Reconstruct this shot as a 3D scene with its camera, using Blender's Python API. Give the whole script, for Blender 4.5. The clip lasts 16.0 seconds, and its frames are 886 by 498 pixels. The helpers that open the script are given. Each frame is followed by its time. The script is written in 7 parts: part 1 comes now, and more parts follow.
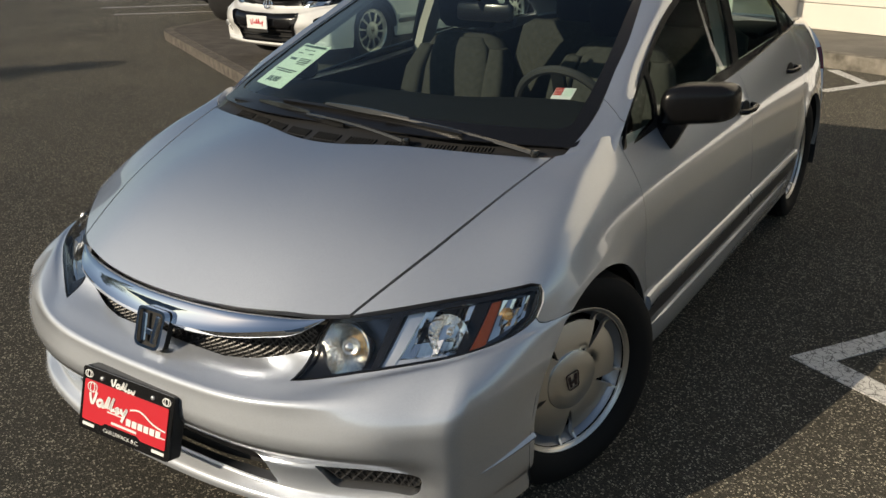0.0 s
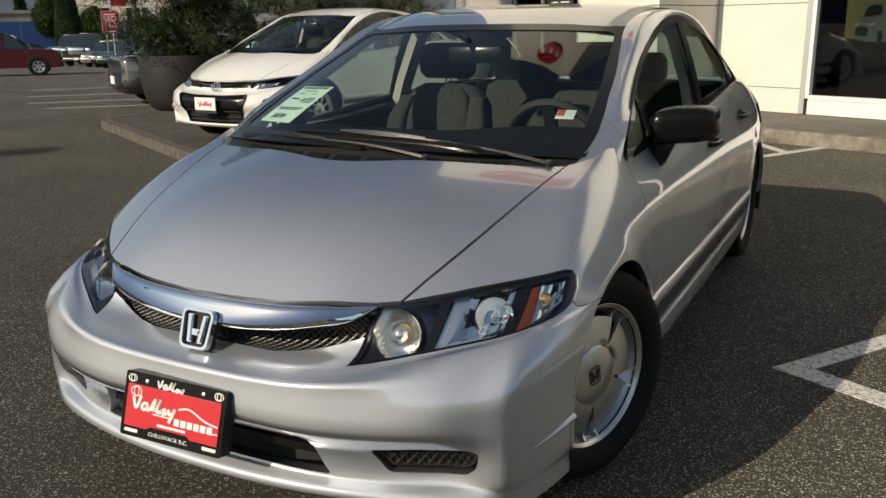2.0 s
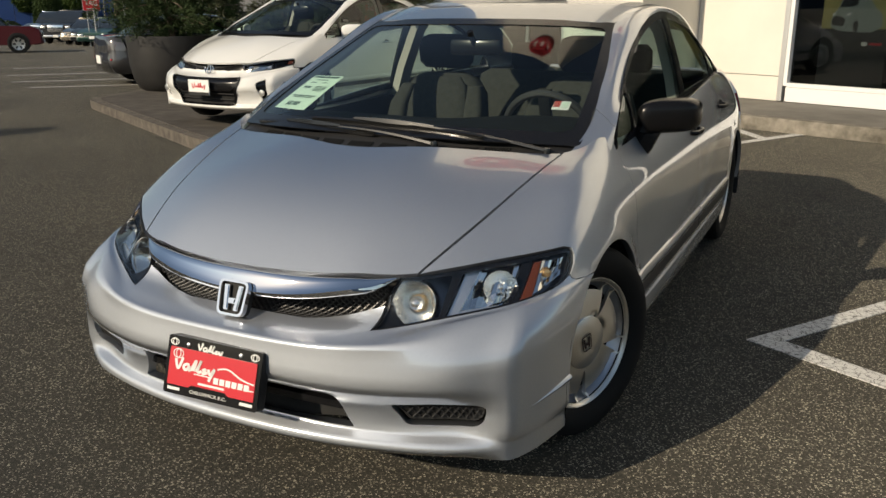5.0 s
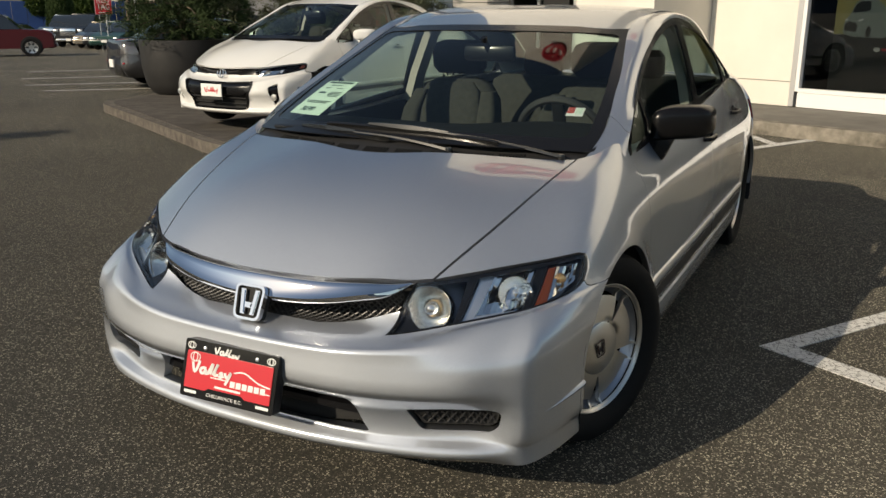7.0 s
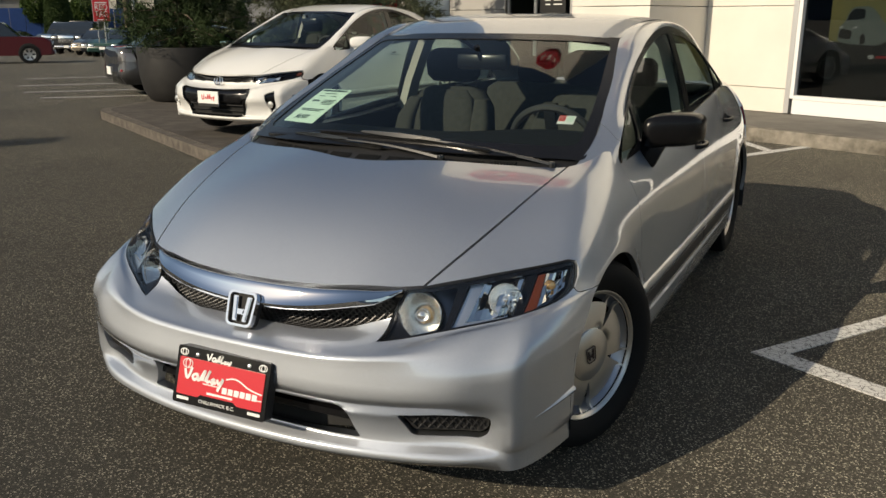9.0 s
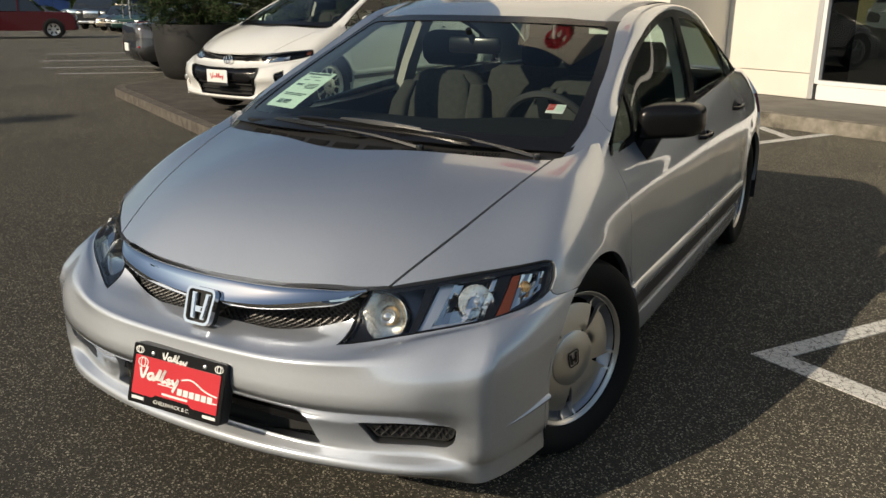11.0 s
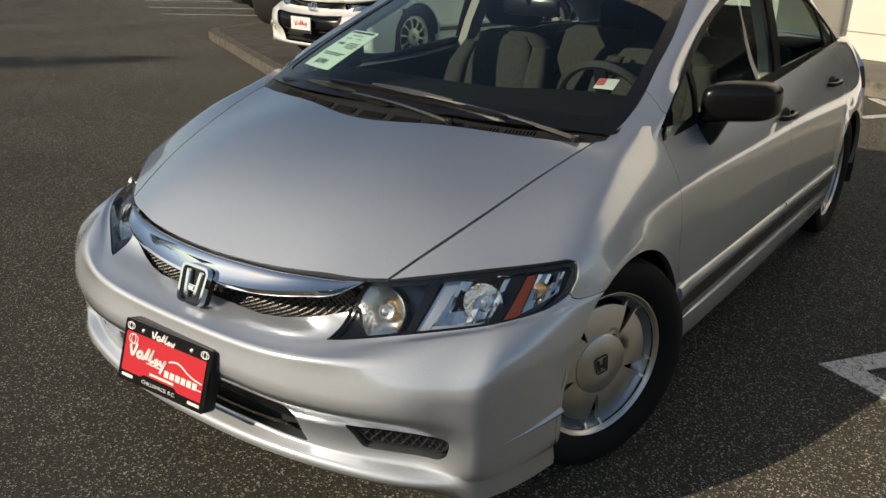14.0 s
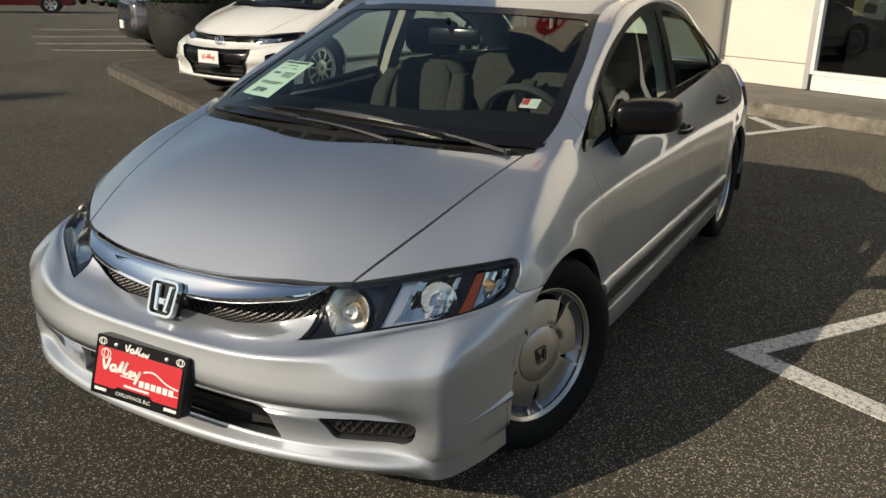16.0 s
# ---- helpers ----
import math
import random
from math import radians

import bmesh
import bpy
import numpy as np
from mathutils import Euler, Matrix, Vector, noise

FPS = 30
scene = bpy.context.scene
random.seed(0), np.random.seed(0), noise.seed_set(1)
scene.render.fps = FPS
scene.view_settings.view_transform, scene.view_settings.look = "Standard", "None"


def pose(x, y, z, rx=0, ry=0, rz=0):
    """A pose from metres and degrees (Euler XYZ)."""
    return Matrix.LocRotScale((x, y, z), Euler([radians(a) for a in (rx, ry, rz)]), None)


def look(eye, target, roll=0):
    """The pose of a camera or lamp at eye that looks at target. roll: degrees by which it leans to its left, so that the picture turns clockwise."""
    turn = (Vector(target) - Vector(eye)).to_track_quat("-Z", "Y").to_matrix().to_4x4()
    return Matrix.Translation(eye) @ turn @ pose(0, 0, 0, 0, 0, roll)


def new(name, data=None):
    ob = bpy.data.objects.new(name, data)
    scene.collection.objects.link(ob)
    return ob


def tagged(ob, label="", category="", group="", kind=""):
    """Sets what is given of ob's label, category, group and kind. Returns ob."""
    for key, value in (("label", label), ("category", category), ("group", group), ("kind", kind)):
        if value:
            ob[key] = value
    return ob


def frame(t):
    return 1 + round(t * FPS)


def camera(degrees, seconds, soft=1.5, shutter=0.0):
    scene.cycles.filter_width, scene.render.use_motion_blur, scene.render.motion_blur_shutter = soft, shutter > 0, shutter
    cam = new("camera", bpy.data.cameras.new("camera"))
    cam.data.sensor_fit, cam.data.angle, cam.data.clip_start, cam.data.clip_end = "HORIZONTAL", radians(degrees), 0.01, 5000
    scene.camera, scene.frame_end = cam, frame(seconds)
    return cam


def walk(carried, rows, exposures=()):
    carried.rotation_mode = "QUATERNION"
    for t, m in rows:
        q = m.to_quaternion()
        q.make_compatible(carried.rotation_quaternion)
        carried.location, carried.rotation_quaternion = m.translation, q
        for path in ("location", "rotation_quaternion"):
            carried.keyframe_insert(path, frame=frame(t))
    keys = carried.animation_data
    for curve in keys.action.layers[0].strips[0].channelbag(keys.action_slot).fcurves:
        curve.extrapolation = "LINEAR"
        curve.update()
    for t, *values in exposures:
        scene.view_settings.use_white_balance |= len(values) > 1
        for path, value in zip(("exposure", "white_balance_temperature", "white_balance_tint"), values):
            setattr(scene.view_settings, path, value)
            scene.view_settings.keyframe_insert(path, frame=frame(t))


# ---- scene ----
cam = camera(56.2, 16.0)
PATH = [
    (0, (1.619, -0.923, 1.5), (0.588, 0.625, 0.766), -0.7),
    (0.5, (1.531, -1.075, 1.509), (0.516, 0.524, 0.867), -0.9),
    (1, (1.416, -1.194, 1.47), (0.51, 0.479, 0.852), -1.9),
    (1.5, (1.394, -1.186, 1.334), (0.527, 0.516, 0.74), -0.8),
    (2, (1.469, -1.236, 1.298), (0.561, 0.47, 0.782), -0.8),
    (2.5, (1.49, -1.303, 1.3), (0.579, 0.404, 0.795), -1.7),
    (3, (1.486, -1.405, 1.314), (0.575, 0.302, 0.807), -1.3),
    (3.5, (1.492, -1.455, 1.327), (0.6, 0.26, 0.817), -1.6),
    (4, (1.509, -1.483, 1.335), (0.648, 0.243, 0.806), -0.7),
    (4.5, (1.508, -1.484, 1.345), (0.653, 0.236, 0.788), -0.3),
    (7, (1.495, -1.504, 1.36), (0.613, 0.205, 0.811), 0.0),
    (7.5, (1.494, -1.508, 1.362), (0.606, 0.2, 0.816), 0.0),
    (8, (1.499, -1.514, 1.365), (0.611, 0.194, 0.822), -0.0),
    (8.5, (1.511, -1.517, 1.369), (0.625, 0.194, 0.832), -0.0),
    (9, (1.522, -1.511, 1.367), (0.642, 0.204, 0.833), 0.0),
    (11.5, (1.588, -1.254, 1.38), (0.663, 0.409, 0.762), 0.3),
    (12, (1.561, -1.187, 1.38), (0.739, 0.501, 0.693), 0.8),
    (12.5, (1.475, -1.106, 1.39), (0.678, 0.586, 0.682), 1.7),
    (13, (1.467, -1.051, 1.391), (0.639, 0.631, 0.693), 1.7),
    (13.5, (1.564, -0.996, 1.395), (0.566, 0.597, 0.713), 1.2),
    (14, (1.639, -1.004, 1.411), (0.548, 0.521, 0.715), 1.8),
    (14.5, (1.642, -1.114, 1.409), (0.644, 0.477, 0.72), 0.6),
    (15, (1.631, -1.216, 1.416), (0.657, 0.387, 0.724), 0.4),
    (15.5, (1.634, -1.249, 1.418), (0.69, 0.381, 0.745), 1.2),
    (16, (1.651, -1.26, 1.415), (0.741, 0.409, 0.793), 1.5),
]
walk(cam, [(t, look(eye, target, roll)) for t, eye, target, roll in PATH], [(0.0, 0.0, 7600, 9), (16.0, 0.0, 7600, 9)])

import functools

# ---- light ----
SUN_FROM = Vector((-0.85, -1.70, 1.0)).normalized()
world = bpy.data.worlds.new("sky")
scene.world = world
world.use_nodes = True
_n = world.node_tree.nodes
_sky = _n.new("ShaderNodeTexSky")
_sky.sky_type, _sky.sun_disc = "NISHITA", False
_sky.dust_density, _sky.ozone_density = 0.5, 1.2
_sky.sun_elevation = math.asin(SUN_FROM.z)
_sky.sun_rotation = math.atan2(SUN_FROM.x, SUN_FROM.y)
_n["Background"].inputs["Strength"].default_value = 0.102
world.node_tree.links.new(_sky.outputs["Color"], _n["Background"].inputs["Color"])
sun = new("sun", bpy.data.lights.new("sun", "SUN"))
sun.data.energy, sun.data.angle, sun.data.color = 4.2, radians(0.53), (1.0, 0.92, 0.80)
sun.matrix_world = look(SUN_FROM * 40, (0, 0, 0))
scene.view_settings.exposure = 0.0


# ---- materials ----
def material(name, color, rough=0.5, metal=0.0, **extra):
    m = bpy.data.materials.new(name)
    m.use_nodes = True
    b = m.node_tree.nodes["Principled BSDF"]
    b.inputs["Base Color"].default_value = (*color, 1)
    b.inputs["Roughness"].default_value = rough
    b.inputs["Metallic"].default_value = metal
    for key, value in extra.items():
        b.inputs[key.replace("_", " ")].default_value = value
    return m


def add(m, kind, **values):
    n = m.node_tree.nodes.new(kind)
    for key, value in values.items():
        if key == "data_type":
            n.data_type = value
        elif key == "blend_type":
            n.blend_type = value
        elif key == "operation":
            n.operation = value
        elif key == "feature":
            n.feature = value
        else:
            n.inputs[key].default_value = value
    return n


def wire(m, a, b):
    m.node_tree.links.new(a, b)


def noise_of(m, scale, detail=3.0, rough=0.55, space="Object"):
    co = add(m, "ShaderNodeTexCoord")
    n = add(m, "ShaderNodeTexNoise", Scale=scale, Detail=detail, Roughness=rough)
    wire(m, co.outputs[space], n.inputs["Vector"])
    return n


def varied(m, scale, low, high, detail=3.0, slot="Base Color", at=(0.3, 0.7)):
    """Noise between two colours (or two values) into a slot."""
    n = noise_of(m, scale, detail)
    r = add(m, "ShaderNodeValToRGB")
    r.color_ramp.elements[0].position, r.color_ramp.elements[1].position = at
    for e, c in zip(r.color_ramp.elements, (low, high)):
        e.color = (*c, 1) if isinstance(c, tuple) else (c, c, c, 1)
    wire(m, n.outputs["Fac"], r.inputs["Fac"])
    wire(m, r.outputs["Color"], m.node_tree.nodes["Principled BSDF"].inputs[slot])
    return r


def bumped(m, scale, strength, distance=0.002, detail=3.0):
    n = noise_of(m, scale, detail)
    b = add(m, "ShaderNodeBump", Strength=strength, Distance=distance)
    wire(m, n.outputs["Fac"], b.inputs["Height"])
    wire(m, b.outputs["Normal"], m.node_tree.nodes["Principled BSDF"].inputs["Normal"])
    return m


def flake_paint(name, low, high, rough, sharp=0.36):
    """Metal flakes lying at many small angles under a clear coat."""
    m = bpy.data.materials.new(name)
    m.use_nodes = True
    m.node_tree.nodes.remove(m.node_tree.nodes["Principled BSDF"])
    grain = noise_of(m, 900.0, 1.0)
    ramp = add(m, "ShaderNodeValToRGB")
    for e, (at, c) in zip(ramp.color_ramp.elements, ((0.35, low), (0.65, high))):
        e.position, e.color = at, (*c, 1)
    wire(m, grain.outputs["Fac"], ramp.inputs["Fac"])
    flakes, wide, flat, coat = (add(m, "ShaderNodeBsdfGlossy", Roughness=r) for r in (rough, rough * 1.22, 0.20, 0.015))
    flakes.distribution = wide.distribution = "BECKMANN"
    for b in (flakes, wide, flat):
        wire(m, ramp.outputs["Color"], b.inputs["Color"])
    coat.inputs["Color"].default_value = (1, 1, 1, 1)
    spread, base, top = add(m, "ShaderNodeMixShader", Fac=0.4), add(m, "ShaderNodeMixShader", Fac=sharp), add(m, "ShaderNodeMixShader")
    wire(m, flakes.outputs[0], spread.inputs[1])
    wire(m, wide.outputs[0], spread.inputs[2])
    wire(m, spread.outputs[0], base.inputs[1])
    wire(m, flat.outputs[0], base.inputs[2])
    w = add(m, "ShaderNodeLayerWeight", Blend=0.5)
    q = add(m, "ShaderNodeMath", operation="POWER")
    q.inputs[1].default_value = 4.0
    f = add(m, "ShaderNodeMath", operation="MULTIPLY_ADD")
    f.inputs[1].default_value, f.inputs[2].default_value = 0.93, 0.055
    wire(m, w.outputs["Facing"], q.inputs[0])
    wire(m, q.outputs[0], f.inputs[0])
    wire(m, f.outputs[0], top.inputs[0])
    wire(m, base.outputs[0], top.inputs[1])
    wire(m, coat.outputs[0], top.inputs[2])
    wire(m, top.outputs[0], m.node_tree.nodes["Material Output"].inputs["Surface"])
    return m


SILVER = flake_paint("silver_paint", (0.52, 0.56, 0.62), (0.67, 0.71, 0.775), 0.67)
CHROME = material("chrome", (0.86, 0.87, 0.89), 0.035, 1.0)
BLACK_PLASTIC = bumped(material("black_plastic", (0.018, 0.018, 0.019), 0.5), 700.0, 0.25, 0.0006)
GLOSS_BLACK = material("gloss_black", (0.007, 0.007, 0.008), 0.24, Specular_IOR_Level=0.3, Coat_Weight=0.2, Coat_Roughness=0.05)
SATIN_BLACK = bumped(material("satin_black", (0.006, 0.006, 0.0065), 0.26, Specular_IOR_Level=0.32), 900.0, 0.06, 0.0003)
DARK = material("dark_void", (0.012, 0.012, 0.012), 0.8)
RUBBER = bumped(material("tyre_rubber", (0.009, 0.009, 0.009), 0.72, Specular_IOR_Level=0.25), 260.0, 0.3, 0.0012)
ALLOY = material("alloy", (0.76, 0.745, 0.71), 0.34, 0.95, Anisotropic=0.3)
_t = add(ALLOY, "ShaderNodeTangent")
ALLOY.node_tree.nodes["Principled BSDF"].inputs["Anisotropic Rotation"].default_value = 0.25
_t.direction_type, _t.axis = "RADIAL", "X"
wire(ALLOY, _t.outputs[0], ALLOY.node_tree.nodes["Principled BSDF"].inputs["Tangent"])
# alloy with a sky reflection put into its blue tint, for rim shelf and screws
ALLOY_SKY_TINT = material("alloy_sky_tint", (0.58, 0.60, 0.64), 0.36, 0.9)
WHEEL_INK = material("wheel_badge_ink", (0.035, 0.018, 0.018), 0.5)
RED = material("red_print", (0.62, 0.02, 0.035), 0.35, Coat_Weight=0.4)
WHITE_INK = material("white_ink", (0.82, 0.82, 0.80), 0.45)
BLACK_INK = material("black_ink", (0.02, 0.02, 0.02), 0.5)


def glass_material(name, tint, rough=0.0, gloss=0.9):
    """Thin pane: tinted transparency under a Fresnel gloss."""
    m = bpy.data.materials.new(name)
    m.use_nodes = True
    m.node_tree.nodes.remove(m.node_tree.nodes["Principled BSDF"])
    out = m.node_tree.nodes["Material Output"]
    t = add(m, "ShaderNodeBsdfTransparent", Color=(*tint, 1))
    g = add(m, "ShaderNodeBsdfGlossy", Color=(gloss, gloss, gloss, 1), Roughness=rough)
    w = add(m, "ShaderNodeLayerWeight", Blend=0.5)
    q = add(m, "ShaderNodeMath", operation="POWER")
    q.inputs[1].default_value = 5.0
    f = add(m, "ShaderNodeMath", operation="MULTIPLY_ADD")
    f.inputs[1].default_value, f.inputs[2].default_value = 0.92, 0.042
    x = add(m, "ShaderNodeMixShader")
    wire(m, w.outputs["Facing"], q.inputs[0])
    wire(m, q.outputs[0], f.inputs[0])
    wire(m, f.outputs[0], x.inputs[0])
    wire(m, t.outputs[0], x.inputs[1])
    wire(m, g.outputs[0], x.inputs[2])
    wire(m, x.outputs[0], out.inputs["Surface"])
    return m


GLASS = glass_material("car_glass", (0.70, 0.82, 0.78))
LENS = glass_material("lamp_lens", (0.93, 0.94, 0.95))


# ---- geometry tools ----
@functools.lru_cache(None)
def bending(knots):
    """Second derivatives at the knots of a natural cubic spline, per unit value."""
    k = np.asarray(knots, float)
    n = len(k)
    h = np.diff(k)
    a, b = np.eye(n), np.zeros((n, n))
    for i in range(1, n - 1):
        a[i, i - 1 : i + 2] = h[i - 1], 2 * (h[i - 1] + h[i]), h[i]
        b[i, i - 1 : i + 2] = 6 / h[i - 1], -6 / h[i - 1] - 6 / h[i], 6 / h[i]
    return np.linalg.solve(a, b)


def basis(knots, t):
    """Rows of natural cubic spline weights: value(t) = row @ values at the knots."""
    second = bending(tuple(knots))
    k, t = np.asarray(knots, float), np.atleast_1d(np.asarray(t, float))
    n = len(k)
    h = np.diff(k)
    i = np.clip(np.searchsorted(k, t) - 1, 0, n - 2)
    w, eye = h[i], np.eye(n)
    q = ((t - k[i]) / w)[:, None]
    w = w[:, None]
    p = 1 - q
    return p * eye[i] + q * eye[i + 1] + ((p**3 - p) * second[i] + (q**3 - q) * second[i + 1]) * w * w / 6


class Loft:
    """A smooth surface through curves: rows of points at knots v, each with points at knots u."""

    out = 1  # -1 where u x v points inwards

    def __init__(self, u, v, rows, out=1):
        self.u, self.v, self.p, self.out = tuple(u), tuple(v), np.asarray(rows, float), out

    def at(self, uv):
        uv = np.asarray(uv, float).reshape(-1, 2)
        bu, bv = basis(self.u, uv[:, 0]), basis(self.v, uv[:, 1])
        return np.einsum("nv,nu,vuk->nk", bv, bu, self.p)

    def normals(self, uv, e=1e-3):
        uv = np.asarray(uv, float).reshape(-1, 2)
        du = self.at(uv + (e, 0)) - self.at(uv - (e, 0))
        dv = self.at(uv + (0, e)) - self.at(uv - (0, e))
        n = np.cross(du, dv) * self.out
        return n / np.maximum(np.linalg.norm(n, axis=1), 1e-12)[:, None]


def curve(points, n):
    """n points along a natural spline through a few points, chord by chord."""
    p = np.asarray(points, float)
    k = np.r_[0, np.cumsum(np.linalg.norm(np.diff(p, axis=0), axis=1))]
    return basis(k, np.linspace(0, k[-1], n)) @ p


def rounded(corners, radius, steps=5):
    """A closed polygon with rounded corners."""
    out, c = [], [Vector(q) for q in corners]
    for i, q in enumerate(c):
        a, b = c[i - 1] - q, c[(i + 1) % len(c)] - q
        r = min(radius, a.length * 0.48, b.length * 0.48)
        a, b = q + a.normalized() * r, q + b.normalized() * r
        for j in range(steps + 1):
            s = j / steps
            out.append(tuple((1 - s) ** 2 * a + 2 * s * (1 - s) * q + s * s * b))
    return out


def dense(poly, step, closed=True):
    out = []
    for a, b in zip(poly, poly[1:] + poly[:1] if closed else poly[1:]):
        n = max(1, int(math.dist(a, b) / step))
        out += [tuple(np.array(a) + (np.array(b) - np.array(a)) * i / n) for i in range(n)]
    return out if closed else out + [tuple(poly[-1])]


def inside(points, poly):
    x, y = np.asarray(points, float).reshape(-1, 2).T
    p = np.asarray(poly, float)
    hit = np.zeros(len(x), bool)
    for (x1, y1), (x2, y2) in zip(p, np.roll(p, -1, 0)):
        cross = (y1 > y) != (y2 > y)
        with np.errstate(divide="ignore", invalid="ignore"):
            hit ^= cross & (x < (x2 - x1) * (y - y1) / (y2 - y1 + 1e-15) + x1)
    return hit


def mesh_object(name, verts, faces, mat, parent=None, normals=None, smooth=True, label=""):
    me = bpy.data.meshes.new(name)
    me.from_pydata([tuple(v) for v in verts], [], [tuple(f) for f in faces])
    me.materials.append(mat)
    if smooth:
        me.shade_smooth()
    if normals is not None:
        me.normals_split_custom_set_from_vertices([tuple(n) for n in normals])
    ob = new(name, me)
    if parent is not None:
        ob.parent = parent
    if label:
        tagged(ob, label)
    return ob


def skin(surf, outline, holes=(), step=0.03, lip=0.0, off=0.0, edge=0.02, lines=()):
    """Triangles of the part of a surface inside an outline and outside holes, with a lip turned inwards along every edge."""
    from mathutils.geometry import delaunay_2d_cdt as cdt

    loops = [dense(list(map(tuple, q)), edge) for q in (outline, *holes)]
    o = np.array(loops[0])
    (u0, v0), (u1, v1) = o.min(0), o.max(0)
    g = np.stack(np.meshgrid(np.arange(u0 + step / 2, u1, step), np.arange(v0 + step / 2, v1, step)), -1).reshape(-1, 2)
    keep = inside(g, loops[0])
    for q in loops[1:]:
        keep &= ~inside(g, q)
    g = g[keep]
    if len(g):
        for q in loops:
            q = np.array(q)
            near = np.sqrt(((g[:, None] - q[None]) ** 2).sum(-1)).min(1)
            g = g[near > edge * 0.45]
    pts, edges = [], []
    for q in loops:
        s = len(pts)
        pts += list(q)
        edges += [(s + i, s + (i + 1) % len(q)) for i in range(len(q))]
    for q in lines:
        q, s = dense(list(q), edge, False), len(pts)
        pts += q
        edges += [(s + i, s + i + 1) for i in range(len(q) - 1)]
        if len(g):
            near = np.sqrt(((g[:, None] - np.array(q)[None]) ** 2).sum(-1)).min(1)
            g = g[near > edge * 0.3]
    pts += [tuple(q) for q in g]
    vs, es, fs, *_ = cdt([Vector(q) for q in pts], edges, [], 0, 1e-7)
    uv = np.array([tuple(q) for q in vs])
    mid = np.array([uv[list(f)].mean(0) for f in fs])
    ok = inside(mid, loops[0])
    for q in loops[1:]:
        ok &= ~inside(mid, q)
    faces = [tuple(f) for f, k in zip(fs, ok) if k]
    p, n = surf.at(uv), surf.normals(uv)
    p = p + n * off
    verts, norms = list(p), list(n)
    if faces:
        a, b, c = (p[list(i)] for i in zip(*faces))
        if (np.cross(b - a, c - a) * n[[f[0] for f in faces]]).sum() < 0:
            faces = [f[::-1] for f in faces]
    if lip:
        count = {}
        for f in faces:
            for i in range(3):
                e = (f[i], f[(i + 1) % 3])
                count[e] = 1
        for (i, j) in [e for e in count if (e[1], e[0]) not in count]:
            s = len(verts)
            side = np.cross(p[j] - p[i], n[i])
            side = side / max(np.linalg.norm(side), 1e-9)
            verts += [p[i], p[j], p[j] - n[j] * lip, p[i] - n[i] * lip]
            norms += [side] * 4
            faces.append((s + 1, s, s + 3, s + 2))
    return verts, faces, norms


def skinned(name, surf, outline, mat, parent=None, holes=(), step=0.03, lip=0.012, off=0.0, edge=0.02, label="", flip=False, lines=()):
    v, f, n = skin(surf, outline, holes, step, lip, off, edge, lines)
    if flip:
        v = [np.array(q) * (-1, 1, 1) for q in v]
        n = [np.array(q) * (-1, 1, 1) for q in n]
        f = [q[::-1] for q in f]
    return mesh_object(name, v, f, mat, parent, n, label=label)


def part(name, bm, mat, parent=None, label="", smooth=True, sharp=35):
    me = bpy.data.meshes.new(name)
    bmesh.ops.recalc_face_normals(bm, faces=bm.faces)
    bm.to_mesh(me)
    bm.free()
    me.materials.append(mat)
    if smooth:
        me.shade_smooth()
        me.set_sharp_from_angle(angle=radians(sharp))
    ob = new(name, me)
    if parent is not None:
        ob.parent = parent
    if label:
        tagged(ob, label)
    return ob


def box(size, at=(0, 0, 0), bevel=0.0, turn=None, bm=None, segments=2):
    bm = bm or bmesh.new()
    m = Matrix.Translation(at) @ (turn or Matrix()) @ Matrix.Diagonal((*size, 1))
    made = bmesh.ops.create_cube(bm, size=1, matrix=m)["verts"]
    if bevel:
        es = list({e for v in made for e in v.link_edges})
        bmesh.ops.bevel(bm, geom=es, offset=bevel, segments=segments, affect="EDGES", profile=0.5)
    return bm


def lathe(profile, n=48, axis="x", bm=None, m=None):
    """A profile of (radius, height) turned round an axis; closed where the radius is 0."""
    bm = bm or bmesh.new()
    rings = []
    for r, h in profile:
        if r < 1e-6:
            rings.append([bm.verts.new((h, 0, 0))])
        else:
            rings.append([bm.verts.new((h, r * math.cos(2 * math.pi * i / n), r * math.sin(2 * math.pi * i / n))) for i in range(n)])
    for a, b in zip(rings, rings[1:]):
        for i in range(n):
            j = (i + 1) % n
            q = [a[i % len(a)], a[j % len(a)], b[j % len(b)], b[i % len(b)]]
            q = list(dict.fromkeys(q))
            if len(q) > 2:
                bm.faces.new(q)
    turn = {"x": Matrix(), "z": Matrix.Rotation(-math.pi / 2, 4, "Y"), "y": Matrix.Rotation(math.pi / 2, 4, "Z")}[axis]
    vs = [v for ring in rings for v in ring]
    bmesh.ops.transform(bm, matrix=(m or Matrix()) @ turn, verts=vs)
    return bm


def sweep(path, section, bm=None, up=(0, 0, 1), cap=True, scale=None):
    """A closed section (side, up) carried along a path."""
    bm = bm or bmesh.new()
    p = [Vector(q) for q in path]
    rings = []
    for i, q in enumerate(p):
        d = (p[min(i + 1, len(p) - 1)] - p[max(i - 1, 0)]).normalized()
        s = d.cross(Vector(up)).normalized()
        w = s.cross(d)
        k = scale[i] if scale else 1.0
        rings.append([bm.verts.new(q + (s * a + w * b) * k) for a, b in section])
    for a, b in zip(rings, rings[1:]):
        for i in range(len(section)):
            j = (i + 1) % len(section)
            bm.faces.new((a[i], a[j], b[j], b[i]))
    if cap:
        bm.faces.new(rings[0][::-1])
        bm.faces.new(rings[-1])
    return bm


def circle(r, n=8):
    return [(r * math.cos(2 * math.pi * i / n), r * math.sin(2 * math.pi * i / n)) for i in range(n)]


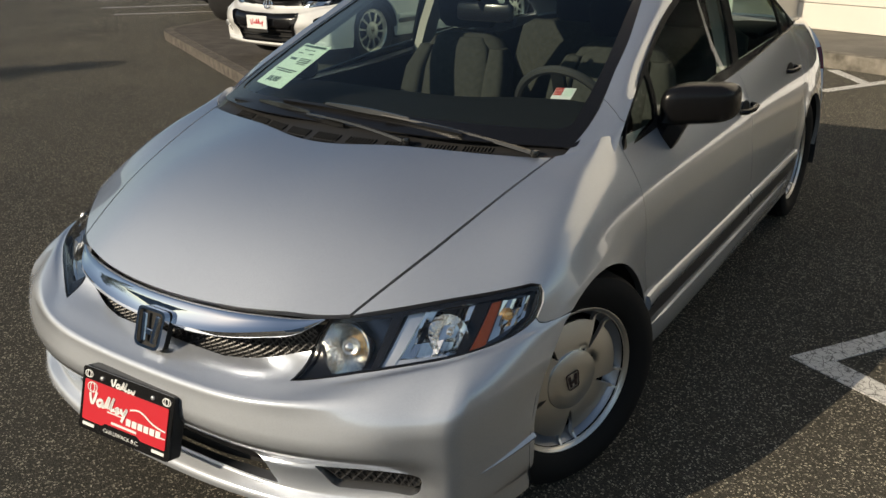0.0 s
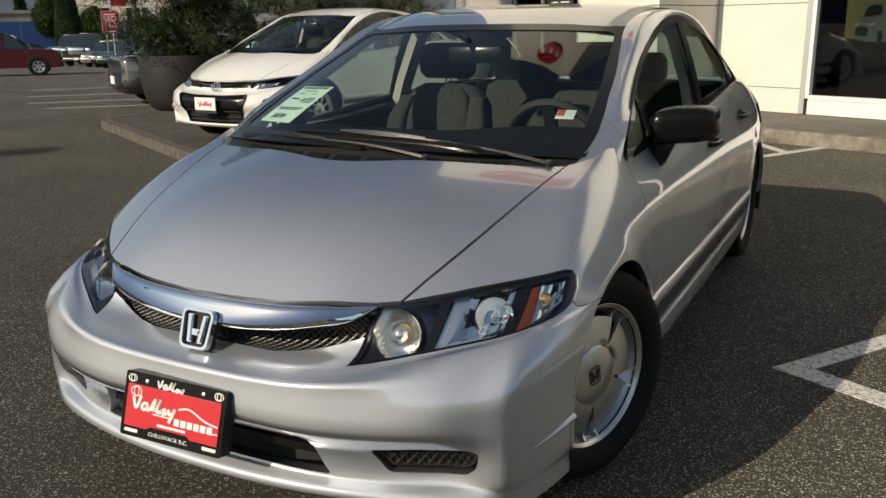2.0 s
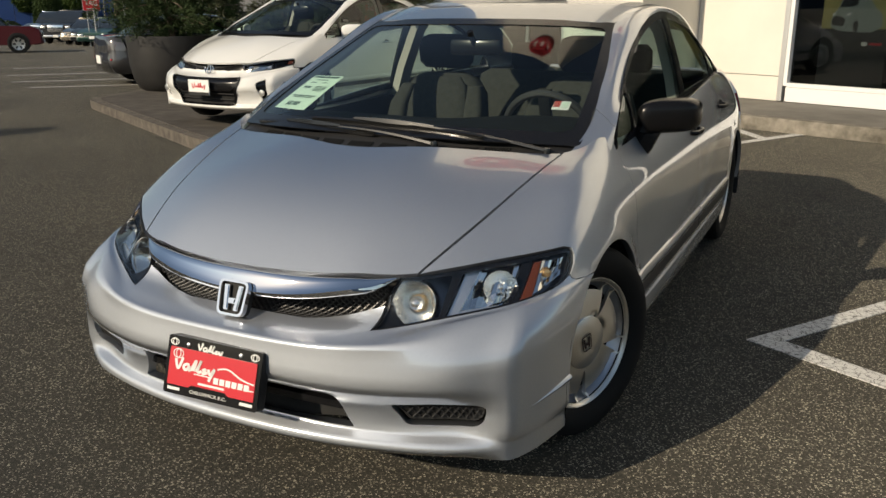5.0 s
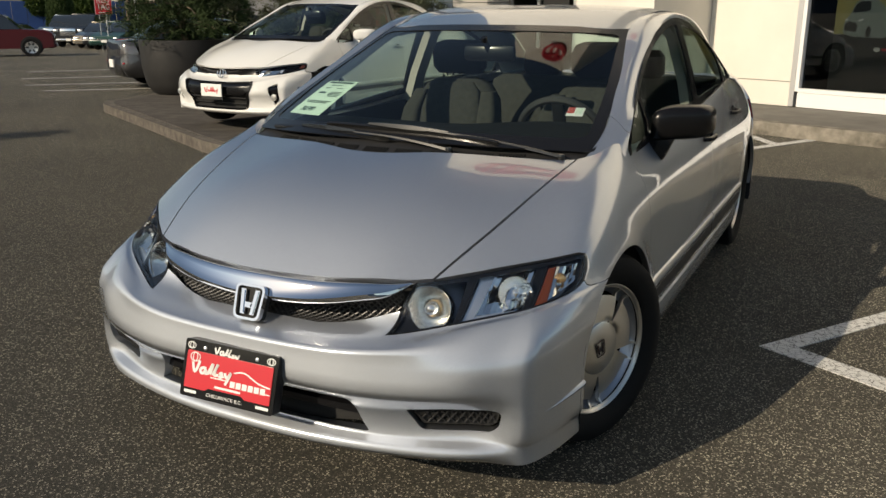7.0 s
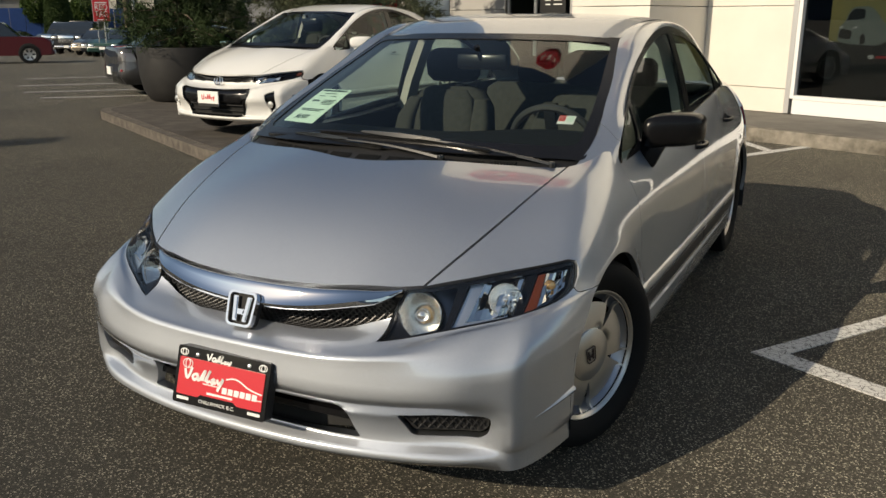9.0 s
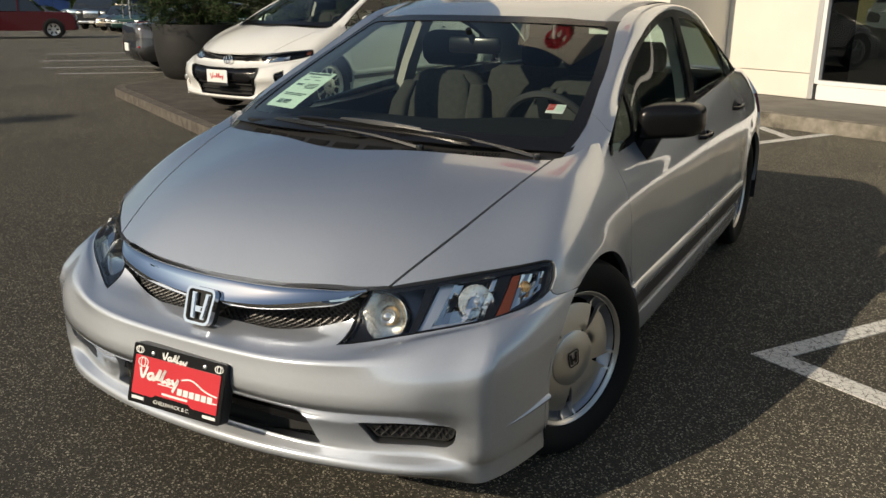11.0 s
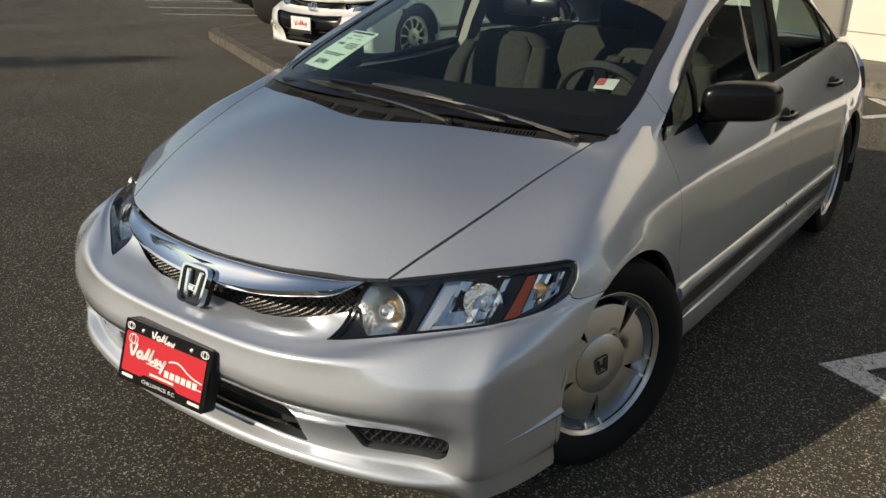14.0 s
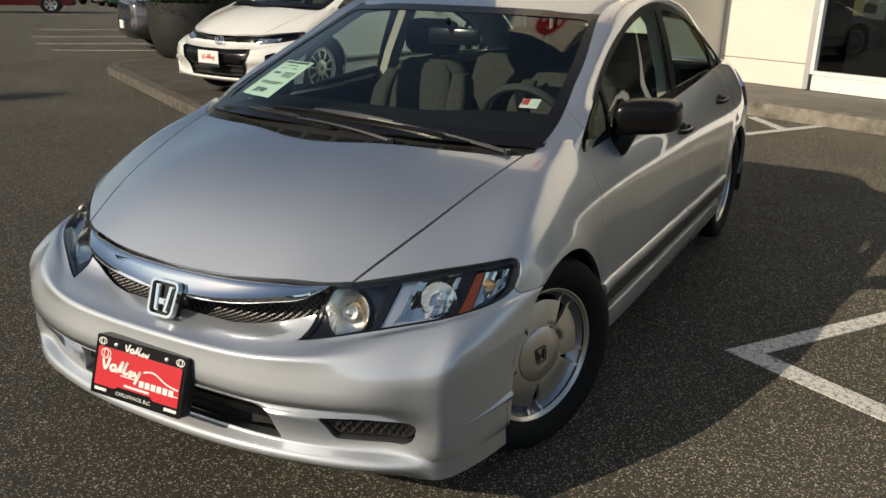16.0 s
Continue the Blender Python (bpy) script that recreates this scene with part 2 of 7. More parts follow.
def plate_of(poly, thick, m=None, bm=None, bevel=0.0):
    """A flat polygon (x, z) pushed to a thickness along y."""
    bm = bm or bmesh.new()
    a = [bm.verts.new((x, 0, z)) for x, z in poly]
    b = [bm.verts.new((x, thick, z)) for x, z in poly]
    bm.faces.new(a)
    bm.faces.new(b[::-1])
    for i in range(len(a)):
        j = (i + 1) % len(a)
        bm.faces.new((a[j], a[i], b[i], b[j]))
    if bevel:
        bmesh.ops.bevel(bm, geom=[e for e in bm.edges if all(v in a for v in e.verts)], offset=bevel, segments=2, affect="EDGES")
    if m:
        bmesh.ops.transform(bm, matrix=m, verts=a + b)
    return bm


def empty(name, at=(0, 0, 0), rz=0.0):
    ob = new(name)
    ob.matrix_world = pose(*at, 0, 0, rz)
    return ob


def lot_z(x, y):
    """The car park falls away slowly towards the far side."""
    s = -0.77 * x + 0.64 * y - 6.0
    return -0.0145 * 2.0 * math.log1p(math.exp(min(s / 2.0, 40)))


def wall_of(surf, outline, depth, off=0.0, edge=0.02, flip=False):
    """A band from an outline on a surface straight in: the side walls of a recess."""
    uv = np.array(dense(list(map(tuple, outline)), edge))
    p, n = surf.at(uv), surf.normals(uv)
    a, b = p + n * off, p - n * depth
    k = len(uv)
    v = [q * ((-1, 1, 1) if flip else (1, 1, 1)) for q in np.concatenate([a, b])]
    return v, [(i, (i + 1) % k, k + (i + 1) % k, k + i) for i in range(k)]


def text_mesh(text, size, m, mat, parent=None, name="lettering", wide=None):
    cu = bpy.data.curves.new(name, "FONT")
    cu.body, cu.size, cu.align_x, cu.align_y, cu.extrude = text, size, "CENTER", "CENTER", 0.0004
    tmp = bpy.data.objects.new(name, cu)
    scene.collection.objects.link(tmp)
    me = bpy.data.meshes.new_from_object(tmp.evaluated_get(bpy.context.evaluated_depsgraph_get()))
    bpy.data.objects.remove(tmp)
    if wide:
        w = max(v.co.x for v in me.vertices) - min(v.co.x for v in me.vertices)
        me.transform(Matrix.Diagonal((wide / w, 1, 1, 1)))
    me.transform(m)
    me.materials.clear()
    me.materials.append(mat)
    ob = new(name, me)
    if parent is not None:
        ob.parent = parent
    return ob


# ---- ground, kerbs and building ----
ASPHALT = material("asphalt", (0.10, 0.095, 0.085), 0.88, Diffuse_Roughness=1.0)


def asphalt_nodes(m):
    """Pale and dark stones in a brown-grey binder, with worn patches and damp-looking stains."""
    b = m.node_tree.nodes["Principled BSDF"]
    co = add(m, "ShaderNodeTexCoord")
    stones = add(m, "ShaderNodeTexVoronoi", Scale=215.0)
    tint = add(m, "ShaderNodeValToRGB")
    for e, (p, c) in zip(tint.color_ramp.elements, ((0.0, (0.031, 0.029, 0.022, 1)), (1.0, (0.58, 0.535, 0.43, 1)))):
        e.position, e.color = p, c
    mid = tint.color_ramp.elements.new(0.66)
    mid.color = (0.060, 0.055, 0.044, 1)
    high = tint.color_ramp.elements.new(0.86)
    high.color = (0.115, 0.105, 0.082, 1)
    grit = add(m, "ShaderNodeTexNoise", Scale=420.0, Detail=2.0)
    patch = add(m, "ShaderNodeTexNoise", Scale=0.7, Detail=5.0, Roughness=0.6)
    tone = add(m, "ShaderNodeValToRGB")
    tone.color_ramp.elements[0].position, tone.color_ramp.elements[1].position = 0.32, 0.70
    tone.color_ramp.elements[0].color, tone.color_ramp.elements[1].color = (0.74, 0.73, 0.71, 1), (1.12, 1.11, 1.08, 1)
    sep = add(m, "ShaderNodeSeparateColor")
    mix = add(m, "ShaderNodeMix", data_type="RGBA", blend_type="MULTIPLY")
    mix.inputs[0].default_value = 1.0
    bump = add(m, "ShaderNodeBump", Strength=1.0, Distance=0.007)
    total = add(m, "ShaderNodeMath", operation="ADD")
    for n in (stones, grit, patch):
        wire(m, co.outputs["Object"], n.inputs["Vector"])
    wire(m, stones.outputs["Color"], sep.inputs[0])
    wire(m, sep.outputs[0], tint.inputs["Fac"])
    wire(m, patch.outputs["Fac"], tone.inputs["Fac"])
    wire(m, tint.outputs["Color"], mix.inputs[6])
    wire(m, tone.outputs["Color"], mix.inputs[7])
    # light put into the colour: brighter towards +x, away from the sun; also paler towards -x
    place, sun_gain, soft = add(m, "ShaderNodeSeparateXYZ"), add(m, "ShaderNodeMapRange"), add(m, "ShaderNodeMath", operation="ADD")
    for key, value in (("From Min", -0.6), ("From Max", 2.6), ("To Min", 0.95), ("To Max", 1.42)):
        sun_gain.inputs[key].default_value = value
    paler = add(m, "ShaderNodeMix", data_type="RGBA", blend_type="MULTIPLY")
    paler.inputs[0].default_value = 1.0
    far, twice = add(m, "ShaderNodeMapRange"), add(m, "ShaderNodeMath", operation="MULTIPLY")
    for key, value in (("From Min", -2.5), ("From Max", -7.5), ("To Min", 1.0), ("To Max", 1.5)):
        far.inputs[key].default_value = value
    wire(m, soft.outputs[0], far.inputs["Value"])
    wire(m, sun_gain.outputs[0], twice.inputs[0])
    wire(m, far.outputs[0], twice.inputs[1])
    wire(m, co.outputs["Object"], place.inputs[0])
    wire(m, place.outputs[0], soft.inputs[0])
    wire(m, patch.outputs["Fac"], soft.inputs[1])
    wire(m, soft.outputs[0], sun_gain.inputs["Value"])
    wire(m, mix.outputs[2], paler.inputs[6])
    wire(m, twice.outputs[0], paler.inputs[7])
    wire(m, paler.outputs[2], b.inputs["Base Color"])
    wire(m, stones.outputs["Distance"], total.inputs[0])
    wire(m, grit.outputs["Fac"], total.inputs[1])
    wire(m, total.outputs[0], bump.inputs["Height"])
    wire(m, bump.outputs["Normal"], b.inputs["Normal"])


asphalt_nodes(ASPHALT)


def ground_sheet():
    xs = sorted(set(list(np.linspace(-60, 60, 61)) + [-1500, -500, -200, 200, 500, 1500]))
    ys = sorted(set(list(np.linspace(-60, 80, 71)) + [-1500, -500, -200, 200, 500, 1500]))
    v = [(x, y, lot_z(max(-60, min(60, x)), max(-60, min(80, y)))) for y in ys for x in xs]
    n = len(xs)
    f = [(j * n + i, j * n + i + 1, (j + 1) * n + i + 1, (j + 1) * n + i) for j in range(len(ys) - 1) for i in range(n - 1)]
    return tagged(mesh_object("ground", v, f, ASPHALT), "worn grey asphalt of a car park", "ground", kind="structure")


ground_sheet()

PAINT_WORN = material("worn_paint", (0.62, 0.61, 0.58), 0.8)


def worn(m):
    b = m.node_tree.nodes["Principled BSDF"]
    co = add(m, "ShaderNodeTexCoord")
    cracks = add(m, "ShaderNodeTexVoronoi", Scale=26.0, feature="DISTANCE_TO_EDGE")
    wear = add(m, "ShaderNodeTexNoise", Scale=38.0, Detail=6.0, Roughness=0.75)
    r1, r2 = add(m, "ShaderNodeValToRGB"), add(m, "ShaderNodeValToRGB")
    r1.color_ramp.elements[0].position, r1.color_ramp.elements[1].position = 0.01, 0.035
    r2.color_ramp.elements[0].position, r2.color_ramp.elements[1].position = 0.36, 0.48
    mul = add(m, "ShaderNodeMath", operation="MULTIPLY")
    mix = add(m, "ShaderNodeMix", data_type="RGBA")
    mix.inputs[6].default_value, mix.inputs[7].default_value = (0.12, 0.115, 0.105, 1), (0.66, 0.65, 0.62, 1)
    for n in (cracks, wear):
        wire(m, co.outputs["Object"], n.inputs["Vector"])
    wire(m, cracks.outputs["Distance"], r1.inputs["Fac"])
    wire(m, wear.outputs["Fac"], r2.inputs["Fac"])
    wire(m, r1.outputs["Color"], mul.inputs[0])
    wire(m, r2.outputs["Color"], mul.inputs[1])
    wire(m, mul.outputs[0], mix.inputs[0])
    wire(m, mix.outputs[2], b.inputs["Base Color"])


worn(PAINT_WORN)


def stripe(points, label="worn white parking line painted on asphalt"):
    """A painted shape, 4 mm over the asphalt, following its fall."""
    b = bmesh.new()
    low = [b.verts.new((x, y, lot_z(x, y) - 0.003)) for x, y in points]
    top = [b.verts.new((x, y, lot_z(x, y) + 0.004)) for x, y in points]
    b.faces.new(top)
    for i in range(len(low)):
        j = (i + 1) % len(low)
        b.faces.new((low[i], low[j], top[j], top[i]))
    return tagged(part("parking_line", b, PAINT_WORN, smooth=False), label, "parking line", "painted lines", "structure")


def band(a, b, w):
    d = (Vector(b) - Vector(a)).normalized()
    n = Vector((-d.y, d.x)) * w / 2
    return [tuple(Vector(a) + n), tuple(Vector(a) - n), tuple(Vector(b) - n), tuple(Vector(b) + n)]


UP, DOWN = Vector((0.553, 0.833)), Vector((0.89, -0.456))
apex, inner_apex = Vector((1.187, 2.012)), Vector((1.332, 2.064))
stripe([tuple(apex), tuple(apex + DOWN * 4), tuple(inner_apex + DOWN * 3.9), tuple(inner_apex), tuple(inner_apex + UP * 0.82), tuple(inner_apex + UP * 0.82 + DOWN * 3.4), tuple(inner_apex + UP * 0.93 + DOWN * 3.35), tuple(inner_apex + UP * 0.95), tuple(inner_apex + UP * 2.4), tuple(apex + UP * 2.55)])
stripe(band((0.30, 7.47), (1.02, 8.78), 0.11))
stripe(band((0.16, 8.78), (0.60, 8.05), 0.11))
for a, b in (((-13.3, 9.75), (-12.0, 11.0)), ((-15.1, 10.7), (-13.6, 12.3)), ((-17.3, 12.2), (-15.8, 13.9)), ((-20.0, 14.4), (-19.0, 16.0))):
    stripe(band(a, (b[0] + (b[0] - a[0]) * 0.6, b[1] + (b[1] - a[1]) * 0.6), 0.10))

CONCRETE = material("concrete", (0.33, 0.30, 0.25), 0.9)
varied(CONCRETE, 7.0, (0.09, 0.08, 0.062), (0.29, 0.26, 0.215), 8.0)
bumped(CONCRETE, 120.0, 0.5, 0.003)
PAVING = material("paving", (0.24, 0.225, 0.20), 0.88)
varied(PAVING, 3.0, (0.125, 0.115, 0.10), (0.20, 0.185, 0.16), 8.0)
bumped(PAVING, 180.0, 0.4, 0.002)
KERB_DARK = material("island_kerb", (0.16, 0.14, 0.115), 0.92)
varied(KERB_DARK, 9.0, (0.06, 0.05, 0.042), (0.15, 0.13, 0.108), 8.0)
bumped(KERB_DARK, 110.0, 0.6, 0.004)
BED = material("island_top", (0.10, 0.085, 0.07), 0.95)
varied(BED, 5.0, (0.045, 0.038, 0.032), (0.095, 0.082, 0.07), 8.0)
bumped(BED, 90.0, 0.6, 0.006)


def slab(name, poly, z0, z1, mat, label, bevel=0.02, category="kerb"):
    b = bmesh.new()
    low = [b.verts.new((x, y, z0 + lot_z(x, y))) for x, y in poly]
    top = [b.verts.new((x, y, z1 + lot_z(x, y))) for x, y in poly]
    b.faces.new(low[::-1])
    cap = b.faces.new(top)
    for i in range(len(low)):
        j = (i + 1) % len(low)
        b.faces.new((low[i], low[j], top[j], top[i]))
    if bevel:
        bmesh.ops.bevel(b, geom=list(cap.edges), offset=bevel, segments=3, affect="EDGES")
    return tagged(part(name, b, mat, smooth=False), label, category, kind="structure")


# the planting island: kerb and top
ISLAND = [(-9.10, 7.49), (-4.24, 4.70), (-1.2, 2.95 + 1.4), (-1.5, 10.0), (-8.2, 14.0), (-9.9, 10.4)]


def shrunk(poly, d):
    return [tuple(q) for q in inset2(poly, d)]


def inset2(poly, d):
    q = [Vector(p) for p in poly]
    mid = sum(q, Vector((0, 0))) / len(q)
    return [p + (mid - p).normalized() * d for p in q]


_isl = rounded(ISLAND, 0.5)
slab("kerb_island", _isl, -0.05, 0.12, KERB_DARK, "stained grey concrete kerb round a planting island", 0.02)
slab("island_paving", [tuple(q) for q in inset2(_isl, 0.17)], 0.05, 0.126, BED, "dark paved top of a kerbed island", 0.0, "paving")

# building frame: origin at the foot of the wall beside the shop window, along the facade and into the building
HOUSE = pose(0.515, 10.68, 0.0, 0, 0, -23.0)
CREAM = material("cream_panel", (0.74, 0.705, 0.635), 0.55)
varied(CREAM, 1.2, (0.70, 0.665, 0.60), (0.77, 0.735, 0.665), 5.0)
SILVER_PANEL = material("silver_panel", (0.50, 0.54, 0.60), 0.28, 0.85)
bumped(SILVER_PANEL, 2.2, 0.25, 0.03)
GREY_PANEL = material("grey_panel", (0.42, 0.41, 0.39), 0.5)
ALU = material("aluminium_frame", (0.62, 0.62, 0.62), 0.4, 0.6)
WHITE_FRAME = material("white_frame", (0.78, 0.78, 0.78), 0.4)
SHOP_GLASS = glass_material("shop_glass", (0.55, 0.58, 0.58))
# near-black holds the shade of the showroom; the poster's lower sheet uses it too
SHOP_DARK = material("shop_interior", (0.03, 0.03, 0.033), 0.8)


def on_house(name, size, at, mat, label, category, bevel=0.004, parent=None):
    ob = part(name, box(size, at, bevel), mat, parent, smooth=False)
    if parent is None:
        ob.matrix_world = HOUSE
        tagged(ob, label, category, kind="structure")
    return ob


# pavement in front of the facade, with a kerb
for name, y0, y1, z, mat, label in (("pavement", -1.62, 6.0, 0.128, PAVING, "pale concrete pavement before a shop front"),):
    on_house(name, (29, y1 - y0, 0.3), (8, (y0 + y1) / 2, z - 0.15), mat, label, "pavement", 0.0)
kerb = empty("kerb_front")
kerb.matrix_world = HOUSE
tagged(kerb, "worn concrete kerb in lengths along the pavement", "kerb", kind="structure")
for i in range(10):
    part("kerb_stone", box((2.985, 0.17, 0.34), (-5.0 + 3 * i, -1.70, -0.037 + 0.003 * (i % 3)), 0.018), CONCRETE, kerb)

# cream panels of the projecting bay left of the window, with recessed joints
bay = empty("wall_bay")
bay.matrix_world = HOUSE
tagged(bay, "cream metal wall panels with thin dark joints", "wall", kind="structure")
part("wall_core", box((1.29, 0.30, 3.28), (-0.72, 0.17, 1.76)), GREY_PANEL, bay, smooth=False)
for z0, z1 in ((0.135, 0.455), (0.465, 1.535), (1.545, 2.6), (2.61, 3.40)):
    part("panel", box((1.29, 0.03, z1 - z0), (-0.72, 0.008, (z0 + z1) / 2), 0.004), CREAM, bay, smooth=False)

# set-back entrance part, further along
back = empty("wall_entrance")
back.matrix_world = HOUSE
tagged(back, "grey and cream wall panels beside a glazed entrance", "wall", kind="structure")
for x0, x1, mat in ((-4.47, -2.76, CREAM), (-7.80, -6.16, GREY_PANEL), (-9.30, -7.81, SILVER_PANEL)):
    for z0, z1 in ((0.135, 1.535), (1.545, 2.9), (2.91, 4.4), (4.41, 6.1)):
        part("panel", box((x1 - x0 - 0.012, 0.04, z1 - z0), ((x0 + x1) / 2, 0.62, (z0 + z1) / 2), 0.004), mat, back, smooth=False)
part("wall_core", box((9.0, 0.2, 2.9), (-5.0, 0.78, 4.6)), GREY_PANEL, back, smooth=False)
entry = empty("door_1")
entry.matrix_world = HOUSE
tagged(entry, "dark glazed shop entrance in an aluminium frame", "door", kind="structure")
for x in (-4.52, -5.40, -6.11):
    part("door_frame", box((0.06, 0.08, 2.4), (x, 0.66, 1.33), 0.006), ALU, entry, smooth=False)
part("door_head", box((1.65, 0.08, 0.08), (-5.315, 0.66, 2.52), 0.006), ALU, entry, smooth=False)
for x, w in ((-4.96, 0.82), (-5.755, 0.65)):
    part("pane", box((w, 0.012, 2.3), (x, 0.66, 1.3)), SHOP_GLASS, entry, smooth=False)
part("poster", box((0.62, 0.006, 0.62), (-4.98, 0.645, 1.78)), BLACK_INK, entry)
for i in range(6):
    for x, w in ((-5.10, 0.16 - 0.02 * (i % 3)), (-4.86, 0.20)):
        part("poster_line", box((w, 0.004, 0.020), (x, 0.641, 2.0 - 0.075 * i)), WHITE_INK, entry)

# shop window
shop = empty("window_1")
shop.matrix_world = HOUSE
tagged(shop, "wide shop window in a white frame over a grey plinth", "window", kind="structure")
part("sill_panel", box((9.0, 0.10, 0.19), (4.545, 0.03, 0.232), 0.004), WHITE_FRAME, shop, smooth=False)
part("window_frame", box((0.07, 0.12, 3.2), (-0.032, 0.03, 1.74), 0.004), ALU, shop, smooth=False)
part("window_frame", box((0.055, 0.10, 3.0), (0.033, 0.02, 1.84), 0.004), WHITE_FRAME, shop, smooth=False)
part("window_frame", box((9.0, 0.10, 0.055), (4.56, 0.02, 0.356), 0.004), WHITE_FRAME, shop, smooth=False)
part("window_head", box((9.0, 0.14, 0.10), (4.56, 0.03, 3.35), 0.004), WHITE_FRAME, shop, smooth=False)
for x in (3.0, 6.0, 9.0):
    part("window_frame", box((0.06, 0.10, 3.0), (x, 0.02, 1.85), 0.004), WHITE_FRAME, shop, smooth=False)
part("pane", box((8.95, 0.012, 2.95), (4.54, 0.05, 1.86)), SHOP_GLASS, shop, smooth=False)
# unseen upper height is added so the fender has a bright wall to reflect
on_house("wall_upper", (10.5, 0.35, 7.6), (3.89, 0.16, 7.21), CREAM, "cream fascia wall over the shop window, unseen top raised for reflections", "wall")
on_house("wall_shop_back", (10.0, 0.1, 4.0), (4.6, 4.5, 2.0), SHOP_DARK, "showroom back wall, its shade put into a dark colour", "wall")
on_house("floor_shop", (10.0, 4.4, 0.05), (4.6, 2.3, 0.17), SHOP_DARK, "showroom floor, its shade put into a dark colour", "floor")
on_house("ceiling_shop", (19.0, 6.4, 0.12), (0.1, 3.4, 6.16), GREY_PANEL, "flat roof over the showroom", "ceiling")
on_house("wall_shop_side", (0.1, 4.4, 4.0), (-0.1, 2.4, 2.1), SHOP_DARK, "inner side wall of the showroom, its shade put into a dark colour", "wall")
on_house("wall_shop_end", (0.3, 6.0, 6.0), (9.3, 3.2, 3.0), GREY_PANEL, "grey end wall of the building", "wall")
on_house("wall_rear", (19.0, 0.3, 6.0), (0.1, 6.5, 3.0), GREY_PANEL, "grey rear wall of the building", "wall")
on_house("wall_left_end", (0.3, 6.0, 6.0), (-9.2, 3.4, 3.0), GREY_PANEL, "grey end wall beside the planting", "wall")
# showroom poster hanging just inside the glass: a car on a yellow ground
POSTER_Y = material("poster_yellow", (0.55, 0.47, 0.16), 0.6)
varied(POSTER_Y, 1.5, (0.34, 0.35, 0.17), (0.52, 0.42, 0.15))
POSTER_CAR = material("poster_car", (0.30, 0.34, 0.33), 0.5)
poster = empty("showroom_poster")
poster.matrix_world = HOUSE @ Matrix.Translation((0.0, 0.13, 0.0))
tagged(poster, "large showroom poster of a pale car on yellow", "poster")
part("sheet", box((0.84, 0.02, 1.20), (0.79, 0, 1.69)), POSTER_Y, poster, smooth=False)
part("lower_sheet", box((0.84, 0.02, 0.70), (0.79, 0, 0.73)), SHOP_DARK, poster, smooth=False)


def flat(name, pts, y, mat, r=0.02):
    pts = [(0.49 + (x - 0.38) * 0.50, z) for x, z in pts]
    return part(name, plate_of(rounded(pts, r), 0.004, Matrix.Translation((0, y, 0))), mat, poster, smooth=False)


flat("car_shape", [(0.38, 1.10), (0.38, 1.20), (0.42, 1.28), (0.52, 1.33), (0.62, 1.47), (0.74, 1.52), (1.12, 1.52), (1.30, 1.45), (1.48, 1.33), (1.62, 1.28), (1.66, 1.12), (1.40, 1.05), (0.62, 1.06)], -0.016, POSTER_CAR, 0.03)
flat("car_window", [(0.57, 1.355), (0.65, 1.455), (0.76, 1.495), (1.00, 1.49), (1.02, 1.39), (0.90, 1.365)], -0.022, BLACK_INK)
flat("car_grille", [(0.41, 1.135), (0.40, 1.20), (0.47, 1.25), (0.66, 1.235), (0.74, 1.20), (0.70, 1.12)], -0.022, BLACK_INK)
flat("car_lamp", [(0.41, 1.25), (0.40, 1.275), (0.49, 1.285), (0.47, 1.262)], -0.022, WHITE_INK, 0.004)
flat("car_lamp", [(0.72, 1.25), (0.80, 1.28), (0.88, 1.285), (0.84, 1.255)], -0.022, WHITE_INK, 0.004)
flat("car_wheel", [(0.96, 1.06), (0.95, 1.16), (1.02, 1.20), (1.08, 1.15), (1.07, 1.06)], -0.022, BLACK_INK)
part("brand_mark", lathe([(0.0, 0.004), (0.045, 0.004), (0.045, 0.0)], 24, "y", m=Matrix.Translation((0.94, -0.02, 0.91)) @ Matrix.Diagonal((0.85, 1, 0.6, 1))), WHITE_INK, poster)
part("brand_bar", box((0.15, 0.006, 0.028), (1.075, -0.02, 0.91)), RED, poster)
# tall entrance portal with a red emblem
portal = empty("wall_portal")
portal.matrix_world = HOUSE
tagged(portal, "tall cream entrance portal with panel joints", "wall", kind="structure")
# one leg stands before the facade beside the bay; the head spans the entrance
for z0, z1 in ((0.135, 1.535), (1.545, 2.95), (2.96, 4.3)):
    part("panel", box((1.37, 1.95, z1 - z0), (-2.057, -0.375, (z0 + z1) / 2), 0.006), CREAM, portal, smooth=False)
for z0, z1 in ((4.31, 6.2), (6.21, 8.2), (8.21, 10.2), (10.21, 12.3)):
    for x0, x1 in ((-5.45, -3.415), (-3.405, -1.372)):
        part("panel", box((x1 - x0, 1.95, z1 - z0), ((x0 + x1) / 2, -0.375, (z0 + z1) / 2), 0.008), CREAM, portal, smooth=False)
sign = empty("facade_sign")
sign.matrix_world = HOUSE
tagged(sign, "red oval emblem on the tall cream portal", "sign")
for rx, rz, cz in ((0.66, 0.62, 11.15), (0.24, 0.60, 11.15), (0.46, 0.20, 11.50)):
    n = 40
    path = [(-3.0 + rx * math.cos(2 * math.pi * i / n), -1.40, cz + rz * math.sin(2 * math.pi * i / n)) for i in range(n + 1)]
    part("emblem_ring", sweep(path, [(-0.075, -0.05), (0.075, -0.05), (0.075, 0.05), (-0.075, 0.05)], up=(0, 1, 0)), RED, sign)


# ---- the silver sedan ----
STATIONS = [0.2, 0.4, 0.6, 0.8, 1.0, 1.3, 1.8, 2.6, 3.3, 3.7, 4.15, 4.45]
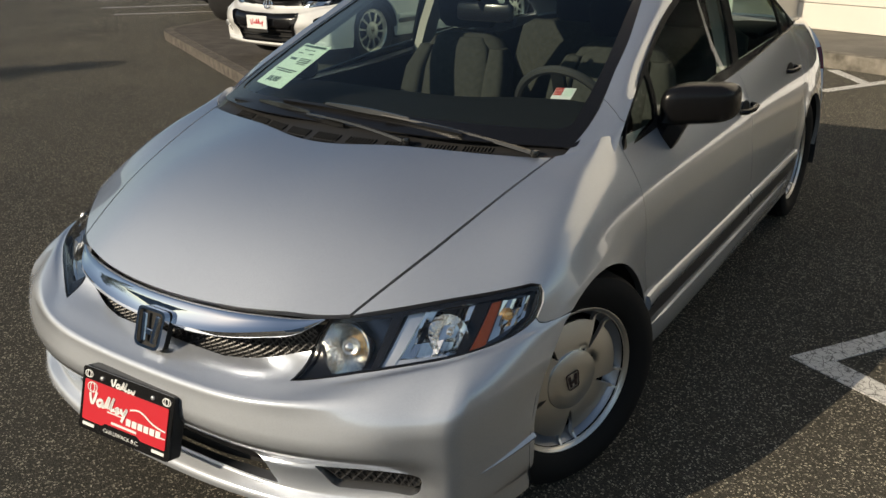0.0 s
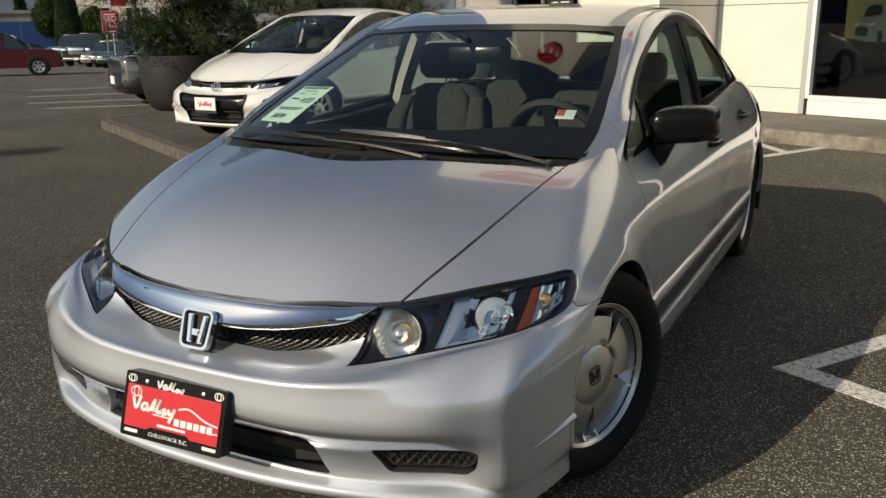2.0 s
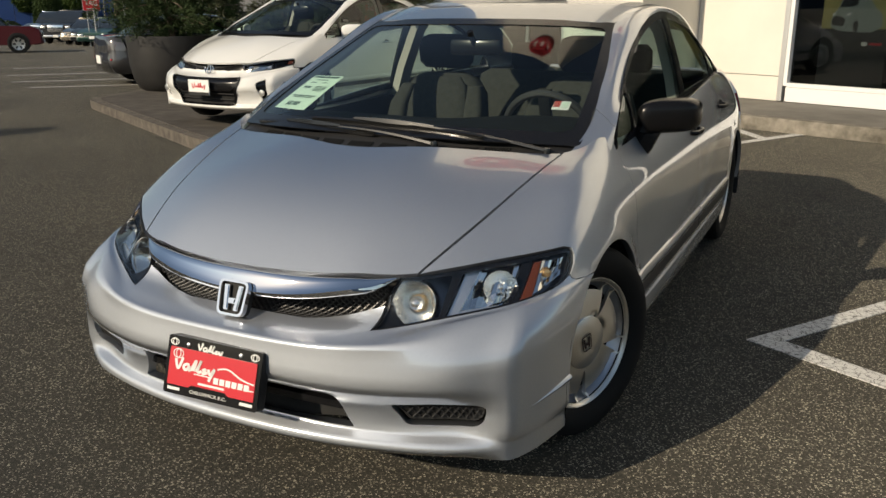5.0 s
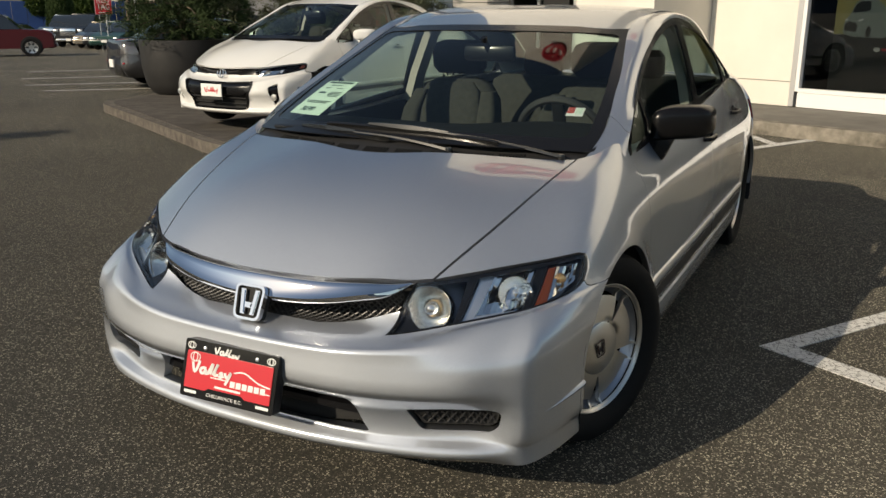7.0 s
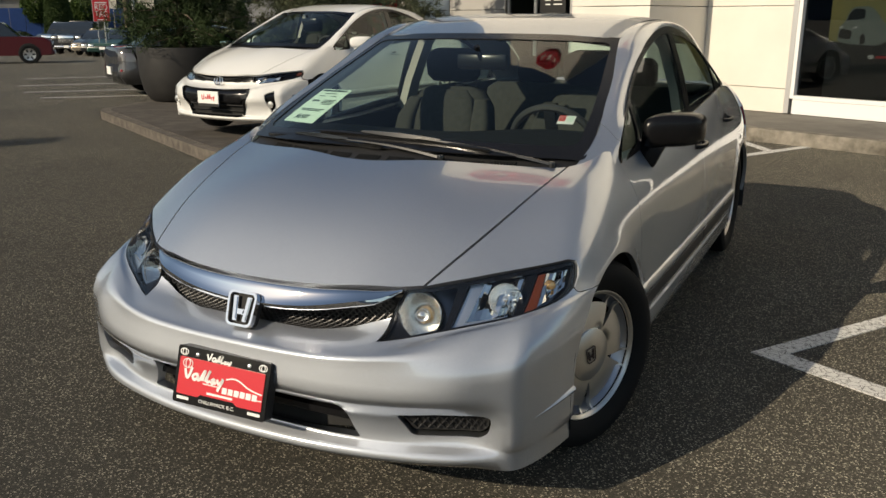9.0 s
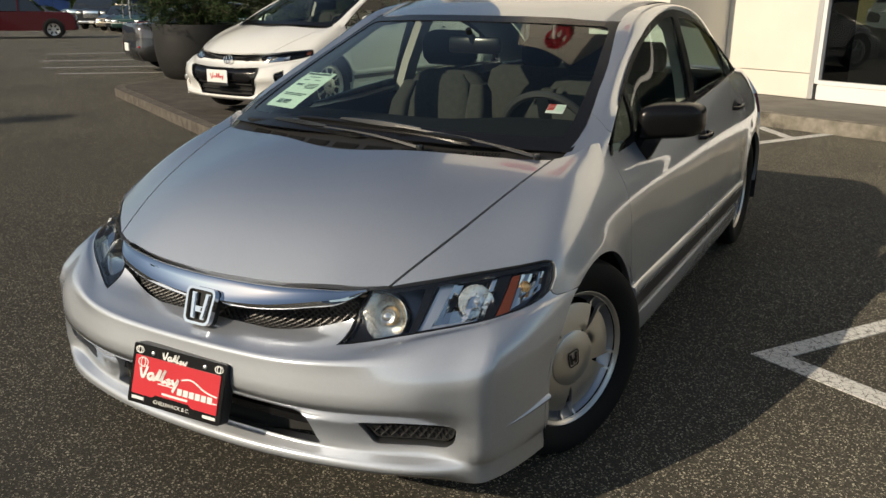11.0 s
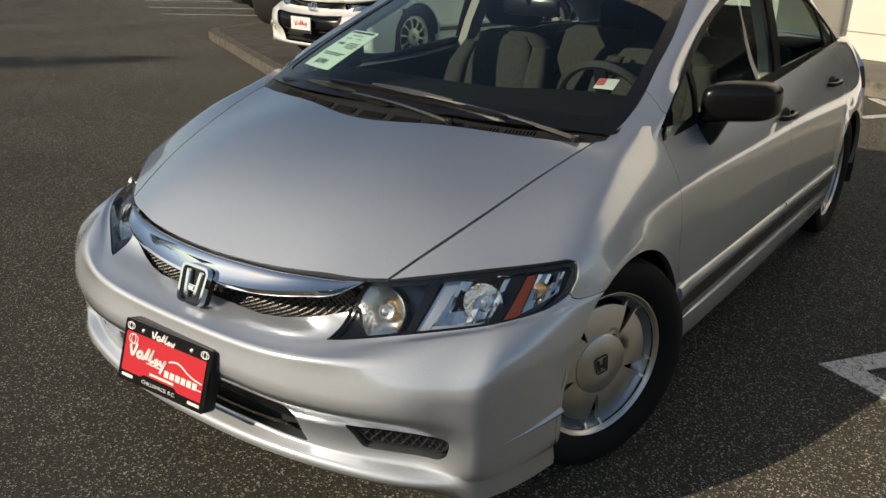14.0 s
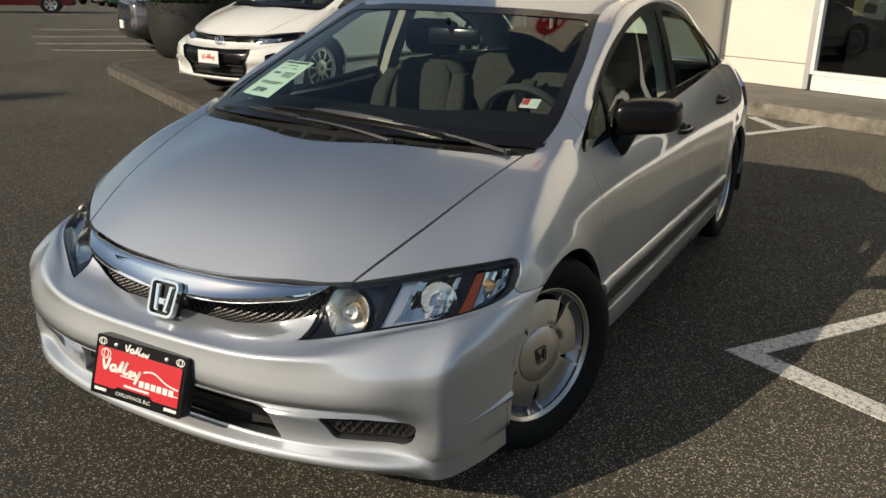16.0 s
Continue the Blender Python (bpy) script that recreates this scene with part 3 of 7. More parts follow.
V_SIDE = [0.0, 0.30, 0.58, 0.80, 0.92, 1.08, 1.28, 1.48]


def line(x, z):
    return [(a, y, b) for a, y, b in zip(x, STATIONS, z)]


spine = line([0] * 12, [0.625, 0.750, 0.840, 0.900, 0.940, 0.98, 0.98, 0.98, 0.985, 0.985, 0.975, 0.95])
hood_mid = line([0.30] * 12, [0.602, 0.730, 0.825, 0.890, 0.933, 0.97, 0.97, 0.97, 0.975, 0.98, 0.97, 0.945])
hood_seam = line([0.43, 0.50, 0.565, 0.61, 0.647, 0.68, 0.66, 0.65, 0.64, 0.62, 0.58, 0.50],
                 [0.574, 0.675, 0.760, 0.829, 0.886, 0.935, 0.945, 0.95, 0.955, 0.96, 0.96, 0.94])
crest = line([0.64, 0.72, 0.785, 0.80, 0.795, 0.768, 0.765, 0.775, 0.755, 0.73, 0.68, 0.60],
             [0.50, 0.594, 0.672, 0.770, 0.842, 0.892, 0.912, 0.952, 0.992, 0.988, 0.962, 0.94])
shoulder = line([0.67, 0.752, 0.818, 0.848, 0.85, 0.838, 0.832, 0.834, 0.822, 0.802, 0.745, 0.66],
                [0.48, 0.55, 0.625, 0.690, 0.745, 0.795, 0.815, 0.835, 0.85, 0.86, 0.86, 0.85])
waist = line([0.70, 0.79, 0.848, 0.868, 0.873, 0.868, 0.866, 0.868, 0.864, 0.852, 0.80, 0.71],
             [0.40, 0.46, 0.50, 0.55, 0.58, 0.62, 0.645, 0.66, 0.67, 0.68, 0.69, 0.69])
low_side = line([0.70, 0.795, 0.85, 0.868, 0.875, 0.876, 0.878, 0.878, 0.878, 0.872, 0.82, 0.73],
                [0.30, 0.35, 0.38, 0.40, 0.42, 0.44, 0.45, 0.45, 0.45, 0.45, 0.47, 0.50])
hem = line([0.69, 0.785, 0.84, 0.855, 0.860, 0.862, 0.862, 0.862, 0.862, 0.858, 0.80, 0.71],
           [0.20, 0.20, 0.20, 0.20, 0.23, 0.26, 0.27, 0.27, 0.27, 0.27, 0.27, 0.28])
_half = [spine, hood_mid, hood_seam, crest, shoulder, waist, low_side, hem]
WHEELS_AT = [(0.94, 0.31), (3.64, 0.31)]
ARCH = (0.335, 0.352)


class Body(Loft):
    """The body side and hood, with the lips round the wheel arches flared a little."""

    def at(self, uv):
        p = super().at(uv)
        for y, z in WHEELS_AT:
            r = np.hypot((p[:, 1] - y) / ARCH[0], (p[:, 2] - z) / ARCH[1])
            bulge = np.exp(-(((r - 1.0) / 0.11) ** 2)) * 0.008
            p[:, 0] += np.sign(p[:, 0]) * bulge * (np.abs(p[:, 0]) > 0.7)
        # the fender top swells towards the foot of the front pillar
        p[:, 2] += 0.030 * np.exp(-(((p[:, 1] - 1.25) / 0.12) ** 2) - ((np.abs(p[:, 0]) - 0.725) / 0.055) ** 2)
        return p


BODY = Body(STATIONS, [-v for v in V_SIDE[:0:-1]] + V_SIDE, [[(-x, y, z) for x, y, z in c] for c in _half[:0:-1]] + _half, -1)


def side_v(y, z, lo=0.6, hi=1.48):
    """Where along the section at y the body side reaches the height z."""
    for _ in range(40):
        mid = (lo + hi) / 2
        lo, hi = (mid, hi) if BODY.at([(y, mid)])[0][2] > z else (lo, mid)
    return (lo + hi) / 2


def arch_line(y, z, a0, a1, n=36):
    """The edge of a wheel arch, by angle in degrees from straight ahead (to the front) over the top."""
    out = []
    for i in range(n + 1):
        a = radians(a0 + (a1 - a0) * i / n)
        yy, zz = y - ARCH[0] * math.cos(a), z + ARCH[1] * math.sin(a)
        out.append((yy, side_v(yy, zz)))
    return out


def side_by_x(y, x, lo=0.0, hi=0.95):
    """Where along the section at y the body reaches x from the centre."""
    for _ in range(40):
        mid = (lo + hi) / 2
        lo, hi = (mid, hi) if BODY.at([(y, mid)])[0][0] < x else (lo, mid)
    return (lo + hi) / 2


def mirror_u(half):
    return [-u for u in half[:0:-1]] + list(half)


PLAN = [0.0, 0.2, 0.38, 0.5, 0.65, 0.76, 0.802, 0.843, 0.95, 1.1]


def level(x, y, z):
    half = list(zip(x, y, z))
    return [(-a, b, c) for a, b, c in half[:0:-1]] + half


def body_level(x, y, first):
    """A line that lies on the body surface, by its plan; the first places are given along the section."""
    at = list(first) + [side_by_x(b, a) for a, b in zip(x[len(first):], y[len(first):])]
    p = [BODY.at([(b, v)])[0] for b, v in zip(y, at)]
    return level([q[0] for q in p], [q[1] for q in p], [q[2] for q in p])


LIP_X = [0, 0.2, 0.385, 0.51, 0.652, 0.742, 0.777, 0.799, 0.830, 0.850]
LIP_Y = [0.150, 0.157, 0.183, 0.214, 0.268, 0.326, 0.352, 0.386, 0.485, 0.602]
FACE_X = [0, 0.2, 0.37, 0.50, 0.652, 0.744, 0.784, 0.803, 0.833, 0.857]
FACE_Y = [0.140, 0.144, 0.160, 0.196, 0.262, 0.321, 0.349, 0.386, 0.486, 0.608]
TUCK = [1, 1, 1, 1, 0.95, 0.22, 0.0, 0, 0, 0]


def moved(y, d):
    """A plan line pushed back, less and less towards the wheel arch."""
    return [a + d * k for a, k in zip(y, TUCK)]


_front = [
    level(LIP_X, moved(LIP_Y, 0.050), [0.190] * 10),
    level(LIP_X, moved(LIP_Y, 0.010), [0.210] * 10),
    level(LIP_X, LIP_Y, [0.230] * 10),
    level(LIP_X, moved(LIP_Y, 0.014), [0.241] * 10),
    level(FACE_X, moved(FACE_Y, 0.056), [0.272] * 10),
    level(FACE_X, moved(FACE_Y, 0.030), [0.356] * 10),
    level(FACE_X, moved(FACE_Y, 0.004), [0.382] * 10),
]
_front += [
    level(FACE_X, moved(FACE_Y[:9] + [0.640], -0.006), [0.440] * 4 + [0.446, 0.45, 0.452, 0.455, 0.46, 0.465]),
    level(FACE_X, [0.1400, 0.1450, 0.1635, 0.2050, 0.280, 0.342, 0.368, 0.401, 0.500, 0.672], [0.490, 0.491, 0.498, 0.505, 0.510, 0.514, 0.517, 0.52, 0.526, 0.53]),
    level(FACE_X, [0.1425, 0.1475, 0.1665, 0.2100, 0.300, 0.368, 0.393, 0.425, 0.523, 0.693], [0.5015, 0.5025, 0.510, 0.5185, 0.530, 0.537, 0.540, 0.543, 0.549, 0.553]),
    level([0, 0.2, 0.38, 0.5, 0.655, 0.740, 0.773, 0.795, 0.831, 0.858], [0.154, 0.159, 0.181, 0.227, 0.328, 0.397, 0.421, 0.452, 0.549, 0.715], [0.5065, 0.5075, 0.516, 0.526, 0.549, 0.559, 0.563, 0.566, 0.572, 0.576]),
    level([0, 0.2, 0.40, 0.5, 0.655, 0.735, 0.760, 0.780, 0.818, 0.846], [0.228, 0.232, 0.247, 0.290, 0.390, 0.460, 0.490, 0.518, 0.600, 0.765], [0.530, 0.530, 0.538, 0.545, 0.573, 0.588, 0.594, 0.598, 0.607, 0.613]),
    body_level([None, None, None, None, 0.655, 0.73, 0.757, 0.778, 0.808, 0.822], [0.246, 0.268, 0.310, 0.374, 0.52, 0.594, 0.622, 0.645, 0.685, 0.73], [0.0, 0.2, 0.415, 0.5778]),
]
for _row, _ends in zip(_front[-5:-1], ((-1,), (-1,), (-1,), (-2, -1))):
    for _i in _ends:
        for _s, _k in ((1, _i), (-1, -1 - _i)):
            _x, _y, _z = _row[_k]
            _row[_k] = (_s * BODY.at([(_y, side_v(_y, _z))])[0][0], _y, _z)
V_FRONT = [0.0, 0.028, 0.05, 0.066, 0.14, 0.200, 0.224, 0.275, 0.325, 0.340, 0.355, 0.44, 0.58]


NOSE = Loft(mirror_u(PLAN), V_FRONT, _front)
# under the grille the bumper runs back as a flat shelf
_shelf = []
for _u, _k in zip(mirror_u(PLAN), [0] * 6 + [0.012, 0.034, 0.040, 0.040, 0.040, 0.034, 0.012] + [0] * 6):
    _x, _y, _z = NOSE.at([(_u, 0.50)])[0]
    _shelf.append((_x, _y + 0.95 * _k, _z - 0.33 * _k))
FRONT = Loft(mirror_u(PLAN), V_FRONT[:-1] + [0.50, 0.58], _front[:-1] + [_shelf, _front[-1]])

# pillar and roof rail, inner (screen side) and outer (side glass side), from the foot of the front pillar back
RAIL_IN = [(0.668, 1.05, 0.882), (0.686, 1.17, 0.936), (0.664, 1.43, 1.056), (0.605, 1.75, 1.199), (0.563, 1.96, 1.292), (0.57, 2.25, 1.352), (0.58, 2.7, 1.357), (0.57, 3.1, 1.318), (0.56, 3.4, 1.245), (0.60, 3.9, 1.00)]
RAIL_MID = [(0.745, 1.05, 0.838), (0.742, 1.20, 0.920), (0.706, 1.45, 1.060), (0.655, 1.75, 1.196), (0.622, 1.97, 1.296), (0.620, 2.25, 1.349), (0.624, 2.65, 1.352), (0.622, 3.05, 1.305), (0.625, 3.37, 1.205), (0.665, 3.85, 0.99)]
RAIL_OUT = [(0.786, 1.13, 0.828), (0.768, 1.275, 0.940), (0.728, 1.48, 1.038), (0.682, 1.75, 1.166), (0.662, 1.98, 1.272), (0.650, 2.25, 1.312), (0.645, 2.6, 1.318), (0.653, 2.95, 1.266), (0.670, 3.27, 1.156), (0.714, 3.6, 0.985)]
RAIL_U = [-0.12, 0.0, 0.34, 0.67, 0.90, 1.2, 1.6, 1.95, 2.27, 2.75]
RAIL = Loft(RAIL_U, [0.0, 0.07, 0.16], [RAIL_IN, RAIL_MID, RAIL_OUT], -1)

SCREEN = Loft(mirror_u([0, 0.35, 0.6]), [0.0, 0.35, 0.7, 1.0], [
    level([0, 0.42, 0.688], [0.98, 1.02, 1.15], [0.940, 0.937, 0.922]),
    level([0, 0.40, 0.660], [1.28, 1.32, 1.45], [1.078, 1.073, 1.061]),
    level([0, 0.37, 0.606], [1.58, 1.62, 1.745], [1.204, 1.199, 1.193]),
    level([0, 0.34, 0.564], [1.86, 1.89, 1.965], [1.306, 1.302, 1.290])])
ROOF = Loft(mirror_u([0, 0.3, 0.5, 0.6]), [0.0, 0.35, 0.8, 1.25, 1.55], [
    level([0, 0.32, 0.50, 0.563], [1.86, 1.885, 1.93, 1.965], [1.308, 1.304, 1.295, 1.289]),
    level([0, 0.32, 0.51, 0.572], [2.22, 2.23, 2.25, 2.27], [1.382, 1.378, 1.366, 1.355]),
    level([0, 0.32, 0.52, 0.581], [2.68, 2.68, 2.68, 2.68], [1.392, 1.387, 1.370, 1.359]),
    level([0, 0.32, 0.515, 0.572], [3.12, 3.12, 3.10, 3.08], [1.356, 1.350, 1.330, 1.320]),
    level([0, 0.32, 0.51, 0.563], [3.42, 3.41, 3.38, 3.36], [1.288, 1.282, 1.262, 1.252])])
REAR_GLASS = Loft(mirror_u([0, 0.3, 0.55]), [0.0, 0.5, 1.0], [
    level([0, 0.32, 0.565], [3.43, 3.42, 3.37], [1.285, 1.28, 1.248]),
    level([0, 0.32, 0.58], [3.72, 3.71, 3.64], [1.155, 1.15, 1.125]),
    level([0, 0.34, 0.61], [4.0, 3.98, 3.90], [1.00, 0.998, 0.99])])
def glass_row(y, x, z):
    return list(zip(x, y, z))


_gy = [1.20, 1.50, 1.80, 2.10, 2.60, 3.10, 3.62]
SIDE_GLASS = Loft([0, 0.3, 0.6, 0.9, 1.4, 1.9, 2.42], [0.0, 0.5, 1.0], [
    glass_row(_gy, [0.775, 0.768, 0.765, 0.767, 0.768, 0.757, 0.722], [0.848, 0.876, 0.899, 0.918, 0.948, 0.976, 0.992]),
    glass_row(_gy, [0.780, 0.757, 0.732, 0.720, 0.716, 0.718, 0.720], [0.875, 0.962, 1.042, 1.105, 1.132, 1.098, 1.0]),
    glass_row(_gy, [0.780, 0.724, 0.676, 0.657, 0.645, 0.662, 0.718], [0.905, 1.047, 1.190, 1.290, 1.316, 1.218, 1.008])])

REAR = Loft(mirror_u([0, 0.35, 0.6, 0.8]), [0.0, 0.2, 0.45, 0.7, 0.8], [
    level([0, 0.40, 0.66, 0.80], [4.40, 4.38, 4.30, 4.05], [0.24, 0.24, 0.24, 0.245]),
    level([0, 0.42, 0.70, 0.83], [4.49, 4.47, 4.38, 4.10], [0.40, 0.40, 0.41, 0.42]),
    level([0, 0.42, 0.69, 0.82], [4.48, 4.46, 4.37, 4.12], [0.62, 0.62, 0.63, 0.64]),
    level([0, 0.40, 0.63, 0.755], [4.45, 4.44, 4.37, 4.18], [0.90, 0.90, 0.89, 0.86]),
    level([0, 0.40, 0.60, 0.70], [4.42, 4.41, 4.34, 4.18], [0.965, 0.962, 0.952, 0.93])], -1)
COWL = Loft(mirror_u([0, 0.2, 0.45, 0.62, 0.70]), [0.0, 0.5, 1.0], [
    level([0, 0.22, 0.48, 0.645, 0.69], [0.835, 0.868, 0.985, 1.055, 1.12], [0.890, 0.888, 0.893, 0.895, 0.885]),
    level([0, 0.22, 0.48, 0.645, 0.70], [0.91, 0.94, 1.03, 1.09, 1.15], [0.905, 0.902, 0.902, 0.902, 0.895]),
    level([0, 0.22, 0.48, 0.650, 0.70], [1.02, 1.04, 1.085, 1.14, 1.18], [0.952, 0.95, 0.940, 0.920, 0.912])])


def both(half):
    return [(-u, v) for u, v in half[::-1] if u > 1e-9] + list(half)


def flipped(poly):
    return [(-u, v) for u, v in poly[::-1]]


def inset(poly, d):
    """A polygon shrunk by d all round (for shapes without deep notches)."""
    q = np.array(poly, float)
    area = np.sum(q[:, 0] * np.roll(q[:, 1], -1) - np.roll(q[:, 0], -1) * q[:, 1])
    t = np.roll(q, -1, 0) - np.roll(q, 1, 0)
    n = np.stack([-t[:, 1], t[:, 0]], 1) / np.maximum(np.linalg.norm(t, axis=1), 1e-9)[:, None]
    return [tuple(r) for r in q + n * d * (1 if area > 0 else -1)]


hood_back = [(1.06, 0.5778), (1.0, 0.47), (0.93, 0.34), (0.875, 0.2), (0.845, 0.08), (0.84, 0.0)]
_hf = [(q[1] + 0.007, side_by_x(q[1] + 0.007, q[0])) for q in FRONT.at([(u, 0.5785) for u in np.linspace(0.004, 0.497, 24)])] + [(0.381, 0.5778)]
_hf[0] = (_hf[0][0], 0.0)
_hb = [tuple(q) for q in curve(hood_back, 24)]
HOOD = _hf + [(0.6, 0.5778), (0.85, 0.5778)] + _hb + [(y, -v) for y, v in _hb[::-1][1:]] + [(0.85, -0.5778), (0.6, -0.5778)] + [(y, -v) for y, v in _hf[::-1][:-1]]
LAMP = [(0.405, 0.438), (0.48, 0.447), (0.556, 0.4535), (0.67, 0.4555), (0.785, 0.456), (0.865, 0.459), (0.905, 0.464), (0.95, 0.477), (0.982, 0.497), (1.003, 0.53), (1.007, 0.555), (0.992, 0.572), (0.94, 0.5785), (0.807, 0.5785), (0.656, 0.577), (0.542, 0.5785), (0.470, 0.5785), (0.433, 0.532)]
GRILLE_HALF = [(0.0, 0.458), (0.10, 0.457), (0.20, 0.456), (0.255, 0.466), (0.305, 0.480), (0.37, 0.500), (0.422, 0.512), (0.445, 0.555), (0.462, 0.578)]
LOW = rounded([(-0.345, 0.214), (0.345, 0.214), (0.392, 0.124), (-0.392, 0.124)], 0.018)
FOG = rounded([(0.487, 0.192), (0.58, 0.198), (0.712, 0.198), (0.741, 0.192), (0.730, 0.163), (0.700, 0.150), (0.60, 0.148), (0.52, 0.148)], 0.012)
SEAM = [(1.1, 0.432), (1.06, 0.440), (1.02, 0.455), (0.998, 0.474), (0.986, 0.493)]
BUMPER = both([(0.0, 0.004), (0.3, 0.004), (0.6, 0.004), (0.9, 0.004), (1.1, 0.004), (1.1, 0.2), (1.1, 0.34)] + SEAM + [(0.952, 0.4745), (0.906, 0.461), (0.865, 0.456), (0.785, 0.453), (0.67, 0.4525), (0.556, 0.4505), (0.48, 0.444), (0.401, 0.434)] + GRILLE_HALF[:-2][::-1])
CREASE = [(0.865, 0.180), (0.96, 0.187), (1.096, 0.196)]
_af = arch_line(0.94, 0.31, 60, 176)
_ar = arch_line(3.64, 0.31, 2, 178)
lamp_top = [(0.384, 0.5845)] + [(y + 0.003, side_by_x(y, x)) for x, y in ((0.58, 0.450), (0.655, 0.520), (0.755, 0.620), (0.800, 0.675))] + [(q[1], side_v(q[1], q[2])) for q in FRONT.at([(0.996, 0.574), (1.011, 0.556), (1.007, 0.53)] + [(u, v + 0.004) for u, v in SEAM[:0:-1]])]
FENDER = [tuple(q) for q in curve(lamp_top[:5], 16)] + lamp_top[5:] + _af + [(1.262, 1.47), (1.262, 1.2), (1.262, 0.95), (1.262, 0.84), (1.262, 0.77), (1.20, 0.70), (1.12, 0.64), (1.072, 0.5845), (0.8, 0.5845), (0.6, 0.5845)]
FRONT_DOOR = [(1.265, 0.775), (1.6, 0.79), (2.0, 0.80), (2.43, 0.80), (2.43, 1.0), (2.43, 1.3), (2.43, 1.47), (1.9, 1.47), (1.265, 1.47), (1.265, 1.2), (1.265, 1.0)]
REAR_DOOR = [(2.434, 0.80), (3.0, 0.80), (3.42, 0.80), (3.43, 1.0)] + [q for q in _ar if q[0] < 3.42][::-1] + [(3.29, 1.47), (2.8, 1.47), (2.434, 1.47), (2.434, 1.1)]
QUARTER = [(3.424, 0.80), (3.7, 0.77), (3.9, 0.70), (3.95, 0.585), (4.2, 0.585), (4.33, 0.60), (4.30, 0.75), (4.17, 0.86), (4.12, 1.0), (4.10, 1.25), (4.06, 1.46)] + [q for q in _ar[::-1] if q[0] >= 3.42] + [(3.434, 1.0)]


def tyre_mesh(outward, radius=0.317, rim=0.215):
    """A tyre with grooves round the tread; outward: +1 or -1 along x."""
    w = 0.098
    tread = [(0.0, 0), (0.018, 0.0), (0.021, -0.007), (0.026, -0.007), (0.029, 0.0), (0.052, -0.001), (0.055, -0.008), (0.060, -0.008), (0.063, -0.002)]
    prof = [(rim - 0.012, w * 0.62), (rim + 0.004, w * 0.80), (rim + 0.016, w * 0.88), (rim + 0.045, w * 1.0), (radius - 0.030, w * 0.98), (radius - 0.012, w * 0.88)]
    prof += [(radius + dz, x) for x, dz in tread[::-1]]
    prof = prof + [(r, -x) for r, x in prof[::-1]]
    return lathe([(r, x * outward) for r, x in prof], 64)


def wheel_thing(parent, at, outward, style="slots", spin=0.0, steer=0.0):
    radius, rim = 0.317, 0.215
    ty = part("tyre", tyre_mesh(outward), RUBBER, parent)
    ty.matrix_local = pose(*at, 0, 0, steer) @ pose(0, 0, 0, spin, 0, 0)
    # rim barrel and lip; the slotted wheel's barrel is coloured dark as shade in the slots
    k = outward
    part("rim", lathe([(0.0, -0.02 * k), (0.16, -0.02 * k), (0.185, -0.06 * k), (rim - 0.02, -0.07 * k), (rim - 0.009, 0.05 * k)], 64), DARK if style == "slots" else GLOSS_BLACK, ty)
    part("rim_lip", lathe([(rim - 0.0095, 0.0655 * k), (rim - 0.0085, 0.0690 * k), (rim - 0.005, 0.0725 * k), (rim + 0.000, 0.0765 * k), (rim + 0.003, 0.076 * k), (rim + 0.001, 0.06 * k)], 64), ALLOY, ty)

    class Face(Loft):
        def __init__(self):
            pass

        def at(self, uv):
            uv = np.asarray(uv, float).reshape(-1, 2)
            r = np.hypot(uv[:, 0], uv[:, 1])
            x = 0.066 - 0.014 * np.clip((r - 0.09) / 0.10, 0, 1) ** 2 - 0.006 * (r < 0.0925) + 0.015 * np.clip((r - 0.188) / 0.016, 0, 1)
            return np.stack([x * k, uv[:, 0], uv[:, 1] * k], 1)

    disc = [(0.2065 * math.cos(2 * math.pi * i / 72), 0.2065 * math.sin(2 * math.pi * i / 72)) for i in range(72)]
    holes = []
    if style == "slots":
        for i in range(5):
            a = 2 * math.pi * i / 5 - math.pi / 2
            def rot(r, t):
                return (r * math.cos(a + t), r * math.sin(a + t))
            holes.append(rounded([rot(0.099, -0.018), rot(0.2035, -0.125), rot(0.2035, 0.125), rot(0.099, 0.018)], 0.003, 3))
            ts = np.linspace(0.158, 2 * math.pi / 5 - 0.158, 15)
            holes.append([rot(0.175, t) for t in ts] + [rot(0.2035, t) for t in ts[::-1]])
    else:
        for i in range(10):
            a = 2 * math.pi * i / 10
            def rot(r, t):
                return (r * math.cos(a + t), r * math.sin(a + t))
            holes.append(rounded([rot(0.060, -0.20), rot(0.182, -0.25), rot(0.186, 0.0), rot(0.182, 0.25), rot(0.060, 0.20)], 0.008, 3))
    skinned("wheel_face", Face(), disc, ALLOY, ty, holes=holes, step=0.03, lip=0.012, edge=0.008, label="brushed alloy wheel face with narrow slots")
    if style == "slots":
        part("rim_shelf", lathe([(0.184, 0.022 * k), (0.188, 0.028 * k), (0.196, 0.038 * k), (0.2055, 0.058 * k)], 64), ALLOY_SKY_TINT, ty)
    part("hub_cap", lathe([(0.0, 0.0685 * k), (0.04, 0.0683 * k), (0.086, 0.0675 * k), (0.0878, 0.0662 * k), (0.0885, 0.054 * k)], 72), ALLOY, ty)
    # dark ring painted as the shade in the groove round the cap
    part("groove_shade", lathe([(0.0885, 0.0600 * k), (0.0935, 0.0605 * k)], 64), DARK, ty)
    bm = bmesh.new()
    for poly in badge_shapes(0.019, 0.0175):
        plate_of(poly, 0.002, bm=bm)
    ring = rounded([(-0.023, 0.026), (0.023, 0.026), (0.019, -0.026), (-0.019, -0.026)], 0.009)
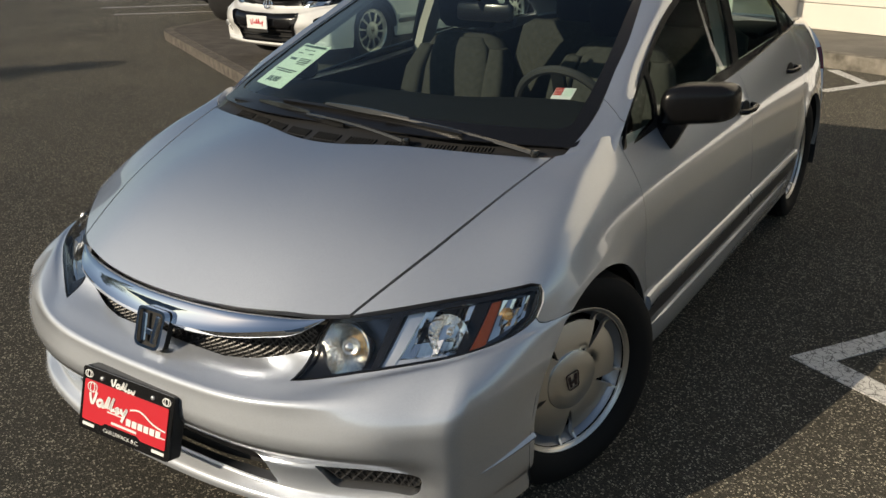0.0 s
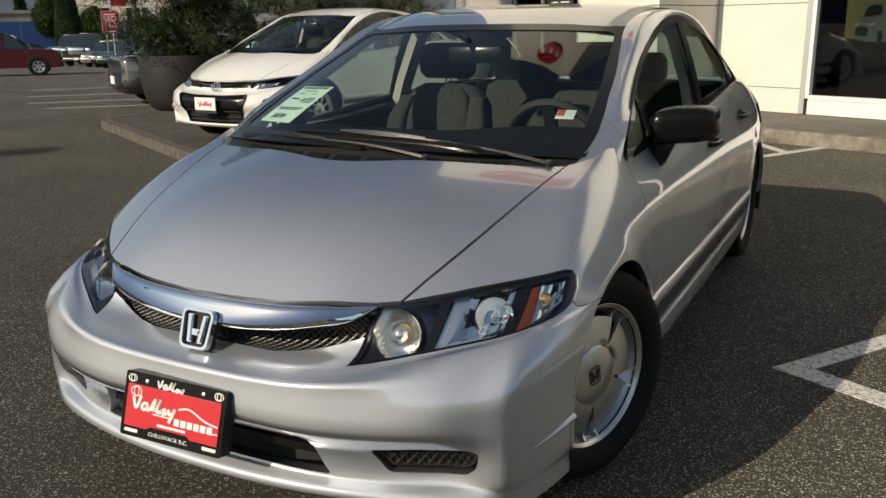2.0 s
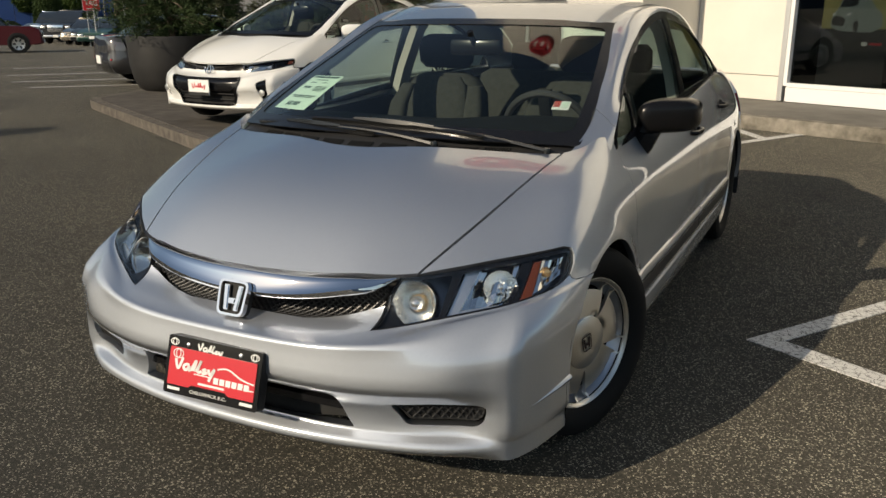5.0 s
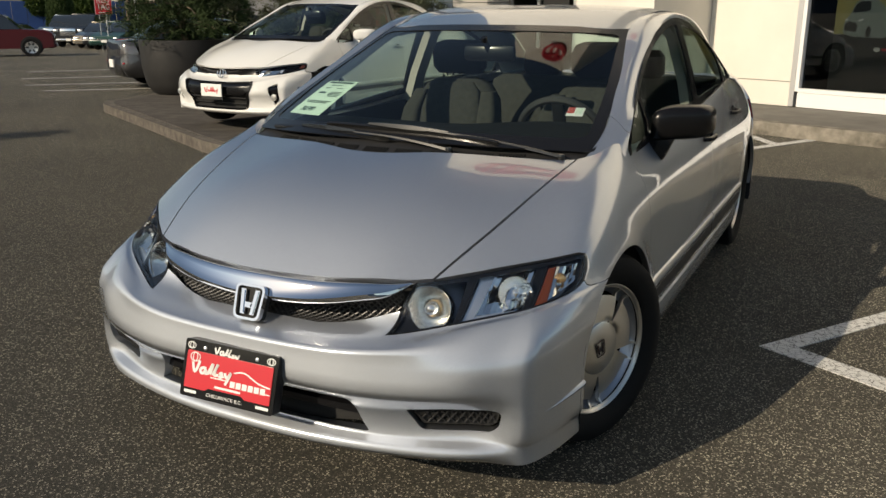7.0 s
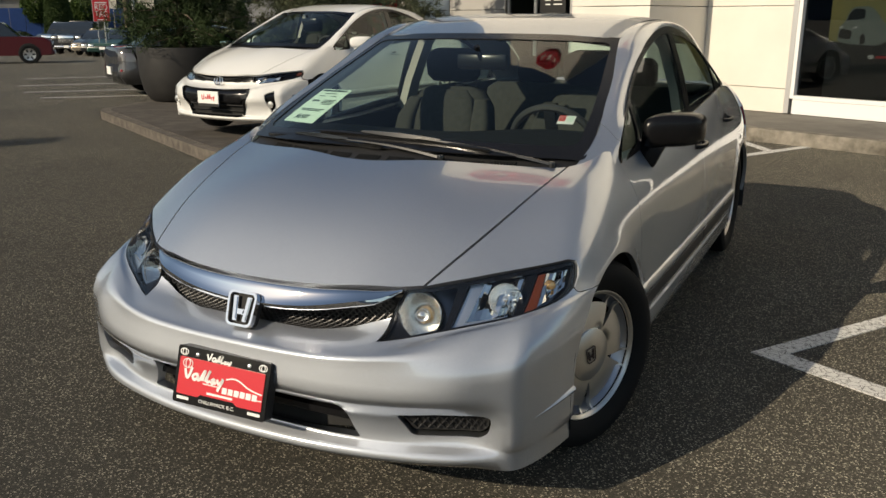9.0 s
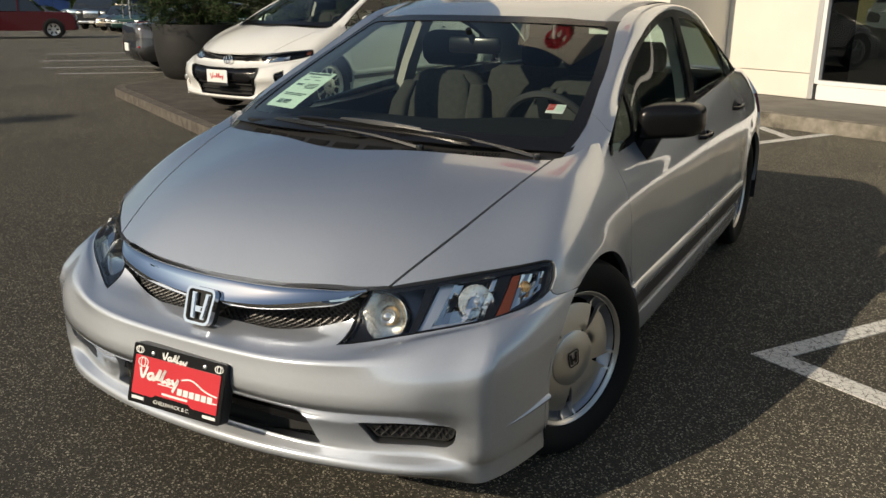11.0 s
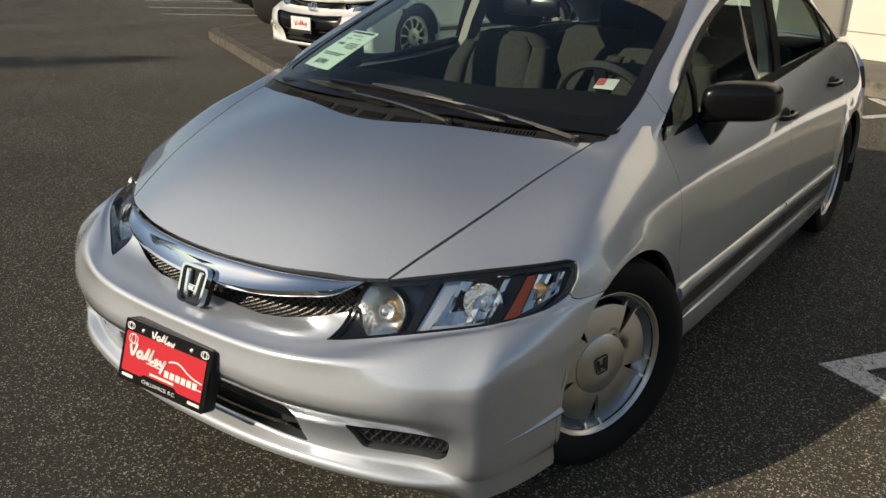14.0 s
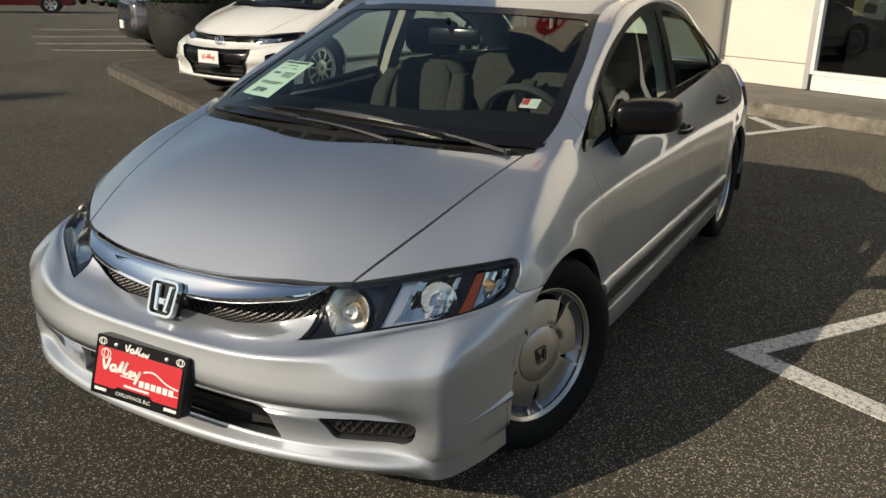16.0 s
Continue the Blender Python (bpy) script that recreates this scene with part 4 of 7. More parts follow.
    sweep([(x, 0.001, z) for x, z in ring + ring[:1]], [(-0.0013, -0.001), (0.0013, -0.001), (0.0013, 0.001), (-0.0013, 0.001)], bm, up=(0, 1, 0), cap=False)
    bmesh.ops.transform(bm, matrix=pose(0.072 * k, 0, 0, 12 * k, 0, 0) @ pose(0, 0, 0, 0, 0, 90 * k), verts=bm.verts)
    part("badge", bm, WHEEL_INK, ty, "small dark badge on the hub cap")
    return ty


def badge_shapes(w, h):
    """Two uprights that spread upwards with a bar between, as plain polygons."""
    return [[(-w * 0.84, h), (-w * 0.42, h), (-w * 0.24, -h), (-w * 0.62, -h)], [(w * 0.42, h), (w * 0.84, h), (w * 0.62, -h), (w * 0.24, -h)], [(-w * 0.36, -h * 0.02), (w * 0.36, -h * 0.02), (w * 0.29, -h * 0.46), (-w * 0.29, -h * 0.46)]]


def arc_lamp(surf, poly, name, mat_back, parent, flip, depth=0.06):
    """A lamp: clear lens over a recess with dark walls."""
    lamp = skinned(name, surf, inset(poly, 0.002), LENS, parent, step=0.03, lip=0.0, off=0.001, edge=0.012, flip=flip, label="clear headlamp lens over chrome reflectors")
    lamp.visible_shadow = False
    v, f = wall_of(surf, inset(poly, 0.002), depth, 0.0, 0.012, flip)
    mesh_object("housing_wall", v, f, mat_back, lamp, smooth=False)
    skinned("housing_back", surf, inset(poly, -0.002), mat_back, lamp, step=0.03, lip=0.0, off=-depth, edge=0.02, flip=flip)
    return lamp


def shell(owner, paint, plastic, front=True):
    """Panels, glass, rails, sills, wheels wells and tail of a sedan."""
    skinned("hood", BODY, HOOD, paint, owner, step=0.035, lip=0.02, label="smooth hood panel with a low crown")
    for flip in (False, True):
        skinned("front_fender", BODY, FENDER, paint, owner, step=0.03, lip=0.02, edge=0.014, flip=flip)
        skinned("front_door", BODY, FRONT_DOOR, paint, owner, step=0.05, lip=0.02, flip=flip)
        skinned("rear_door", BODY, REAR_DOOR, paint, owner, step=0.05, lip=0.02, edge=0.014, flip=flip)
        skinned("quarter_panel", BODY, QUARTER, paint, owner, step=0.05, lip=0.02, edge=0.014, flip=flip)
        skinned("roof_rail", RAIL, [(0.222, 0), (1, 0), (2, 0), (2.75, 0), (2.75, 0.08), (2.75, 0.16), (2, 0.16), (1, 0.16), (0.035, 0.16), (0.09, 0.10)], paint, owner, step=0.04, lip=0.02, edge=0.014, flip=flip)
        skinned("pillar_foot", RAIL, [(-0.1, 0), (0.218, 0), (0.086, 0.10), (0.031, 0.16), (-0.05, 0.16)], paint, owner, step=0.03, lip=0.012, edge=0.014, flip=flip)
        # glass of the two doors, with black frames between
        cuts = [("quarter_light", 0.095, 0.345), ("front_door_glass", 0.375, 1.20), ("rear_door_glass", 1.285, 2.03), ("rear_quarter_light", 2.06, 2.30)]
        for name, a, b in cuts:
            poly = pane_between(a, b)
            g = skinned(name, SIDE_GLASS, poly, GLASS, owner, step=0.08, lip=0.0, flip=flip, edge=0.04)
            g.visible_shadow = False
        skinned("window_frame", SIDE_GLASS, pane_between(0.045, 2.42, -0.02, 1.03), GLOSS_BLACK, owner, holes=[pane_between(a, b, 0.24 if a < 0.2 else 0.10, 0.955) for _, a, b in cuts], step=0.06, lip=0.01, off=0.004, edge=0.03, flip=flip, label="black window frame and door pillar")
        s = -1 if flip else 1
        # sill and moulding
        sec = [(-0.02, -0.05), (0.006, -0.046), (0.014, 0.0), (0.012, 0.034), (-0.004, 0.048), (-0.03, 0.048)]
        path = [(s * x, y, 0.285) for y, x in ((1.262, 0.852), (1.5, 0.862), (2.2, 0.864), (2.9, 0.862), (3.28, 0.856))]
        part("sill", sweep(path, [(a * s, b) for a, b in sec]), paint, owner)
        for y0, y1 in ((1.275, 2.425), (2.44, 3.27)):
            pts = [BODY.at([(y, side_v(y, 0.435))])[0] * (s, 1, 1) for y in np.linspace(y0, y1, 14)]
            sec = [(-0.01, -0.026), (0.006, -0.026), (0.012, -0.016), (0.013, 0.008), (0.006, 0.022), (-0.01, 0.026)]
            trim = part("door_moulding", sweep([tuple(q) for q in pts], [(a * s, b) for a, b in sec]), paint, owner)
            part("moulding_base", sweep([tuple(q - np.array((0, 0, 0.046))) for q in pts], [(a * s, b) for a, b in ((-0.01, -0.022), (0.006, -0.022), (0.006, 0.022), (-0.01, 0.022))]), BLACK_PLASTIC, trim)
        for y, z in WHEELS_AT:
            b = bmesh.new()
            n = 28
            rings = []
            for x in (0.855, 0.56):
                rings.append([b.verts.new((s * x, y - (ARCH[0] + 0.015) * math.cos(math.pi * (i - 2) / (n - 4)), z + (ARCH[1] + 0.012) * math.sin(math.pi * (i - 2) / (n - 4)))) for i in range(n + 1)])
            for i in range(n):
                b.faces.new((rings[0][i], rings[0][i + 1], rings[1][i + 1], rings[1][i]))
            b.faces.new(rings[1])
            part("arch_liner", b, DARK, owner)
        # handles
        for y, hz in ((2.36, 0.815), (3.16, 0.85)):
            c = Vector(BODY.at([(y, side_v(y, hz))])[0])
            c.x *= s
            h = [(c.x + s * d, c.y + t, c.z + 0.004) for t, d in ((-0.085, 0.004), (-0.07, 0.026), (0.0, 0.034), (0.07, 0.026), (0.085, 0.004))]
            part("door_handle", sweep(h, circle(0.011, 8)), plastic, owner)
            part("handle_cup", lathe([(0.0, 0.002), (0.03, 0.003), (0.033, -0.004)], 20, "x", m=Matrix.Translation(c) @ Matrix.Diagonal((s, 1.6, 1, 1))), DARK, owner)
        # mirror: shell, foot and glass
        b = bmesh.new()
        bmesh.ops.create_uvsphere(b, u_segments=32, v_segments=20, radius=1.0)
        for v in b.verts:
            p = v.co
            def sq(q, e):
                return math.copysign(abs(q) ** e, q)
            x, y, z = sq(p.x, 0.48), sq(p.y, 0.75), sq(p.z, 0.50)
            v.co = (0.876 + 0.103 * x, 1.640 + 0.070 * y + 0.055 * x, 0.970 + (0.063 - 0.003 * x) * z + 0.004 * x - 0.012 * max(0.0, -x - 0.3))
            v.co.x *= s
            if s < 0:
                v.co += Vector((0.05, 0.05, 0.0))
        shell_ob = part("door_mirror", b, plastic, owner, "black plastic mirror housing")
        part("mirror_foot", sweep([(s * 0.775, 1.575, 0.845), (s * 0.790, 1.580, 0.870), (s * 0.806, 1.590, 0.91), (s * 0.830, 1.605, 0.96)], [(-0.044, -0.016), (0.0, -0.030), (0.044, -0.016), (0.044, 0.016), (0.0, 0.030), (-0.044, 0.016)], up=(0, 1, 0)), plastic, shell_ob)
        part("mirror_glass", box((0.165, 0.006, 0.090), (s * 0.884, 1.705, 0.974), 0.002, Matrix.Rotation(s * 0.47, 4, "Z")), CHROME, shell_ob)
    # black strip along each roof edge, screens, lid, tail
    skinned("roof", ROOF, [(-0.595, 0), (0.595, 0), (0.595, 0.8), (0.595, 1.54), (-0.595, 1.54), (-0.595, 0.8)], paint, owner, step=0.06, lip=0.02, edge=0.04)
    for s in (1, -1):
        path = [(s * (x + 0.002), y, z + 0.004) for x, y, z in curve(RAIL_IN[4:9], 24)]
        part("roof_gutter", sweep(path, [(-0.005, -0.010), (0.005, -0.010), (0.005, -0.003), (-0.005, -0.003)]), BLACK_PLASTIC, owner)
    g = skinned("windscreen", SCREEN, [(-0.6, 0.0), (0.6, 0.0), (0.6, 0.99), (-0.6, 0.99)], GLASS, owner, step=0.07, lip=0.0, edge=0.05)
    g.visible_shadow = False
    rim = rounded([(-0.603, -0.02), (0.603, -0.02), (0.603, 1.0), (-0.603, 1.0)], 0.02)
    hole = rounded([(-0.566, 0.06), (0.566, 0.06), (0.566, 0.935), (-0.566, 0.935)], 0.05)
    skinned("screen_border", SCREEN, rim, GLOSS_BLACK, g, holes=[hole], step=0.05, lip=0.004, off=0.003, edge=0.03, label="black ceramic border of the windscreen")
    g = skinned("rear_window", REAR_GLASS, [(-0.55, 0.01), (0.55, 0.01), (0.55, 1.0), (-0.55, 1.0)], GLASS, owner, step=0.1, lip=0.0, edge=0.06)
    g.visible_shadow = False
    skinned("boot_lid", BODY, [(3.93, -0.578), (4.40, -0.578), (4.43, 0.0), (4.40, 0.578), (3.93, 0.578)], paint, owner, step=0.08, lip=0.02)
    tl = rounded([(0.46, 0.52), (0.80, 0.50), (0.80, 0.69), (0.50, 0.69)], 0.03)
    skinned("rear_bumper", REAR, [(-0.8, 0.0), (0.8, 0.0), (0.8, 0.8), (-0.8, 0.8)], paint, owner, holes=[tl, flipped(tl)], step=0.06, lip=0.02, edge=0.03)
    for q in (tl, flipped(tl)):
        skinned("tail_lamp", REAR, inset(q, 0.003), TAIL_RED, owner, step=0.04, lip=0.03, off=0.004, edge=0.02, label="red and clear tail lamp")
    skinned("cowl", COWL, [(-0.70, 0), (0.70, 0), (0.70, 1.0), (-0.70, 1.0)], BLACK_PLASTIC, owner, step=0.04, lip=0.03, edge=0.03, label="black plastic cowl under the windscreen")
    # floor pan and bulkhead close the car from below
    b = box((1.42, 3.6, 0.06), (0, 2.45, 0.26), 0.02)
    box((1.10, 0.04, 0.5), (0, 0.62, 0.45), bm=b)
    box((1.36, 0.04, 0.55), (0, 1.18, 0.6), bm=b)
    box((0.9, 0.5, 0.08), (0, 0.58, 0.27), 0.02, bm=b)
    part("floor_pan", b, DARK, owner)


def pane_between(a, b, low=0.04, high=0.985):
    """The part of the side window between two stations, under the roof rail."""
    top = [(0.0, 0.12), (0.05, 0.15), (0.09, 0.72), (0.13, 0.94), (0.20, 1.0), (2.30, 1.0), (2.42, 0.9)]
    tu, tv = zip(*top)
    us = np.linspace(a, b, max(6, int((b - a) / 0.04)))
    return [(u, low) for u in us] + [(u, max(low + 0.02, min(high, float(np.interp(u, tu, tv)) * high))) for u in us[::-1]]


TAIL_RED = material("tail_red", (0.12, 0.006, 0.008), 0.12, Coat_Weight=1.0)
SEAT_CLOTH = material("seat_cloth", (0.045, 0.046, 0.042), 0.95)
varied(SEAT_CLOTH, 60.0, (0.034, 0.035, 0.032), (0.052, 0.053, 0.048))
SEAT_DARK = bumped(material("seat_dark", (0.013, 0.013, 0.014), 0.95), 400.0, 0.4, 0.001)
TRIM = bumped(material("dash_trim", (0.010, 0.011, 0.012), 0.8), 500.0, 0.3, 0.0008)
TRIM_PALE = material("pale_trim", (0.36, 0.35, 0.32), 0.8)
HEADLINER = material("headliner", (0.10, 0.10, 0.095), 0.95)
for _m in (TRIM, SEAT_CLOTH, SEAT_DARK, HEADLINER):
    _m.node_tree.nodes["Principled BSDF"].inputs["Specular IOR Level"].default_value = 0.12
GRIP = material("wheel_grip", (0.03, 0.03, 0.03), 0.55)


def cabin(owner, driver=1):
    """Dashboard, steering wheel, seats, trim and mirror inside a sedan."""
    dash = Loft([-0.70, -0.35, 0.0, 0.35, 0.70], [0, 0.3, 0.6, 0.8, 1.0], [
        [(x, 1.10 + 0.12 * x * x, 0.885) for x in (-0.70, -0.35, 0, 0.35, 0.70)],
        [(x, 1.33, 0.925 + 0.012 * (x * driver > 0.2)) for x in (-0.70, -0.35, 0, 0.35, 0.70)],
        [(x, 1.52, 0.925 + 0.03 * (x * driver > 0.2)) for x in (-0.70, -0.35, 0, 0.35, 0.70)],
        [(x, 1.60, 0.86) for x in (-0.70, -0.35, 0, 0.35, 0.70)],
        [(x, 1.58, 0.55) for x in (-0.70, -0.35, 0, 0.35, 0.70)]])
    skinned("dashboard", dash, [(-0.68, 0), (0.68, 0), (0.68, 1), (-0.68, 1)], TRIM, owner, step=0.07, lip=0.0, edge=0.06)
    b = bmesh.new()
    m = Matrix.Translation((0.37 * driver, 1.74, 0.86)) @ Matrix.Rotation(radians(-66), 4, "X")
    ring = [(0.182 * math.cos(2 * math.pi * i / 48), 0.182 * math.sin(2 * math.pi * i / 48)) for i in range(48)]
    vs = []
    for x, y in ring:
        vs.append([b.verts.new(m @ Vector((x * (1 + c / 0.182), y * (1 + c / 0.182), d))) for c, d in circle(0.0155, 8)])
    for i in range(48):
        for j in range(8):
            b.faces.new((vs[i][j], vs[(i + 1) % 48][j], vs[(i + 1) % 48][(j + 1) % 8], vs[i][(j + 1) % 8]))
    sw = part("steering_wheel", b, GRIP, owner)
    b = box((0.13, 0.11, 0.05), bevel=0.02)
    box((0.36, 0.035, 0.02), (0, 0.0, 0.0), 0.005, bm=b)
    box((0.05, 0.17, 0.02), (0, -0.09, 0.0), 0.005, bm=b)
    bmesh.ops.transform(b, matrix=m, verts=b.verts)
    part("steering_hub", b, TRIM, sw)
    for x, y, w, name in ((0.36, 2.12, 0.50, "front_seat"), (-0.36, 2.12, 0.50, "front_seat")):
        seat(owner, name, x, y, w, 0.30, 1.0)
    bench(owner)
    for s in (1, -1):
        p = Loft([1.25, 1.8, 2.4, 3.0, 3.6], [0, 0.5, 1.0], [
            [(s * x, y, z) for x, y, z in zip((0.74, 0.735, 0.74, 0.73, 0.68), (1.25, 1.8, 2.4, 3.0, 3.6), (0.86, 0.90, 0.915, 0.93, 0.945))],
            [(s * x, y, 0.70) for x, y in zip((0.70, 0.70, 0.70, 0.69, 0.65), (1.25, 1.8, 2.4, 3.0, 3.6))],
            [(s * x, y, 0.30) for x, y in zip((0.72, 0.72, 0.72, 0.71, 0.68), (1.25, 1.8, 2.4, 3.0, 3.6))]])
        skinned("door_trim", p, [(1.25, 0), (3.6, 0), (3.6, 1), (1.25, 1)], TRIM, owner, step=0.15, lip=0.0, edge=0.1)
        b = bmesh.new()
        sweep([(s * 0.735, 2.44, 0.9), (s * 0.70, 2.46, 1.05), (s * 0.63, 2.48, 1.25), (s * 0.57, 2.48, 1.32)], [(-0.02, -0.05), (0.02, -0.05), (0.02, 0.05), (-0.02, 0.05)], b, up=(0, 1, 0))
        part("pillar_trim", b, TRIM_PALE, owner)
        b = sweep([(s * x, y, z) for x, y, z in curve([(q[0] - 0.03, q[1] + 0.02, q[2] - 0.03) for q in RAIL_MID[1:6]], 16)], circle(0.03, 8))
        part("pillar_trim", b, TRIM_PALE, owner)
    head = Loft(mirror_u([0, 0.3, 0.6]), [0, 0.4, 0.8, 1.2], [
        level([0, 0.3, 0.56], [1.90, 1.92, 1.98], [1.285, 1.28, 1.25]), level([0, 0.3, 0.57], [2.3, 2.3, 2.3], [1.34, 1.335, 1.30]),
        level([0, 0.3, 0.57], [2.8, 2.8, 2.8], [1.345, 1.34, 1.30]), level([0, 0.3, 0.56], [3.38, 3.36, 3.32], [1.265, 1.26, 1.23])])
    skinned("headliner", head, [(-0.6, 0), (0.6, 0), (0.6, 1.2), (-0.6, 1.2)], HEADLINER, owner, step=0.15, lip=0.0, edge=0.1)
    m = part("rear_view_mirror", box((0.23, 0.035, 0.065), (0.04, 1.74, 1.195), 0.015), GLOSS_BLACK, owner)
    part("mirror_stalk", sweep([(0.03, 1.70, 1.26), (0.035, 1.725, 1.22), (0.04, 1.735, 1.20)], circle(0.012, 8)), GLOSS_BLACK, m)
    part("parcel_shelf", box((1.2, 0.55, 0.03), (0, 3.72, 0.955), 0.01), TRIM, owner)


def soft_block(points, n=24):
    """A padded cushion: rounded sections (x half, y half, centre) stacked along the height."""
    b = bmesh.new()
    rings = []
    for z, cx, cy, hx, hy in points:
        ring = []
        for i in range(n):
            a = 2 * math.pi * i / n
            c, s = math.cos(a), math.sin(a)
            ring.append(b.verts.new((cx + hx * math.copysign(abs(c) ** 0.55, c), cy + hy * math.copysign(abs(s) ** 0.55, s), z)))
        rings.append(ring)
    for p, q in zip(rings, rings[1:]):
        for i in range(n):
            b.faces.new((p[i], p[(i + 1) % n], q[(i + 1) % n], q[i]))
    b.faces.new(rings[0][::-1])
    b.faces.new(rings[-1])
    return b


def seat(owner, name, x, y, w, base, top):
    back = [(0.45, x, y + 0.02, w * 0.46, 0.07), (0.60, x, y + 0.05, w * 0.50, 0.085), (0.80, x, y + 0.10, w * 0.49, 0.08), (0.95, x, y + 0.14, w * 0.44, 0.07), (1.02, x, y + 0.155, w * 0.34, 0.055), (1.045, x, y + 0.16, w * 0.24, 0.03)]
    s = part(name, soft_block(back), SEAT_CLOTH, owner)
    mid = [(0.50, x, y - 0.035, w * 0.31, 0.035), (0.70, x, y - 0.002, w * 0.33, 0.04), (0.90, x, y + 0.060, w * 0.32, 0.04), (0.99, x, y + 0.092, w * 0.28, 0.032), (1.03, x, y + 0.115, w * 0.20, 0.02)]
    part("seat_insert", soft_block(mid), SEAT_CLOTH, s, "grey cloth insert")
    for k in (-1, 1):
        part("bolster", soft_block([(0.46, x + k * w * 0.42, y - 0.03, 0.055, 0.06), (0.7, x + k * w * 0.43, y + 0.0, 0.055, 0.072), (0.90, x + k * w * 0.41, y + 0.065, 0.048, 0.06), (0.99, x + k * w * 0.36, y + 0.11, 0.035, 0.035)]), SEAT_CLOTH, s)
    part("headrest", soft_block([(1.07, x, y + 0.16, 0.11, 0.045), (1.10, x, y + 0.155, 0.135, 0.06), (1.17, x, y + 0.15, 0.14, 0.062), (1.215, x, y + 0.15, 0.12, 0.05), (1.23, x, y + 0.15, 0.08, 0.025)]), SEAT_DARK, s)
    part("cushion", soft_block([(0.36, x, y - 0.22, w * 0.5, 0.27), (0.47, x, y - 0.22, w * 0.5, 0.28), (0.52, x, y - 0.2, w * 0.45, 0.25)]), SEAT_CLOTH, s)


def bench(owner):
    y = 3.12
    s = part("rear_seat", soft_block([(0.5, 0, y, 0.62, 0.09), (0.8, 0, y + 0.08, 0.62, 0.09), (0.97, 0, y + 0.13, 0.60, 0.07), (1.0, 0, y + 0.14, 0.55, 0.04)], 40), SEAT_CLOTH, owner)
    for x in (-0.30, 0.30):
        part("headrest", soft_block([(1.0, x, y + 0.17, 0.10, 0.045), (1.03, x, y + 0.17, 0.12, 0.055), (1.12, x, y + 0.165, 0.118, 0.055), (1.155, x, y + 0.165, 0.09, 0.03)]), SEAT_DARK, s)
    part("cushion", soft_block([(0.34, 0, y - 0.25, 0.62, 0.27), (0.46, 0, y - 0.25, 0.62, 0.27), (0.5, 0, y - 0.23, 0.58, 0.24)], 40), SEAT_CLOTH, s)


def mesh_lines(surf, poly, pitch, slope, off, r, mat, parent, name="grille_mesh"):
    """Crossed bars laid over a region of a surface."""
    b = bmesh.new()
    q = np.array(poly)
    (u0, v0), (u1, v1) = q.min(0), q.max(0)
    vs = np.linspace(v0, v1, 40)
    for sgn in (1, -1):
        for start in np.arange(u0 - 1.0, u1 + 1.0, pitch):
            run = np.stack([start + sgn * (vs - v0) * slope, vs], 1)
            run = run[inside(run, poly)]
            if len(run) > 3:
                run = np.concatenate([run[:-1:4], run[-1:]])
                sweep([tuple(w) for w in surf.at(run) + surf.normals(run) * off], circle(r, 5), b, cap=False)
    return part(name, b, mat, parent)


car = empty("sedan")
tagged(car, "silver metallic compact sedan with a red dealer plate", "car")
shell(car, SILVER, SATIN_BLACK)
cabin(car)
for y, s in ((0.94, 1), (0.94, -1), (3.64, 1), (3.64, -1)):
    wheel_thing(car, (0.742 * s, y + (0.02 if y < 2 else 0), 0.317), s, spin=0 if y < 2 else 24, steer=-21 if y < 2 else 0)
bumper = skinned("front_bumper", FRONT, BUMPER, SILVER, car, holes=[LOW, FOG, flipped(FOG)], step=0.026, lip=0.03, edge=0.012, label="silver front bumper with a lower air intake")

# pressed rib low on each corner, running out to the wheel arch
for s in (1, -1):
    uv = [tuple(q) for q in curve([(u * s, v) for u, v in CREASE], 14)]
    p = FRONT.at(uv) - FRONT.normals(uv) * 0.001
    part("corner_rib", sweep([tuple(q) for q in p], [(-0.006 * s, -0.026), (0.006 * s, -0.014), (0.010 * s, -0.004), (0.008 * s, 0.0), (-0.006 * s, 0.010)], scale=[0.08 + 0.92 * i / 13 for i in range(14)]), SILVER, bumper)

# intake recesses
for name, poly, depth, grow in (("air_intake", LOW, 0.06, 0.004), ("fog_recess", FOG, 0.016, -0.007), ("fog_recess", flipped(FOG), 0.016, -0.007)):
    skinned(name, FRONT, inset(poly, -grow), DARK, bumper, step=0.05, lip=0.0, off=-depth, edge=0.02)
for v, h in ((0.168, 0.010), (0.205, 0.007)):
    pts = [(u, v) for u in np.linspace(-0.385, 0.385, 30)]
    p = FRONT.at(pts) - FRONT.normals(pts) * 0.03
    part("intake_bar", sweep([tuple(q) for q in p], [(-0.012, -h), (0.012, -h), (0.012, h), (-0.012, h)]), GLOSS_BLACK, bumper)
for poly in (FOG, flipped(FOG)):
    mesh_lines(FRONT, inset(poly, 0.013), 0.022, 1.3, -0.010, 0.0022, BLACK_PLASTIC, bumper, "vent_mesh")

# grille: dark back, crossed mesh, chrome bar and badge
MESH_GREY = material("grille_plastic", (0.02, 0.02, 0.021), 0.4)
GRILLE = both(GRILLE_HALF)
skinned("grille_back", FRONT, [(u, min(v, 0.562)) for u, v in inset(GRILLE, -0.006)], DARK, car, step=0.05, lip=0.0, off=-0.045, edge=0.02)
mesh_lines(FRONT, inset([(u, min(v, 0.530 + 0.10 * max(0.0, abs(u) - 0.2))) for u, v in GRILLE], 0.004), 0.021, 1.9, -0.018, 0.0028, MESH_GREY, car)
_u = [0, 0.06, 0.15, 0.25, 0.35, 0.42, 0.464]


